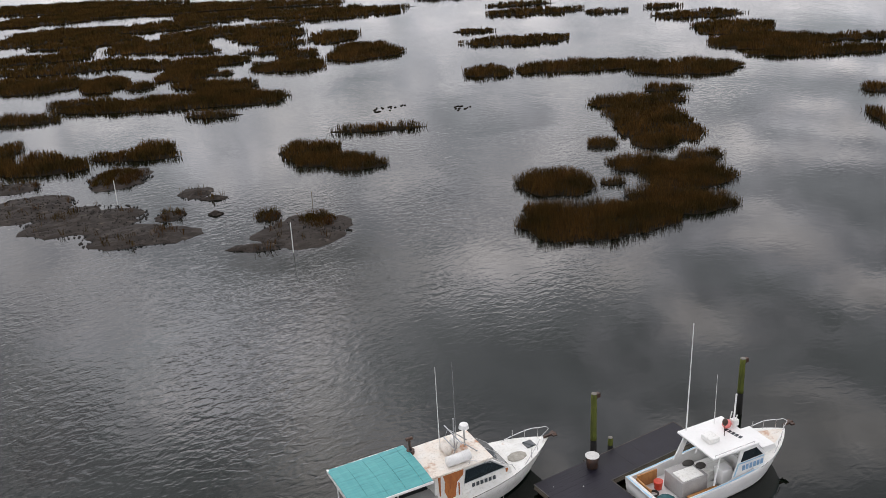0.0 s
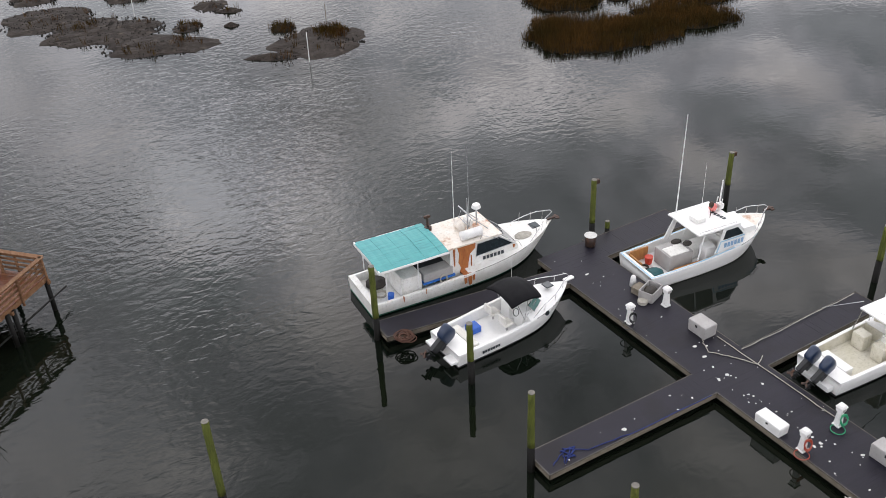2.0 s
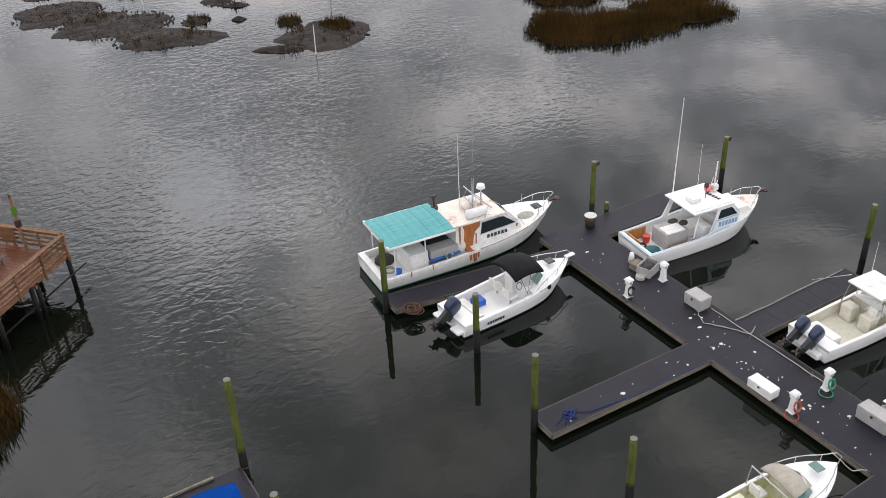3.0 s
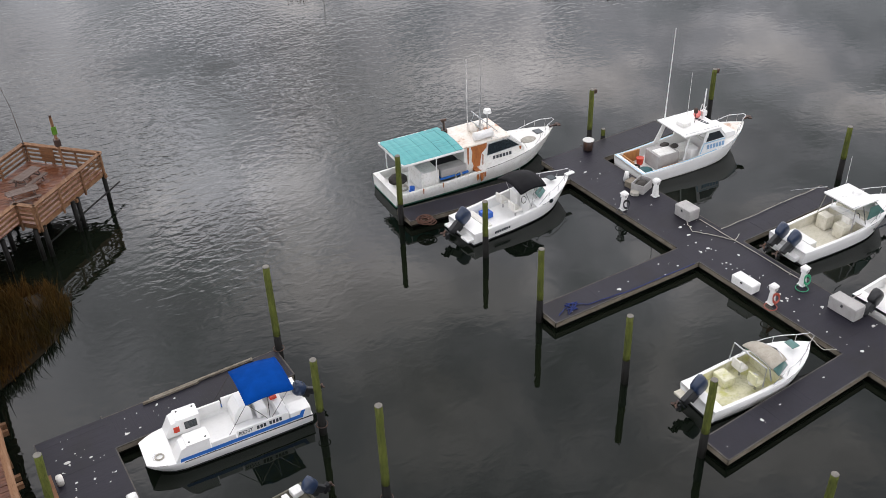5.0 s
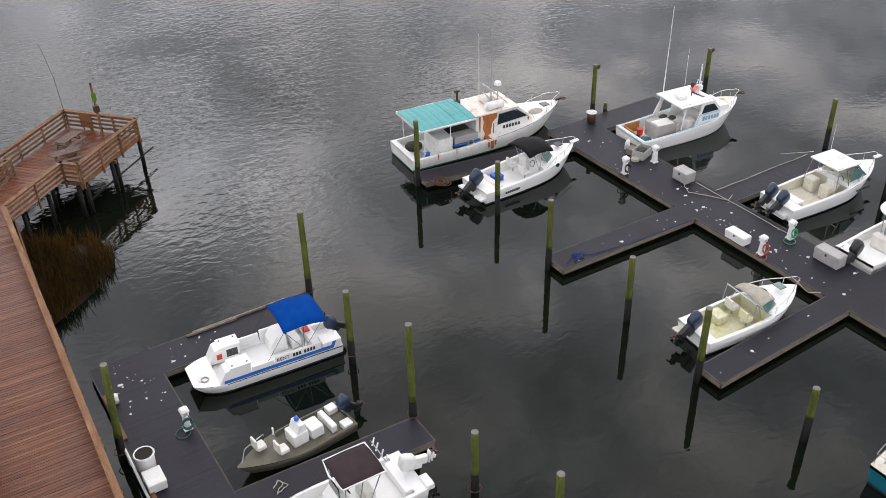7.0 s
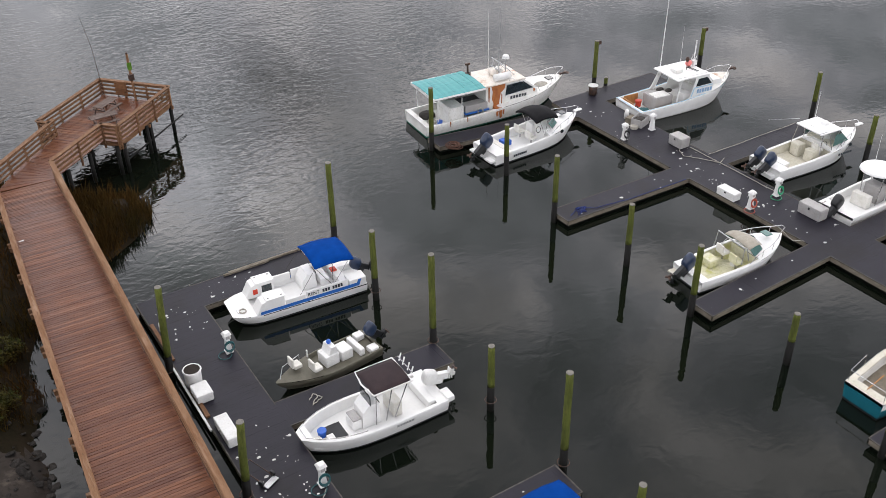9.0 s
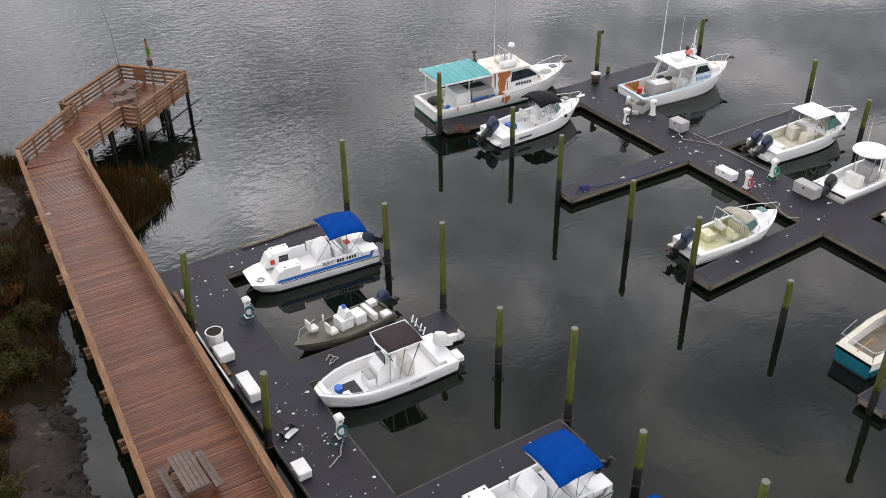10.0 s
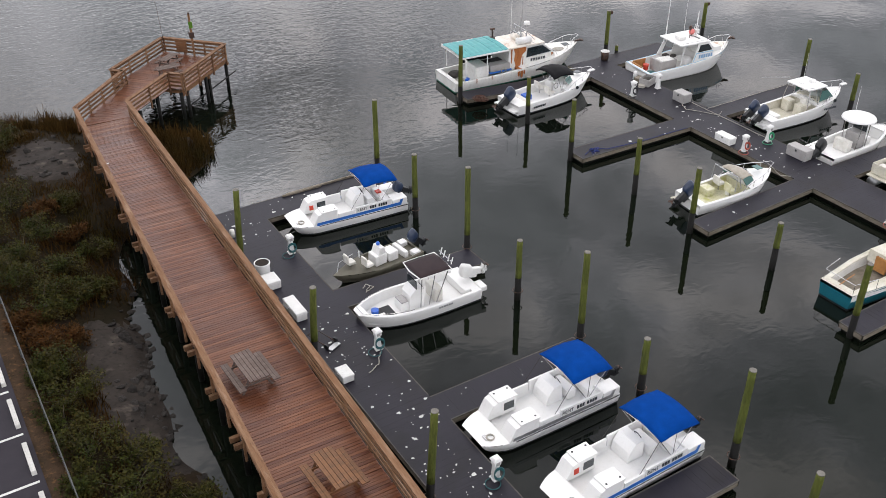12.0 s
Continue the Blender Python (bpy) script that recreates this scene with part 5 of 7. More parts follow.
part("railing_panel", box(B(), -3.22, -3.18, -1.14, 1.14, 0.6, 1.2), GEL_CREAM, bp)
part("lounge_seat", box(B(), -3.1, -2.4, -1.05, 1.05, 0.57, 1.0, 0.06), VINYL, bp)
part("lounge_seat", box(B(), -2.2, 0.2, 0.5, 1.05, 0.57, 1.0, 0.06), VINYL, bp)
part("console", box(B(), -0.6, 0.0, -0.9, -0.2, 0.57, 1.35, 0.05), GEL, bp)
part("cushion", box(B(), -2.0, -1.4, -1.0, -0.5, 0.57, 0.9, 0.06), STRIPE, bp, "blue cushion")


# rental deck boats
def rental(x, y, rz, fade=False, red=True):
    r = thing("rental_boat", "white rental deck boat with blue canvas bimini and blue stripe" if not fade else "white rental deck boat with blue canvas bimini and grey stripe", "boat", x, y, 0, rz, "rental boats")
    r.scale = (0.95, 0.94, 1.0)
    hull(r, 6.7, 2.3, 0.52, 0.62, p=2.2, s0=0.8, bow=0.62, rake=0.5, gun=0.12, cock=(0.12, 0.84), floor=0.42, flare=0.1, camber=0.02, sternw=0.97)
    part("rub_rail", loft(B(), [[(-3.36, sg * 1.14, 0.47), (-3.36, sg * 1.165, 0.5), (-3.36, sg * 1.14, 0.53)] for sg in (1,)] + [[(2.0, 1.15, 0.52), (2.0, 1.175, 0.55), (2.0, 1.15, 0.58)]]), MOTORBLACK, r)
    stripe = ALU if fade else STRIPE
    for sg in (-1, 1):
        part("side_panel", box(B(), -2.35, -0.2, sg * 1.08 - 0.05, sg * 1.08 + 0.05, 0.55, 1.08, 0.025), GEL, r)
        part("side_panel", box(B(), -0.15, 0.85, sg * 1.08 - 0.05, sg * 1.08 + 0.05, 0.55, 0.98, 0.025), GEL, r)
        lk = part("bow_locker", prism(B(), [(0.9, 0.55), (2.35, 0.55), (2.0, 1.15), (1.75, 1.22), (0.9, 1.22)], sg * 0.45, sg * 1.13), GEL, r)
        part("locker_top", box(B(), 0.85, 1.8, min(sg * 0.42, sg * 1.15), max(sg * 0.42, sg * 1.15), 1.22, 1.28, 0.025), GEL, lk)
        for xx in (1.0, 1.65):
            part("cup_holder", tube(B(), [(xx, sg * 0.98, 1.28), (xx, sg * 0.98, 1.29)], 0.045, 8), MOTORBLACK, lk)
        part("stripe", prism(B(), [(2.15, 0.58), (-2.9, 0.58), (-3.05, 0.92), (-2.88, 0.92), (-2.8, 0.75), (2.1, 0.75)], sg * 1.136, sg * 1.142), stripe, r)
        part("stern_box", box(B(), -3.3, -2.4, min(sg * 0.45, sg * 1.13), max(sg * 0.45, sg * 1.13), 0.5, 0.95 if sg > 0 else 0.85, 0.04), GEL, r)
    part("window", box(B(), 1.0, 1.5, -0.45, -0.438, 0.72, 1.08), SMOKED, r)
    part("window", box(B(), 0.883, 0.897, -1.0, -0.6, 0.75, 1.1), SMOKED, r)
    if red:
        part("extinguisher", box(B(), 1.72, 1.95, -0.45, -0.43, 0.72, 0.98), REDP, r, "red fire extinguisher")
    part("bow_cleat", box(B(), 2.9, 3.05, 0.25, 0.55, 0.64, 0.7, 0.02), CHROME, r)
    part("rope_coil", ring(B(), (2.8, 0.5, 0.66), 0.16, 0.03, 2.2, 0.02), ROPE, r)
    helm = part("helm_console", prism(B(), [(-1.15, 0.43), (-0.35, 0.43), (-0.42, 0.85), (-0.7, 1.2), (-1.1, 1.2)], -0.98, 0.0), GEL, r)
    part("helm_seat", box(B(), -1.75, -1.3, -0.95, 0.15, 0.43, 0.85, 0.05), GEL, r)
    part("rear_bench", box(B(), -2.45, -2.05, -1.0, 1.0, 0.43, 0.85, 0.05), GEL, r)
    wheel(helm, -1.2, -0.45, 1.1)
    part("red_cushion", box(B(), -2.3, -2.0, -0.5, -0.15, 0.86, 0.95, 0.03), REDP, r) if red else None
    canopy(r, -2.72, -0.72, 2.3, 2.12, BLUE, "bimini_top", crown=0.17, sag=0.06, label="bright blue canvas bimini top", drop=0.06)
    bows(r, -2.5, -0.8, 2.1, 2.1, 0.95, -1.6)
    for sg in (-1, 1):
        part("strap", tube(B(), [(-0.78, sg * 1.05, 2.14), (0.1, sg * 1.1, 1.0)], 0.012, 4), DARKROPE, r)
    outboard(r, -3.35, 0, 0.72, MOTOR, 62, 0.8)
    words(r, "RENT", 0.24, LETTER, pose(-0.25, 1.145, 0.83, 90, 0, 180))
    bars(r, -1.0, 1.145, 0.83, 0.42, 0.165, 3, LETTER, 180)
    bars(r, -1.52, 1.145, 0.83, 0.56, 0.165, 4, LETTER, 180)
    return r


rental(0.78, 20.95, 176.0)
rental(0.14, 2.95, 180.0, True, False)
rental(0.75, -1.1, 181.0)

# olive skiff
bj = thing("skiff", "olive flat skiff with white console, seats and outboard", "boat", -0.25, 15.75, 0, 186.5)
bj.scale = (0.93, 1.0, 1.0)
H_, Z_, X_ = hull(bj, 5.1, 1.75, 0.42, 0.55, p=1.9, s0=0.45, bow=0.05, rake=0.5, gun=0.1, cock=(0.02, 0.6), floor=0.3, mat=OLIVE, bottom=OLIVE, liner=OLIVE, deck=OLIVE, camber=0.02)
part("console", box(B(), -0.55, 0.15, -0.4, 0.3, 0.3, 0.85, 0.05), PLASTIC, bj)
part("console_top", prism(B(), [(-0.5, 0.85), (-0.05, 0.85), (-0.2, 1.2), (-0.45, 1.2)], -0.35, 0.25), PLASTIC, bj)
part("cooler", box(B(), -1.25, -0.65, -0.35, 0.35, 0.3, 0.78, 0.06), PLASTIC, bj, "white cooler seat")
part("bench", box(B(), -1.75, -1.5, -0.55, 0.55, 0.3, 0.65, 0.05), PLASTIC, bj)
for y in (-0.55, 0.55):
    part("stern_box", box(B(), -2.4, -1.95, y - 0.2, y + 0.2, 0.3, 0.55, 0.05), PLASTIC, bj)
seat(bj, 1.35, -0.25, 0.7, 0.42, 0.4, face=-1)
seat(bj, 0.75, 0.45, 0.7, 0.42, 0.4, face=-1)
part("blue_jug", sphere(B(), (-0.3, -0.1, 1.3), 0.11), BLUEP, bj)
part("bow_rail", tube(B(), [(1.0, -0.55, 0.5), (1.0, -0.55, 0.95), (2.0, -0.3, 0.95), (2.3, -0.1, 0.55)], 0.02, 5), ALU, bj)
part("rod_holder", tube(B(), [(0.5, -0.7, 0.45), (0.5, -0.7, 0.85)], 0.04, 6), PLASTIC, bj)
outboard(bj, -2.5, 0, 0.62, MOTOR, 48, 0.82)

# centre console with a dark T-top
bk = thing("center_console_boat", "white center console boat with dark maroon T-top and raised white outboard", "boat", -0.3, 11.85, 0, 178.8)
bk.scale = (0.97, 0.96, 1.0)
H_, Z_, X_ = hull(bk, 6.1, 2.45, 0.64, 0.86, p=2.8, s0=0.5, bow=0.22, rake=0.4, gun=0.16, cock=(0.08, 0.93), floor=0.3, mat=GEL, camber=0.03)
canopy(bk, -1.55, 0.12, 1.65, 2.12, MAROON, "t_top", label="dark maroon canvas T-top", crown=0.05, sag=0.0)
part("t_top_frame", tube(B(), [(-1.55, -0.83, 2.12), (0.12, -0.83, 2.12), (0.26, 0, 2.16), (0.12, 0.83, 2.12), (-1.55, 0.83, 2.12), (-1.55, -0.83, 2.12)], 0.035, 8), PLASTIC, bk)
for sg in (-1, 1):
    for x0, x1 in ((-0.9, -1.4), (-0.05, 0.0), (-0.5, -0.7)):
        part("t_top_leg", tube(B(), [(x0, sg * 0.5, 0.35), (x1, sg * 0.76, 2.12)], 0.025, 6), CHROME, bk)
part("rod_rack", tube(B(), [(-1.7, -0.6, 2.3), (-1.7, 0.6, 2.3)], 0.02, 5), CHROME, bk)
for y in (-0.5, -0.2, 0.2, 0.5):
    part("rod_holder", tube(B(), [(-1.7, y, 2.15), (-1.8, y, 2.48)], 0.03, 6), PLASTIC, bk)
part("console", prism(B(), [(-0.3, 0.31), (0.5, 0.31), (0.45, 1.05), (0.15, 1.35), (-0.25, 1.3)], -0.42, 0.42), GEL, bk)
part("console_seat", box(B(), 0.5, 0.9, -0.35, 0.35, 0.31, 0.75, 0.05), GEL, bk)
part("seat_cushion", box(B(), 0.52, 0.88, -0.33, 0.33, 0.75, 0.82, 0.03), GREYPLASTIC, bk)
part("windshield", box(B(), 0.1, 0.14, -0.42, 0.42, 1.3, 1.75), SMOKED, bk)
wheel(bk, -0.36, 0.0, 1.15)
part("leaning_post", box(B(), -1.25, -0.85, -0.5, 0.5, 0.31, 1.0, 0.06), VINYL, bk)
part("stern_bench", box(B(), -2.6, -2.25, -0.85, 0.85, 0.31, 0.7, 0.04), GEL, bk)
part("deck_mat", box(B(), 1.15, 1.95, -0.5, 0.45, 0.31, 0.33), DARKPAINT, bk, "dark rubber deck mat")
part("bucket", tube(B(), [(2.05, -0.1, 0.32), (2.05, -0.1, 0.62)], 0.15, 12, 0.19), BLUEP, bk, "blue bucket")
part("tackle_box", box(B(), 1.7, 2.0, 0.15, 0.55, 0.33, 0.52, 0.03), PLASTIC, bk)
part("bag", sphere(B(), (2.35, 0.1, 0.42), 0.2, 0.2, 0.12), VINYL, bk)
part("swim_step", box(B(), -3.35, -3.0, 0.45, 1.1, 0.5, 0.75, 0.05), GEL, bk)
outboard(bk, -3.05, 0, 0.8, PLASTIC, 78, 0.9, "white outboard motor tilted fully up")
part("bow_rail", tube(B(), [(X_(s), sg2 * (H_(s) - 0.1), Z_(s) + 0.1) for sg2, ss in ((1, (.6, .7, .8, .9, .97)), (-1, (.97, .9, .8, .7, .6))) for s in ss], 0.018, 5), CHROME, bk)
bars(bk, -0.6, 1.24, 0.5, 0.8, 0.09, 6, ALU, 180)


# ---- things on the docks ----
def pedestal(x, y, hose=None):
    p = thing("power_pedestal", "white plastic dock power pedestal" + (" with coiled hose" if hose else ""), "power pedestal", x, y, DECK + 0.014, group="power pedestals")
    part("base", box(B(), -0.17, 0.17, -0.17, 0.17, 0, 0.06, 0.01), PLASTIC, p)
    part("post", box(B(), -0.13, 0.13, -0.13, 0.13, 0.06, 0.72, 0.02, 0.72), PLASTIC, p)
    part("head", box(B(), -0.14, 0.14, -0.14, 0.14, 0.72, 0.92, 0.02), PLASTIC, p)
    part("lamp_cap", box(B(), -0.19, 0.19, -0.19, 0.19, 0.92, 1.04, 0.03, 0.6), PLASTIC, p)
    part("socket_panel", box(B(), -0.08, 0.08, -0.152, -0.141, 0.74, 0.88), GREYPLASTIC, p)
    if hose:
        part("hose_coil", ring(B(), (0.0, -0.22, 0.35), 0.2, 0.028, 4.2, 0.025, 14, 1.2), hose, p, "coiled hose hanging on it")
        part("hose_tail", ring(B(), (-0.25, -0.2, 0.03), 0.28, 0.02, 1.6, 0.008), hose, p)
    return p


pedestal(23.85, 24.35, MOTORBLACK)
pedestal(26.1, 24.4)
pedestal(23.85, 14.6, REDHOSE)
pedestal(26.05, 14.75, GREENP)
pedestal(23.8, 4.7, REDHOSE)
pedestal(-3.4, 18.6, DARKGREENP)
pedestal(-3.4, 9.65, DARKGREENP)
pedestal(-3.4, 0.85, DARKGREENP)


def dock_box(x, y, sx, sy, h, mat, label, rz=0):
    d = thing("dock_box", label, "dock box", x, y, DECK + 0.014, rz, "dock boxes")
    part("body", box(B(), -sx / 2, sx / 2, -sy / 2, sy / 2, 0, h * 0.8, 0.03, 1.03), mat, d)
    part("lid", box(B(), -sx / 2 - 0.03, sx / 2 + 0.03, -sy / 2 - 0.03, sy / 2 + 0.03, h * 0.8, h, 0.04, 0.95), mat, d)
    part("latch", box(B(), -sx / 2 - 0.055, -sx / 2 - 0.028, -0.05, 0.05, h * 0.66, h * 0.86), CHROME, d)


dock_box(26.0, 22.0, 0.7, 1.0, 0.62, GREYPLASTIC, "grey plastic dock storage box with lid")
dock_box(23.85, 16.1, 0.52, 1.2, 0.45, PLASTIC, "long white plastic dock storage box")
dock_box(25.95, 12.35, 0.62, 1.35, 0.64, GREYPLASTIC, "long grey plastic dock storage box")
dock_box(-5.3, 13.9, 0.5, 1.5, 0.45, PLASTIC, "long white plastic storage box")
dock_box(-5.35, 16.5, 0.65, 0.85, 0.42, PLASTIC, "small white plastic box with lid")
dock_box(-5.45, 8.7, 0.5, 0.75, 0.35, PLASTIC, "small white lidded box")
bucket = thing("plastic_barrel", "large white plastic barrel, open and part full", "barrel", -5.35, 17.45, DECK + 0.014)
part("body", tube(B(), [(0, 0, 0), (0, 0, 0.25), (0, 0, 0.6), (0, 0, 0.72)], 0.33, 16, 0.36), PLASTIC, bucket, smooth=True)
part("rim", ring(B(), (0, 0, 0.72), 0.36, 0.035), PLASTIC, bucket)
part("mud_fill", tube(B(), [(0, 0, 0.725), (0, 0, 0.735)], 0.33, 16), MUD, bucket, "muddy contents")
barrel = thing("steel_drum", "rusty dark steel drum with white-stained top", "drum", 26.55, 30.45, DECK + 0.014)
part("body", tube(B(), [(0, 0, 0), (0, 0, 0.06), (0, 0, 0.3), (0, 0, 0.62)], 0.25, 14, 0.29), DARKMETAL, barrel, smooth=True)
part("top", tube(B(), [(0, 0, 0.62), (0, 0, 0.65)], 0.33, 14), DROPPING, barrel, "white-stained top")
trap = thing("crate", "old grey crate of fishing gear beside a pedestal", "crate", 26.0, 25.35, DECK + 0.014, 20)
for sg in (-1, 1):
    part("side", box(B(), -0.5, 0.5, sg * 0.35 - 0.02, sg * 0.35 + 0.02, 0, 0.5), GREYPLASTIC, trap)
    part("side", box(B(), sg * 0.5 - 0.02, sg * 0.5 + 0.02, -0.33, 0.33, 0, 0.5), GREYPLASTIC, trap)
part("gear", sphere(B(), (0, 0, 0.3), 0.42, 0.28, 0.2), DARKROPE, trap)
jug = thing("plastic_jug", "white plastic jug standing on the dock", "jug", 25.95, 26.5, DECK + 0.014)
part("body", tube(B(), [(0, 0, 0), (0, 0, 0.4), (0, 0, 0.55)], 0.17, 10, 0.1), PLASTIC, jug, smooth=True)
crate2 = thing("wooden_crate", "small weathered wooden crate on the dock", "crate", 25.8, 25.9, DECK + 0.014, 10)
part("body", box(B(), -0.3, 0.3, -0.25, 0.25, 0, 0.35, 0.01), DOCKFRAME, crate2)
reel = thing("cable_reel", "small pale round float on the dock", "float", 25.35, 25.15, DECK + 0.014)
part("body", tube(B(), [(0, 0, 0), (0, 0, 0.16)], 0.24, 14), ROPE, reel)
rusty = thing("net_heap", "heap of rusty brown netting at the pier end", "net", 14.9, 29.1, DECK + 0.014)
for i in range(9):
    part("strand", ring(B(), (random.uniform(-.2, .2), random.uniform(-.2, .2), 0.06 + 0.02 * i), random.uniform(0.2, 0.4), 0.03, 1.0), material("rusty_net", (0.09, 0.04, 0.025), 0.9, scale=8, fine=30) if i == 0 else bpy.data.materials["rusty_net"], rusty)
cart = thing("hand_truck", "folded dark metal hand truck lying on the dock", "hand truck", -5.2, 11.3, DECK + 0.014, 25)
part("frame", tube(B(), [(-0.25, -0.5, 0.1), (-0.25, 0.6, 0.3), (0.25, 0.6, 0.3), (0.25, -0.5, 0.1)], 0.025, 6), DARKMETAL, cart)
part("plate", box(B(), -0.3, 0.3, -0.75, -0.5, 0.02, 0.06), ALU, cart)
for x in (-0.3, 0.3):
    part("wheel", tube(B(), [(x - 0.04, -0.45, 0.13), (x + 0.04, -0.45, 0.13)], 0.12, 12), MOTORBLACK, cart)
for y0, y1, label in ((19.3, 22.2, "long rusty brown board along the dock edge"), (15.2, 17.0, "long rusty brown board along the dock edge")):
    brd = thing("loose_board", label, "board", -5.6, (y0 + y1) / 2, DECK + 0.014)
    part("board", box(B(), -0.08, 0.08, -(y1 - y0) / 2, (y1 - y0) / 2, 0, 0.08), NEWTABLE, brd)
pole = thing("pvc_pipe", "long white plastic pipe on the dock edge", "pipe", -5.78, 16.6, DECK + 0.02)
part("pipe", tube(B(), [(0, -2.2, 0.03), (0, 2.2, 0.03)], 0.05, 8), PLASTIC, pole)
can = thing("fender", "small cream cylinder fender standing on the dock", "fender", -5.3, 21.6, DECK + 0.014)
part("body", tube(B(), [(0, 0, 0), (0, 0, 0.38)], 0.13, 10), VINYL, can, smooth=True)
for x0, x1, y in ((-1.2, 3.2, 24.14), (-1.5, 0.8, 24.05)):
    brd = thing("loose_board", "brown weathered timber along the pier edge", "board", (x0 + x1) / 2, y, DECK + 0.014)
    part("board", box(B(), -(x1 - x0) / 2, (x1 - x0) / 2, -0.05, 0.05, 0, 0.09), DOCKFRAME, brd)


def rope(name, label, mat, pts, r=0.02):
    ob = thing(name, label, "rope", *pts[0])
    o = Vector(pts[0])
    fine = []
    for a, b2 in zip(pts, pts[1:]):
        a, b2 = Vector(a), Vector(b2)
        for i in range(6):
            s = i / 6
            fine.append(a.lerp(b2, s) - o + Vector((random.uniform(-.03, .03), random.uniform(-.03, .03), 0)))
    fine.append(Vector(pts[-1]) - o)
    part("line", tube(B(), fine, r, 5), mat, ob)


zr = DECK + 0.035
rope("mooring_rope", "pale rope lying across the dock boards", ROPE, [(25.6, 21.6, zr), (25.2, 20.8, zr), (25.9, 19.8, zr), (26.3, 19.0, zr), (26.9, 19.3, zr)])
rope("mooring_rope", "pale rope lying along the pier edge", ROPE, [(26.5, 20.1, zr + 0.02), (30.0, 20.08, zr + 0.02), (33.8, 20.1, zr + 0.02)], 0.018)
rope("blue_rope", "blue rope tangled on the pier end", BLUEROPE, [(15.6, 19.2, zr), (16.3, 19.5, zr), (16.0, 19.0, zr), (16.8, 19.4, zr), (16.4, 19.7, zr), (17.2, 19.1, zr), (19.5, 18.8, zr), (23.3, 18.7, zr)])
rope("blue_rope", "blue rope heap on the pier end", BLUEROPE, [(16.2, 19.3, zr), (16.6, 19.1, zr), (16.3, 19.6, zr), (16.9, 19.5, zr), (16.2, 19.1, zr), (16.7, 19.6, zr)], 0.03)
rope("mooring_rope", "pale rope coil on the pier boards", ROPE, [(-1.9, 13.9, zr), (-1.6, 14.2, zr), (-1.4, 13.8, zr), (-1.9, 13.6, zr), (-1.5, 14.0, zr)])
rope("mooring_line", "mooring line from the cuddy boat to the dock", ROPE, [(22.6, 11.8, 1.2), (23.0, 11.1, 0.6), (23.6, 10.9, zr)])
rope("mooring_line", "mooring line from pedestal along the dock", ROPE, [(26.3, 21.4, zr), (26.3, 17.0, zr), (26.3, 14.9, zr)])
rope("mooring_line", "mooring line hanging to the white console boat", ROPE, [(26.2, 12.9, zr), (26.8, 12.7, 0.6), (27.3, 12.6, 0.75)])
rope("dark_cord", "thin cord lying on the dock", ROPE, [(-3.4, 9.4, zr), (-3.9, 8.7, zr), (-4.5, 8.4, zr)])


def droppings(name, label, runs, seed):
    """Many flat pale spots strewn over the boards."""
    rnd = random.Random(seed)
    verts, faces = [], []
    for x0, x1, y0, y1, n in runs:
        for _ in range(n):
            cx, cy = rnd.uniform(x0 + .15, x1 - .15), rnd.uniform(y0 + .15, y1 - .15)
            s = rnd.choice((0.018, 0.022, 0.026, 0.034, 0.045, 0.075))
            k, q = len(verts), 7
            st = rnd.uniform(0.5, 1.6)
            for j in range(q):
                a = 6.283 * j / q
                e = s * rnd.uniform(0.6, 1.3)
                verts.append((cx + math.cos(a) * e * st, cy + math.sin(a) * e, DECK + 0.010))
            verts.append((cx, cy, DECK + 0.014))
            faces += [(k + j, k + (j + 1) % q, k + q) for j in range(q)]
    ob = raw(name, verts, faces, DROPPING)
    tagged(ob, label, "droppings", kind="stuff")


droppings("bird_droppings", "white bird droppings spattered over the dark dock boards",
          [(RX0, RX1, 10, 22, 45), (RX0, RX1, 22, 31, 16), (RX0 + .3, RX0 + 1.5, 14, 20, 30), (LX0, LX1, -6, 14, 130), (-5.5, -3.3, 20, 24, 26), (-5.5, -3.2, -4, 6, 60), (-3, 0, 22.5, 24, 14), (15.5, 23, 18.7, 20, 10), (-3, 3, 4.4, 5.7, 8), (15.5, 23, 9.3, 10.5, 5)], 4)


# ---- furniture of the boardwalk ----
def picnic_table(x, y, rz, mat, label, size=1.0):
    t = thing("picnic_table", label, "picnic table", x, y, WZ, rz, "picnic tables")
    t.scale = (size, size, size)
    for i in range(5):
        yy = -0.32 + 0.16 * i
        part("table_board", box(B(), -0.95, 0.95, yy - 0.07, yy + 0.07, 0.72, 0.76), mat, t)
    for sg in (-1, 1):
        part("bench_board", box(B(), -0.95, 0.95, sg * 0.68 - 0.14, sg * 0.68 - 0.005, 0.42, 0.46), mat, t)
        part("bench_board", box(B(), -0.95, 0.95, sg * 0.68 + 0.005, sg * 0.68 + 0.14, 0.42, 0.46), mat, t)
    for xx in (-0.65, 0.65):
        part("crossbar", box(B(), xx - 0.02, xx + 0.02, -0.78, 0.78, 0.34, 0.42), mat, t)
        part("top_cleat", box(B(), xx - 0.02, xx + 0.02, -0.36, 0.36, 0.64, 0.72), mat, t)
        for sg in (-1, 1):
            m = pose(xx + 0.045, sg * 0.42, 0.005, -sg * 26, 0, 0)
            part("leg", box(B(), -0.02, 0.02, -0.045, 0.045, 0, 0.78, m=pose(xx + 0.045, sg * 0.6, 0, sg * 27, 0, 0)), mat, t)


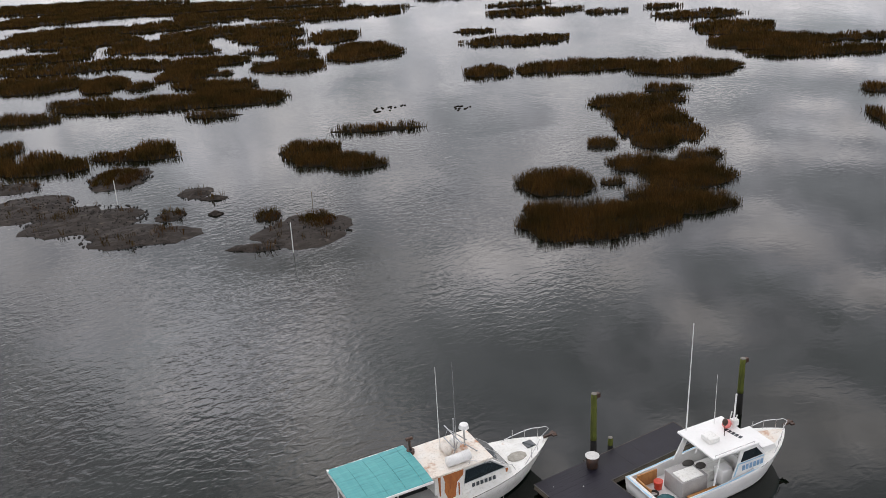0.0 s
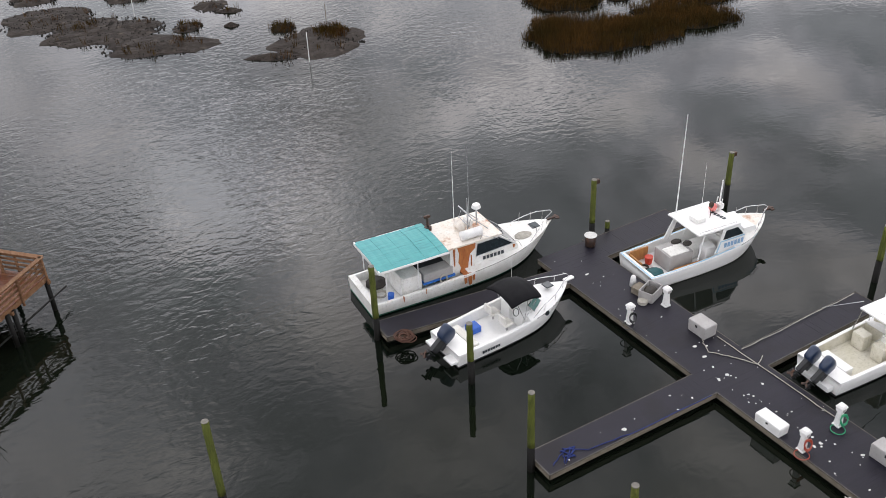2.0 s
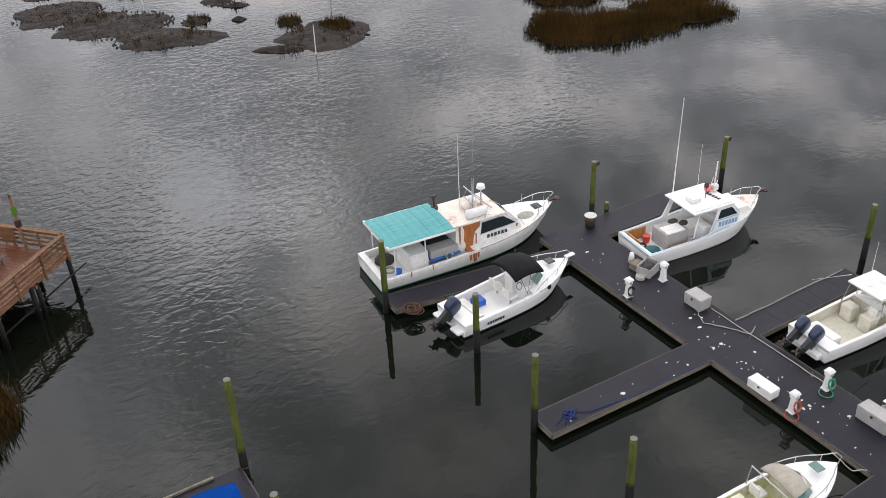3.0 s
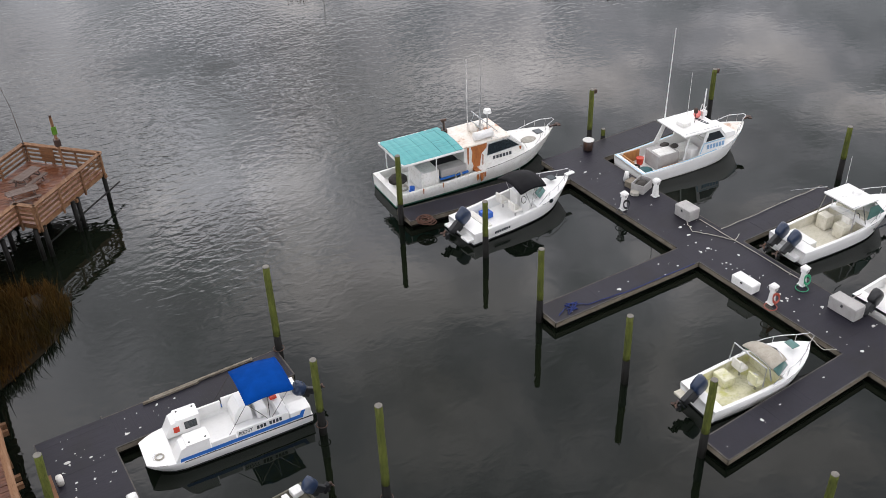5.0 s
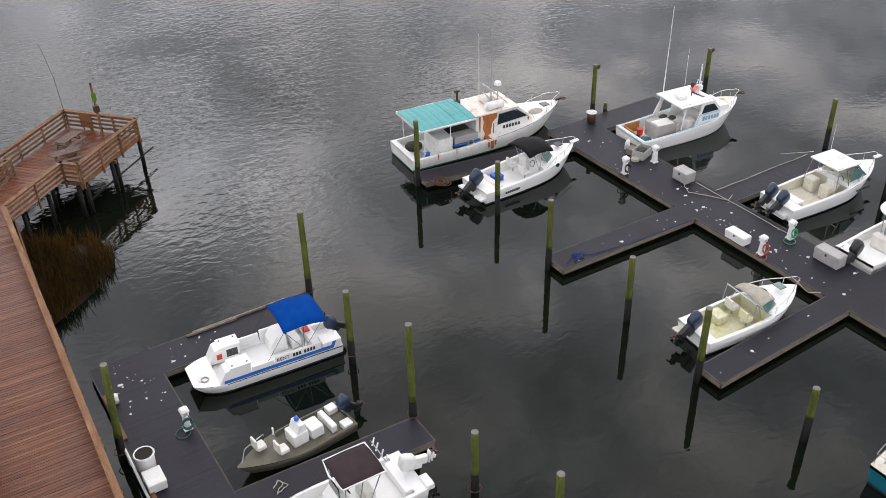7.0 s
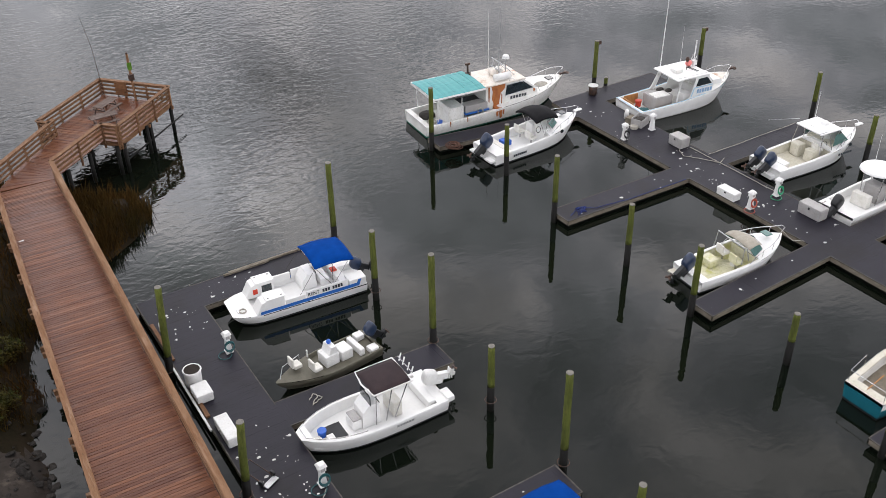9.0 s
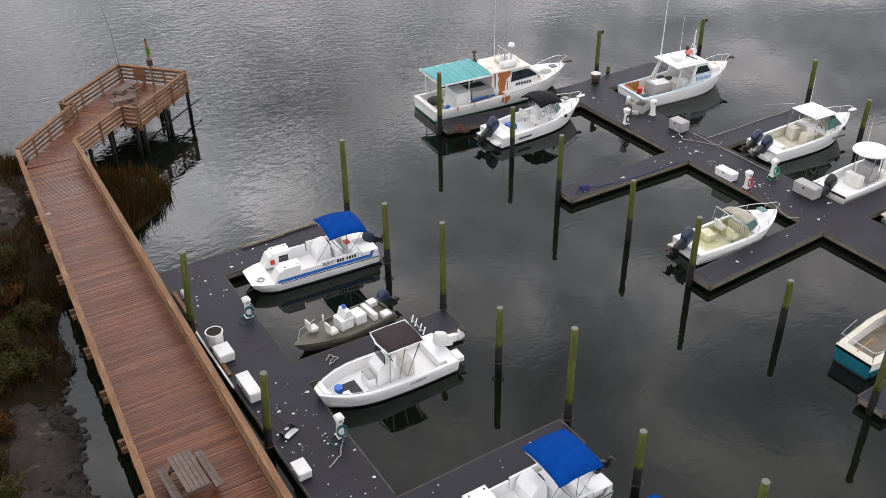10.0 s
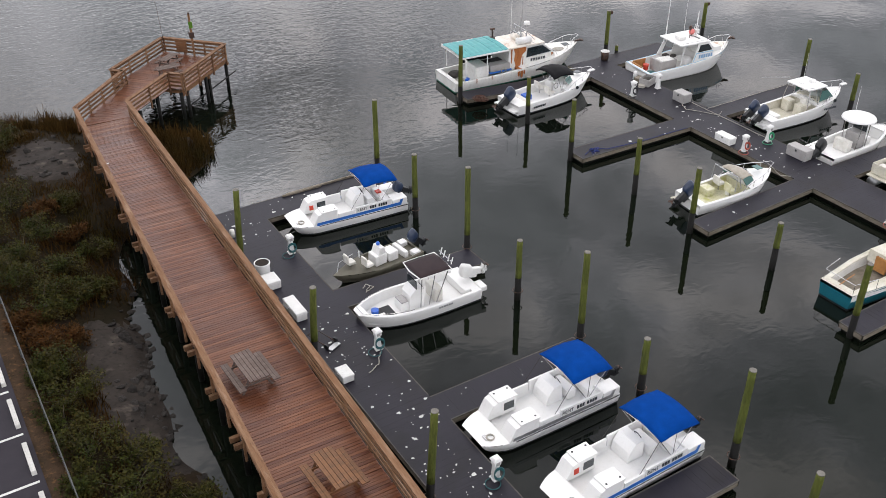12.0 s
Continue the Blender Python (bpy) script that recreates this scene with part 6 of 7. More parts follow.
picnic_table(-9.3, 8.75, 92, TABLEWOOD, "grey weathered picnic table on the boardwalk")
picnic_table(-8.95, 2.3, 92, NEWTABLE, "brown timber picnic table on the boardwalk")
x, y, _ = pl(8.0, 2.0)
picnic_table(x, y, PA - 4, TABLEWOOD, "grey picnic table on the lookout platform", 0.82)
x, y, _ = pl(6.4, 1.1)
picnic_table(x, y, PA - 40, TABLEWOOD, "grey picnic table on the lookout platform", 0.82)
x, y, _ = pl(UE - 0.25, 1.2)
sp = thing("sign_post", "timber post with lime green sign on the lookout platform", "sign post", x, y, WZ)
part("post", tube(B(), [(0, 0, 0), (0, 0, 3.0)], 0.075, 8), RAILWOOD, sp)
part("sign_board", box(B(), -0.13, 0.13, -0.12, -0.095, 2.05, 2.5), SIGN, sp, "lime green sign board", )
# simple block for the unidentified dark shape on the post; no lamp
part("lantern", box(B(), -0.16, 0.16, -0.16, 0.16, 1.35, 1.75, 0.04), DARKMETAL, sp)
part("cap", tube(B(), [(0, 0, 3.0), (0, 0, 3.12)], 0.06, 8), DARKMETAL, sp)
x, y, _ = pl(UE - 0.12, VHI - 0.6 * (VHI - 1.2))
nb = thing("notice_panel", "brown timber panel fixed inside the platform rail", "panel", x, y, WZ, PA + 90)
for i in range(4):
    part("panel_board", box(B(), -0.42, 0.42, -0.02, 0.02, 0.18 + 0.23 * i, 0.40 + 0.23 * i, 0.006), NEWTABLE, nb)
for sx in (-0.3, 0.3):
    part("batten", box(B(), sx - 0.03, sx + 0.03, -0.05, -0.02, 0.0, 1.09), NEWTABLE, nb)
x, y, _ = pl(UE - 0.05, VHI - 0.1)
fl = thing("fishing_rod", "thin tall fishing rod leaning on the rail", "fishing rod", x, y, WZ)
part("rod", tube(B(), [(0, 0, 0.6), (-0.1, 0, 3.2), (-0.4, 0.1, 5.2)], 0.018, 5, 0.008), DARKMETAL, fl)
lb = thing("litter", "small white paper scrap on the boardwalk", "litter", -9.1, 30.0, WZ + 0.012)
part("paper", box(B(), -0.12, 0.12, -0.03, 0.03, 0, 0.012), PLASTIC, lb)

# ---- marsh islands ----
AX = radians(-30.7)


def blades(verts, faces, x, y, z, h, n, spread, w):
    for _ in range(n):
        a, r = random.uniform(0, 6.283), spread * math.sqrt(random.random())
        bx, by = x + r * math.cos(a), y + r * math.sin(a)
        d = random.uniform(0, 6.283)
        hh = h * random.uniform(0.6, 1.0)
        lx, ly = random.gauss(0, 0.28) * hh, random.gauss(0, 0.28) * hh
        cx, cy = math.cos(d) * w, math.sin(d) * w
        k = len(verts)
        verts += [(bx - cx, by - cy, z - 0.05), (bx + cx, by + cy, z - 0.05), (bx + lx * 0.5 + cx * .7, by + ly * 0.5 + cy * .7, z + hh * 0.6), (bx + lx * 0.5 - cx * .7, by + ly * 0.5 - cy * .7, z + hh * 0.6), (bx + lx, by + ly, z + hh)]
        faces += [(k, k + 1, k + 2, k + 3), (k + 3, k + 2, k + 4)]


def inside(u, v, seed):
    a = math.atan2(v, u)
    edge = 1 + 0.28 * noise.noise(Vector((math.cos(a) * 1.6, math.sin(a) * 1.6, seed))) + 0.14 * noise.noise(Vector((math.cos(a) * 5, math.sin(a) * 5, seed)))
    return u * u + v * v < edge * edge


def island(x, y, rx, ry, h, mat=None, density=1.0):
    """One patch of marsh: a low peat base, ragged at the edge, covered by standing grass."""
    ca, sa = math.cos(AX), math.sin(AX)
    seed = x * 0.37 + y * 0.11
    verts, faces = [], []
    dist = math.hypot(x, y)
    area = math.pi * rx * ry
    per = (40 if dist < 95 else 14 if dist < 150 else 5) * density
    w = 0.016 if dist < 95 else 0.04 if dist < 150 else 0.085
    for _ in range(int(area * per)):
        u, v = random.uniform(-1.2, 1.2), random.uniform(-1.2, 1.2)
        if not inside(u, v, seed):
            continue
        px, py = x + u * rx * ca - v * ry * sa, y + u * rx * sa + v * ry * ca
        tall = h * (0.75 + 0.45 * noise.noise(Vector((px * 0.35, py * 0.35, 1)))) * (1.0 if u * u + v * v < 0.7 else 0.8)
        blades(verts, faces, px, py, 0.1, tall, 5, 0.28 if dist < 95 else 0.5, w)
    root = thing("marsh_island", "marsh island of brown cordgrass standing in shallow water", "marsh", x, y, group="marsh islands", kind="structure")
    if verts:
        g = raw("grass", [(a - x, b2 - y, c) for a, b2, c in verts], faces, GRASS if mat is None else mat)
        g.parent, g["kind"] = root, "stuff"
    bm = B()
    secs = []
    for k, z in ((1.02, -0.3), (0.98, 0.03), (0.7, 0.14), (0.3, 0.18)):
        row = []
        for j in range(22):
            a = 6.28319 * j / 22
            e = 1 + 0.28 * noise.noise(Vector((math.cos(a) * 1.6, math.sin(a) * 1.6, seed))) + 0.14 * noise.noise(Vector((math.cos(a) * 5, math.sin(a) * 5, seed)))
            u, v = math.cos(a) * e * k * rx, math.sin(a) * e * k * ry
            row.append((u * ca - v * sa, u * sa + v * ca, z))
        secs.append(row)
    part("peat_base", loft(bm, secs, True, False, True), PEAT, root, smooth=True)


# near
island(47.8, 55.0, 6.0, 3.9, 1.4)
island(55.3, 53.5, 3.3, 2.1, 1.2)
island(51.1, 64.1, 3.3, 3.4, 1.3)
island(61.5, 59.0, 3.6, 4.0, 1.2)
island(71.3, 74.0, 4.4, 7.5, 1.1)
island(55.0, 61.3, 1.2, 0.6, 0.8)
island(57.7, 52.4, 2.2, 1.4, 1.2)
island(76.4, 81.3, 5.5, 2.0, 1.1)
island(82.7, 83.2, 2.8, 1.2, 1)
island(62.0, 70.8, 1.6, 1.5, 0.8)
island(60.6, 64.6, 2.4, 1.5, 0.9)
island(38.4, 88.2, 2.9, 2.7, 1.3)
island(40.2, 80.9, 2.6, 1.7, 1.2)
island(48.1, 90.9, 5.2, 0.8, 1.2)
island(23.6, 98.8, 4.6, 1.3, 1.2)
island(26.3, 100.2, 2.2, 1.8, 1.2)
island(14.5, 101.7, 6.1, 2.4, 1.3)
island(15.9, 104.8, 1.9, 1.2, 1.3)
island(12.5, 109.5, 1.7, 4.2, 1.2)
island(17.6, 123.4, 4.2, 1.8, 1.2)
island(66.0, 67.9, 2.2, 2.0, 1.1)
island(61.1, 59.4, 2.6, 2.4, 1.1)
island(59.3, 63.1, 1.9, 1.2, 1.0)
island(73.1, 82.4, 2.6, 1.3, 1.0)
# mid
island(31.5, 119.4, 12.4, 1.8, 1.1)
island(42.2, 114.5, 4.7, 2.6, 1.2)
island(35.8, 109.9, 3.1, 1.0, 1.1)
island(41.4, 120.4, 3.8, 4.0, 1.2)
island(30.0, 137.4, 2.7, 4.8, 1.2)
island(41.2, 136.5, 3.8, 5.3, 1.1)
island(33.5, 133.2, 2.1, 1.9, 1)
island(21.6, 142.5, 5.2, 3.4, 1.1)
island(48.3, 142.2, 4.1, 2.5, 1)
island(54.5, 130.8, 5.6, 3.7, 1.1)
island(67.6, 132.1, 5.3, 6.8, 1.2)
island(70.1, 148.1, 3.9, 5.3, 1.1)
island(62.3, 158.7, 6.7, 5.7, 1.1)
island(57.7, 168.5, 6.4, 5.2, 1)
island(33.9, 171.5, 2.7, 5.9, 1)
island(44.9, 163.0, 9.1, 5.6, 1)
island(28.5, 154.2, 12.2, 3.6, 1)
island(43.7, 144.2, 8.1, 3.4, 1)
island(72.5, 106.1, 3.1, 3.3, 1.1)
island(89.1, 122.1, 8.3, 3.6, 1)
island(88.8, 134.5, 3.4, 1.5, 0.8)
island(82.5, 100.9, 7.1, 3.7, 1.1)
island(92.7, 89.9, 7.1, 4.0, 1.2)
island(89.2, 97.2, 3.1, 2.5, 1)
island(112.6, 84.6, 10.5, 2.5, 1.1)
island(114.0, 93.9, 8.8, 5.5, 1.1)
island(118.8, 105.5, 6.6, 6.8, 1)
island(124.2, 118.5, 7.7, 3.4, 1)
island(126.6, 129.6, 3.2, 1.3, 1)
island(124.3, 87.5, 5.4, 2.3, 1)
island(99.6, 66.9, 1.9, 2.0, 1.1)
island(88.9, 58.4, 0.9, 4.2, 1.1)
island(108.0, 142.8, 9.4, 3.4, 1)
island(116.7, 132.8, 3.8, 1.3, 1)
island(111.8, 152.3, 6.7, 1.7, 1)
# far
island(86.0, 168.4, 7.9, 3.9, 1)
island(77.1, 175.0, 11.4, 2.5, 1)
island(47.5, 182.8, 6.8, 2.2, 1)
island(39.7, 189.2, 6.9, 3.0, 1)
island(32.6, 212.2, 11.5, 3.9, 1)
island(27.3, 186.3, 6.7, 4.1, 1)
island(25.7, 166.3, 8.0, 3.0, 1)
island(48.8, 209.1, 20.5, 3.2, 1)
island(71.9, 198.1, 21.3, 4.1, 1)
island(41.2, 234.8, 19.9, 4.1, 1)
island(108.2, 171.1, 7.2, 1.5, 1)
island(56.8, 185.2, 10.4, 1.7, 1)

# the wide far field
island(31, 165, 3.6, 3.2, 1.0)
island(60, 191, 3.5, 3.8, 1.0)
island(38, 193, 9.1, 2.0, 1.0)
island(56, 144, 4.3, 1.3, 1.0)
island(40, 128, 3.4, 2.3, 1.0)
island(63, 189, 7.8, 2.7, 1.0)
island(46, 215, 9.4, 2.9, 1.0)
island(43, 125, 3.9, 2.6, 1.0)
island(32, 214, 5.1, 4.8, 1.0)
island(37, 150, 3.1, 2.4, 1.0)
island(41, 175, 4.7, 3.8, 1.0)
island(24, 145, 5.2, 3.1, 1.0)
island(41, 139, 2.6, 3.0, 1.0)
island(51, 171, 3.4, 2.8, 1.0)
island(76, 169, 7.5, 1.7, 1.0)
island(32, 192, 6.0, 6.0, 1.0)
island(22, 168, 2.4, 3.6, 1.0)
island(30, 138, 3.5, 3.2, 1.0)
island(45, 208, 7.4, 1.2, 1.0)
island(32, 178, 4.9, 1.9, 1.0)
island(19, 149, 3.1, 3.4, 1.0)
island(61, 149, 3.8, 2.9, 1.0)
island(46, 144, 3.9, 2.7, 1.0)
island(59, 138, 3.4, 3.1, 1.0)
island(36, 187, 6.7, 4.0, 1.0)
island(59, 202, 6.2, 3.1, 1.0)
island(21, 168, 4.7, 1.2, 1.0)
island(48, 154, 4.6, 2.1, 1.0)
island(45, 133, 1.9, 1.2, 1.0)
island(40, 122, 2.4, 1.3, 1.0)
island(51, 167, 3.7, 2.5, 1.0)
island(35, 155, 3.2, 2.1, 1.0)
island(69, 187, 6.7, 3.4, 1.0)
island(41, 191, 8.0, 1.2, 1.0)
island(31, 176, 5.2, 1.6, 1.0)
island(39, 179, 5.9, 3.3, 1.0)
island(67, 168, 4.9, 2.3, 1.0)
island(59, 144, 2.8, 1.2, 1.0)
island(52, 183, 7.7, 3.2, 1.0)
island(34, 192, 8.0, 2.5, 1.0)
island(59, 155, 2.7, 2.2, 1.0)
island(80, 190, 12.0, 1.2, 1.0)
island(58, 214, 19.0, 1.2, 1.0)
island(30, 237, 20.0, 2.8, 1.0)
island(56, 204, 18.2, 1.2, 1.0)
island(74, 184, 14.5, 1.2, 1.0)
island(51, 227, 12.3, 1.5, 1.0)
island(69, 206, 17.4, 1.5, 1.0)
island(83, 176, 16.7, 1.6, 1.0)
island(84, 178, 8.3, 1.3, 1.0)
island(43, 237, 17.6, 1.5, 1.0)
island(55, 205, 15.1, 1.2, 1.0)
island(46, 219, 14.4, 1.9, 1.0)
island(55, 224, 15.5, 2.3, 1.0)
island(41, 226, 19.7, 2.1, 1.0)
island(36, 120, 11.3, 2.6, 1.1)
island(25, 128, 4.7, 1.3, 1.1)
island(45, 115, 2.7, 1.3, 1.1)
island(51, 55, 2.7, 1.5, 1.2)
island(56, 56, 3.4, 1.8, 1.2)
island(46, 60, 1.4, 1.2, 1.1)
island(66, 62, 2.2, 1.4, 1.1)
island(39, 84, 3.9, 1.8, 1.2)


def mudbank(x, y, rx, ry, tufts):
    ca, sa = math.cos(AX), math.sin(AX)
    seed = x * 0.5
    root = thing("mud_bank", "low grey mud bank with shells and sparse grass", "mud bank", x, y, group="mud banks", kind="structure")
    secs = []
    for k in (1.05, 1.0, 0.93, 0.84, 0.72, 0.58, 0.42, 0.24, 0.08):
        row = []
        for j in range(36):
            a = 6.28319 * j / 36
            e = 1 + 0.32 * noise.noise(Vector((math.cos(a) * 1.6, math.sin(a) * 1.6, seed))) + 0.2 * noise.noise(Vector((math.cos(a) * 5, math.sin(a) * 5, seed)))
            u, v = math.cos(a) * e * k * rx, math.sin(a) * e * k * ry
            z = (-0.25 if k > 1.02 else 0.02) if k > 0.95 else 0.04 + 0.3 * (1 - k) + 0.10 * noise.noise(Vector((u * 1.3, v * 1.3, seed)))
            row.append((u * ca - v * sa, u * sa + v * ca, z))
        secs.append(row)
    part("mud", loft(B(), secs, True, False, True), MUD, root, smooth=False)
    verts, faces = [], []
    for _ in range(tufts):
        u, v = random.uniform(-.9, .9), random.uniform(-.9, .9)
        if u * u + v * v < 0.8 and noise.noise(Vector((u * 3, v * 3, seed))) > 0.02:
            blades(verts, faces, u * rx * ca - v * ry * sa, u * rx * sa + v * ry * ca, 0.12, 0.7, 7, 0.25, 0.02)
    if verts:
        g = raw("grass", verts, faces, GRASSG)
        g.parent, g["kind"] = root, "stuff"
    # shell and clod scatter
    verts, faces = [], []
    for _ in range(int(rx * ry * 22)):
        a, r = random.uniform(0, 6.283), math.sqrt(random.random()) * 1.06
        px, py = math.cos(a) * r * rx, math.sin(a) * r * ry
        px, py = px * ca - py * sa, px * sa + py * ca
        s = random.uniform(0.04, 0.13)
        k = len(verts)
        z = 0.05 + 0.28 * max(0, 1 - r)
        verts += [(px - s, py, z - .05), (px, py - s, z - .05), (px + s, py, z - .05), (px, py + s, z - .05), (px, py, z + s * 0.8)]
        faces += [(k, k + 1, k + 4), (k + 1, k + 2, k + 4), (k + 2, k + 3, k + 4), (k + 3, k, k + 4)]
    g = raw("clods", verts, faces, STONE)
    g.parent, g["kind"] = root, "stuff"


mudbank(11.7, 88.8, 4.1, 3.6, 40)
mudbank(15.1, 82.4, 5.1, 3.9, 60)
mudbank(17.6, 75.7, 4.3, 2.6, 60)
mudbank(21.2, 78.5, 1.2, 1.2, 40)
mudbank(29.1, 68.2, 3.5, 3.3, 20)
mudbank(24.6, 67.1, 2.2, 0.8, 10)
mudbank(25.1, 83.1, 1.5, 1.7, 30)
mudbank(25.9, 80.6, 1.3, 0.5, 5)
mudbank(24.6, 76.6, 0.6, 0.4, 5)
mudbank(20.5, 92.4, 3.0, 3.4, 260)
mudbank(11.9, 96.0, 2.3, 1.7, 60)
island(30.6, 69.3, 1.4, 1.8, 1.0, GRASSG)
island(27.9, 73.2, 1.1, 1.2, 0.9, GRASSG)
island(20.5, 92.4, 2.2, 2.4, 0.9, GRASSG)
island(21.8, 79.0, 1.2, 0.7, 0.6, GRASSG, 0.5)
island(14.0, 84.0, 1.2, 1.0, 0.6, GRASSG, 0.5)


# ---- the bank ----
for label, runs, mat, seed, h, n, w in (
        ("brown reeds and grass under the lookout platform", [(-8.5, -2.0, 27, 38.5, 620), (-14.5, -8.5, 38.0, 43.0, 420), (-6.4, -2.0, 27, 39, 420)], GRASS, 3, 1.0, 14, 0.02),
        ("low green and brown weeds on the bank", [(-17, -9.6, 19, 38, 1500), (-16.6, -13.4, -6, 19, 900)], GRASSG, 5, 0.55, 10, 0.018)):
    rnd = random.Random(seed)
    verts, faces = [], []
    for x0, x1, y0, y1, k in runs:
        for _ in range(k):
            x, y = rnd.uniform(x0, x1), rnd.uniform(y0, y1)
            z = bank_z(x, y)
            if z > -0.02 and noise.noise(Vector((x * 0.6, y * 0.6, seed))) > -0.22 and not (-14.3 < x < -11.0 and 7.5 < y < 18.0) and not (-13.5 < x < -10 and 31 < y < 37.0):
                blades(verts, faces, x, y, z, min(h * rnd.choice((0.35, 0.5, 0.7, 0.9, 1.25)), WZ - 0.5 - z), n, 0.4, w)
    tagged(raw("bank_grass", verts, faces, mat), label, "grass", kind="stuff")


def shrub(x, y, r, h, mat, label):
    """Stems from the ground and some hundreds of small leaves in clumps, with gaps."""
    z0 = bank_z(x, y)
    s = thing("shrub", label, "shrub", x, y, z0 - 0.05, group="shrubs")
    tips = []
    for i in range(9):
        a = random.uniform(0, 6.283)
        q = r * random.uniform(0.3, 0.9)
        tip = (math.cos(a) * q, math.sin(a) * q, h * random.uniform(0.45, 0.95))
        part("stem", tube(B(), [(0, 0, 0), (tip[0] * 0.4, tip[1] * 0.4, tip[2] * 0.6), tip], 0.025, 4, 0.008), TWIG, s)
        tips.append(tip)
        for _ in range(3):
            b2 = random.uniform(0, 6.283)
            tips.append((tip[0] + math.cos(b2) * r * .35, tip[1] + math.sin(b2) * r * .35, tip[2] * random.uniform(0.5, 1.05)))
    verts, faces = [], []
    for t in tips:
        for _ in range(46):
            p = Vector((t[0] + random.gauss(0, r * 0.13), t[1] + random.gauss(0, r * 0.13), max(0.05, t[2] + random.gauss(0, h * 0.12))))
            d = Vector((random.gauss(0, 1), random.gauss(0, 1), random.gauss(0.3, .6))).normalized()
            e = d.cross(Vector((0.3, 0.2, 1))).normalized() * random.uniform(0.025, 0.045)
            l = d * random.uniform(0.09, 0.16)
            k = len(verts)
            verts += [p, p + l * 0.5 + e, p + l, p + l * 0.5 - e]
            faces.append((k, k + 1, k + 2, k + 3))
    lv = raw("leaves", verts, faces, mat)
    lv.parent, lv["kind"] = s, "stuff"


for x, y, r, h, dry in ((-15.4, 9.2, 1.1, 1.3, 0), (-14.2, 8.4, 1.0, 1.1, 0), (-14.6, 6.6, 1.2, 1.4, 0), (-15.4, 12.4, 1.1, 1.2, 0), (-15.0, 14.6, 1.0, 1.2, 0),
                        (-15.3, 16.8, 1.0, 1.0, 1), (-15.0, 18.8, 1.2, 1.4, 0), (-14.2, 20.4, 1.1, 1.3, 0), (-15.5, 21.6, 1.2, 1.4, 0), (-13.4, 22.2, 1.0, 1.1, 0), (-14.8, 24.0, 1.1, 1.2, 0),
                        (-12.4, 20.2, 0.9, 0.9, 0), (-13.2, 25.8, 1.1, 1.1, 0), (-15.8, 26.4, 1.2, 1.3, 0), (-12.0, 28.0, 0.9, 0.9, 0), (-14.4, 29.2, 1.2, 1.2, 0), (-14.0, 36.8, 1.1, 1.0, 0),
                        (-13.0, 39.0, 1.2, 1.1, 0), (-15.4, 33.0, 1.2, 1.2, 0), (-13.0, 5.0, 1.0, 1.0, 0), (-14.6, 3.8, 1.2, 1.3, 0), (-11.6, 23.6, 0.8, 0.8, 0), (-15.7, 18.0, 0.8, 0.9, 1),
                        (-13.7, 18.9, 0.9, 1.0, 0), (-16.0, 23.4, 0.9, 1.1, 0), (-15.9, 10.9, 0.8, 1.0, 0), (-14.3, 16.6, 0.7, 0.8, 1), (-13.2, 27.6, 0.8, 0.8, 1), (-15.6, 30.8, 0.9, 0.9, 1), (-12.2, 25.0, 0.7, 0.7, 1), (-16.0, 14.0, 0.7, 0.9, 0), (-16.1, 7.6, 0.8, 1.0, 0)):
    shrub(x, y, r, h, LEAFDRY if dry else LEAF, "dry rust-brown shrub on the bank" if dry else "green leafy shrub on the bank")

# open mud with a scatter of stones by the creek
def mud_flat(cx, cy, rx, ry, label):
    bm = B()
    rows = []
    for j in range(37):
        row = []
        for i in range(25):
            u, v = (i / 12 - 1) * 1.15, (j / 18 - 1) * 1.15
            x, y = cx + u * rx, cy + v * ry
            e = 1 + 0.35 * noise.noise(Vector((x * 0.7, y * 0.7, 9)))
            row.append((x, y, bank_z(x, y) + 0.07 - 0.10 * (u * u + v * v) / e))
        rows.append(row)
    loft(bm, rows)
    tagged(mesh_object("mud_flat", bm, MUD, True), label, "mud", kind="structure")


mud_flat(-12.75, 12.4, 2.0, 6.6, "bare grey mud flat beside the creek")
mud_flat(-11.6, 34.0, 2.1, 3.7, "bare grey mud flat by the boardwalk bend")
rock_me = []
for i in range(5):
    bm = B()
    bmesh.ops.create_icosphere(bm, subdivisions=1, radius=1)
    for v in bm.verts:
        v.co *= 1 + 0.35 * noise.noise(v.co * 1.3 + Vector((i * 7, 0, 0)))
        v.co.z *= 0.55
    me = bpy.data.meshes.new("stone")
    bm.to_mesh(me)
    bm.free()
    me.materials.append(STONE)
    rock_me.append(me)
rnd = random.Random(11)
for i in range(290):
    if i < 240:
        y = rnd.gauss(13.5, 3.0)
        x = shore_x(y) - abs(rnd.gauss(0.3, 0.95)) + 0.1
    else:
        x, y = rnd.uniform(-13.4, -10.4), rnd.uniform(31, 37.5)
    st = new("stone", rock_me[i % 5])
    k = rnd.choice((0.06, 0.08, 0.11, 0.14, 0.18, 0.23))
    st.matrix_basis = pose(x, y, bank_z(x, y) + k * 0.1 + 0.03, rnd.uniform(-20, 20), rnd.uniform(-20, 20), rnd.uniform(0, 360)) @ Matrix.Diagonal((k * rnd.uniform(.8, 1.5), k, k, 1))
    tagged(st, "dark shore stone half sunk in mud", "stone", "shore stones")

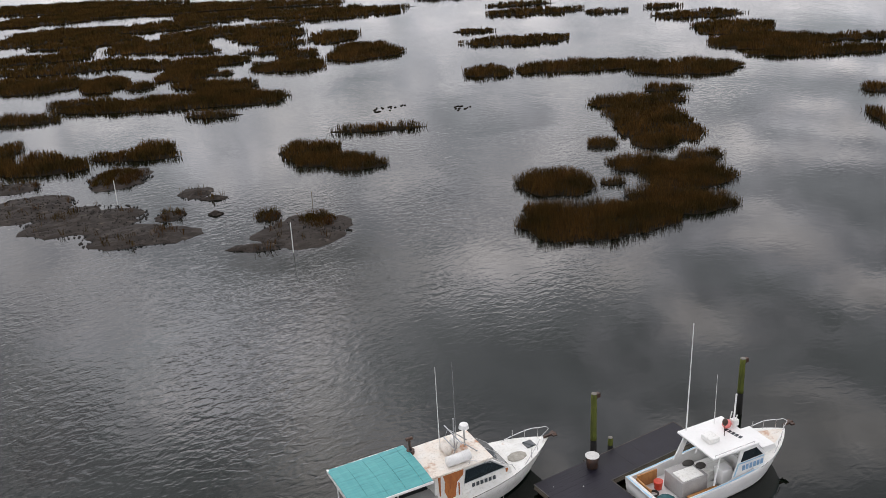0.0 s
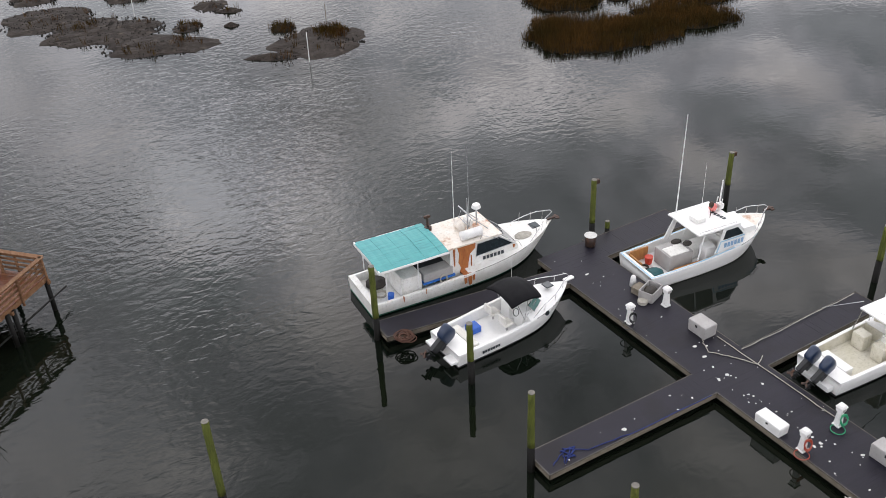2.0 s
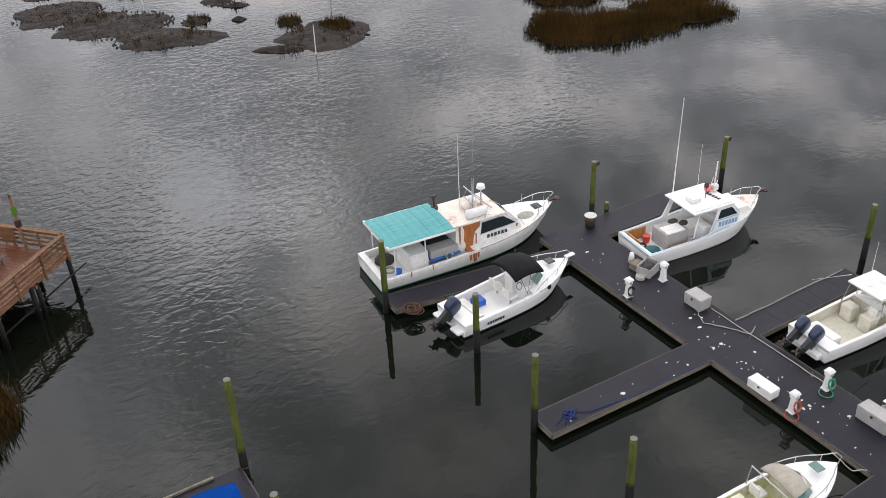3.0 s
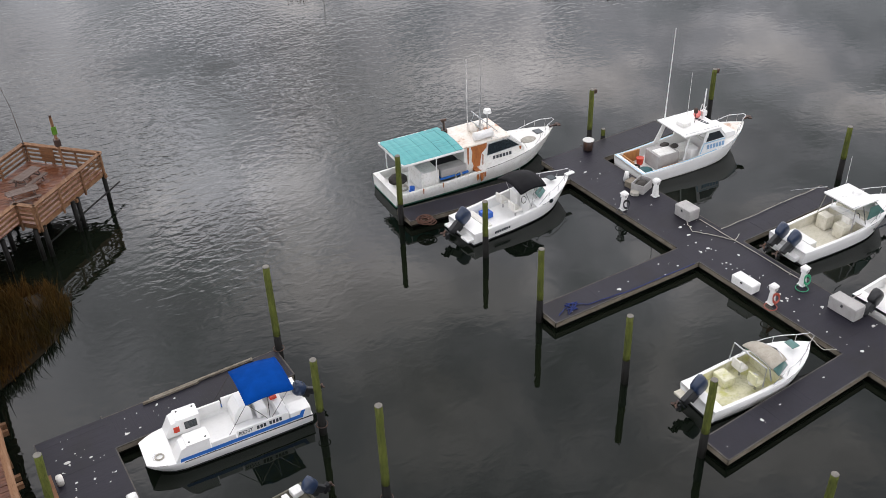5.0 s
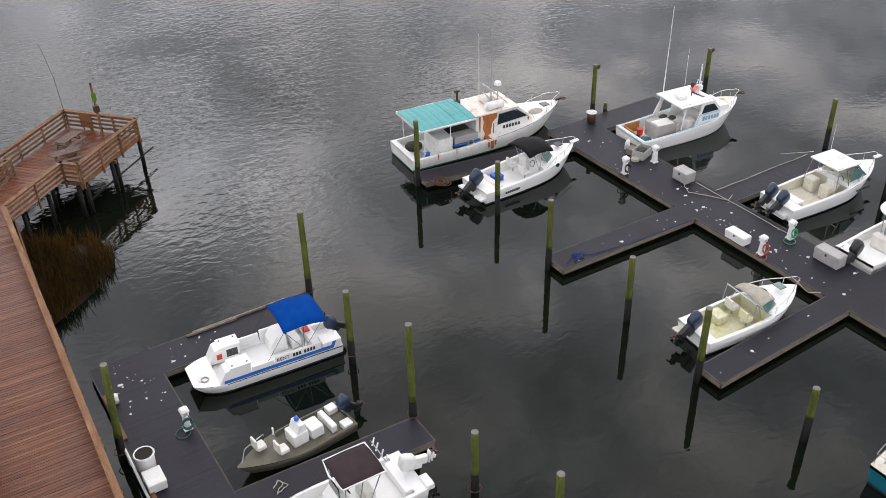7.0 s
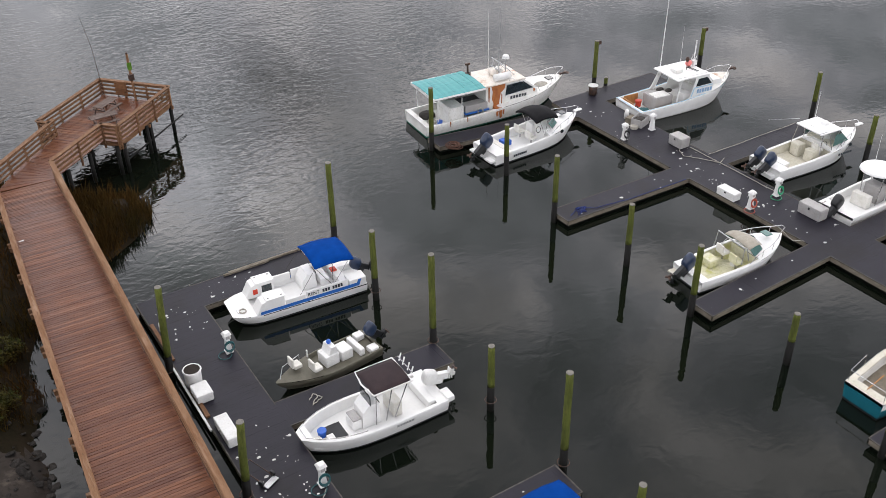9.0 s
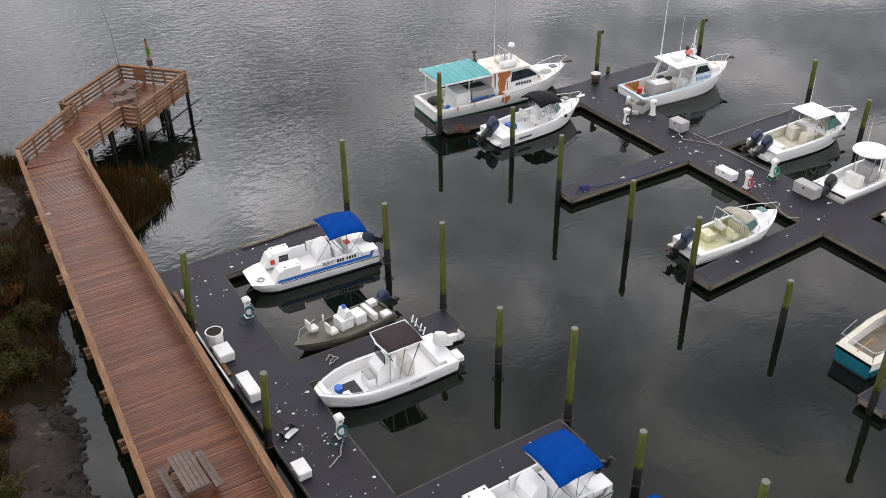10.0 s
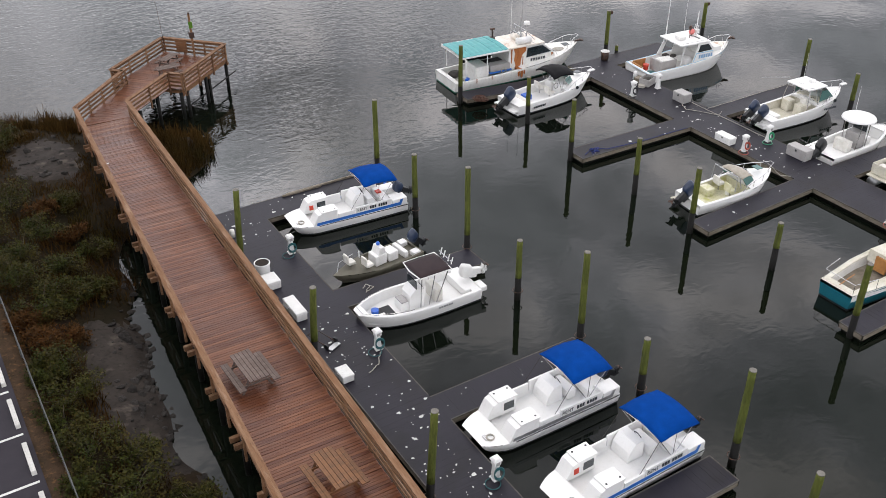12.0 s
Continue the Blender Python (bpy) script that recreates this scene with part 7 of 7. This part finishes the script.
# ---- fence and car park ----
FX = -16.42
fence = thing("chain_link_fence", "grey chain-link fence along the car park", "fence", kind="structure")
for i in range(14):
    y = 0.5 + 2.2 * i
    part("post", tube(B(), [(FX, y, bank_z(FX, y) - 0.2), (FX, y, 2.45)], 0.035, 6), GALV, fence)
part("top_rail", tube(B(), [(FX, 0, 2.42), (FX, 29.5, 2.42)], 0.022, 5), GALV, fence)
verts, faces = [], []
for i in range(330):
    for sg in (-1, 1):
        y = i * 0.09
        a, b2 = (FX, y, 1.2), (FX, y + sg * 1.2, 2.42)
        k = len(verts)
        verts += [(a[0], a[1] - .004, a[2]), (a[0], a[1] + .004, a[2]), (b2[0], b2[1] + .004, b2[2]), (b2[0], b2[1] - .004, b2[2])]
        faces.append((k, k + 1, k + 2, k + 3))
mesh_ = raw("wire_mesh", verts, faces, GALV)
mesh_.parent, mesh_["kind"] = fence, "stuff"
part_lot = box(B(), -60, -17.12, -30, 25.5, 0.8, 1.42)
tagged(mesh_object("car_park", part_lot, ASPHALT), "dark asphalt car park with white bay lines", "car park", kind="structure")
bm = B()
loft(bm, [[(x, y, z + 0.035 * noise.noise(Vector((x * 3, y * 1.5, 2)))) for x, z in ((-17.14, 1.0), (-17.12, 1.43), (-16.9, 1.40), (-16.65, 1.38), (-16.4, 1.30), (-16.15, 1.10), (-15.9, 0.6))] for y in [-8 + 0.4 * k for k in range(84)]])
tagged(mesh_object("verge", bm, LITTER, True), "brown leaf-littered verge between car park and fence", "verge", kind="structure")
for i in range(7):
    y = 20.2 - i * 2.75
    ws = thing("wheel_stop", "white concrete wheel stop in a parking bay", "wheel stop", -17.38, y + 0.4, 1.42, 90, "wheel stops")
    part("body", box(B(), -0.9, 0.9, -0.09, 0.09, 0, 0.14, 0.015, 0.93), CONCRETE, ws)
    ln = mesh_object("bay_line", box(B(), -23, -17.3, y + 1.82, y + 1.93, 1.42, 1.425), PAINTLINE)
    tagged(ln, "worn white painted bay line", "road marking", kind="structure")

# ---- markers in the channel ----
for x, y, h, label in ((18.4, 84.5, 2.3, "thin white marker stake standing in mud"), (26.4, 64.5, 2.4, "thin white marker stake standing in mud"), (31.2, 71.4, 1.9, "thin dark marker stake"), (63.6, 56.7, 2.0, "thin dark marker stake")):
    st = thing("marker_stake", label, "stake", x, y, 0)
    part("stake", tube(B(), [(0, 0, -0.6), (0.03, 0, h)], 0.03, 6), PLASTIC if "white" in label else DOCKFRAME, st)
rnd = random.Random(8)
for i in range(26):
    x, y = (53.4, 98.4) if i < 17 else (60.0, 92.8)
    x, y = x + rnd.uniform(-2.2, 2.2) * (1 if i < 17 else .6), y + rnd.uniform(-1.2, 1.2)
    st = thing("oyster_clump", "dark oyster clump breaking the water", "oyster clump", x, y, 0, group="oyster clumps")
    part("shells", sphere(B(), (0, 0, 0.02), rnd.uniform(0.1, 0.3), rnd.uniform(0.08, 0.15), 0.1, 6, 4), PEAT, st)

# ---- planks of the boardwalk and platform ----
n = 266
for i in range(n):
    y = -3.0 + plank_w * i
    lay_plank((edge_l(y) + edge_r(y)) / 2, y, TILT_W, boardwalk, edge_r(y) - edge_l(y) - 0.02)
verts, faces = [], []
for i in range(62):
    y = -3.0 - plank_w * (i + 1)
    k = len(verts)
    for z in (WZ - 0.04, WZ):
        verts += [(edge_l(y), y - 0.068, z), (edge_r(y), y - 0.068, z), (edge_r(y), y + 0.068, z), (edge_l(y), y + 0.068, z)]
    faces += [(k + 4, k + 5, k + 6, k + 7), (k, k + 1, k + 5, k + 4), (k + 1, k + 2, k + 6, k + 5), (k + 2, k + 3, k + 7, k + 6), (k + 3, k, k + 4, k + 7)]
rest = raw("planks", verts, faces, PLANK)
rest.parent, rest["kind"] = boardwalk, "stuff"
for i in range(20):
    # fan of boards round the bend
    s = i / 19
    a = Vector((edge_r(35.6) - 0.02 + s * 0.25, 35.55 + s * 0.35, 0))
    b2 = Vector((edge_l(35.75), 35.75, 0)).lerp(Vector(pl(0.9, VW - 0.05)), s)
    c = (a + b2) / 2
    lay_plank(c.x, c.y, math.degrees(math.atan2(a.y - b2.y, a.x - b2.x)), platform, (a - b2).length).location.z -= 0.004 * (i % 3)
for i in range(72):
    u = 0.55 + plank_w * i
    lo, hi = (VLO, VHI) if u > UW else (0.0, VW if u < UW - 0.6 else VHI)
    x, y, _ = pl(u, (lo + hi) / 2)
    if u < UE:
        lay_plank(x, y, PA + 90, platform, hi - lo)
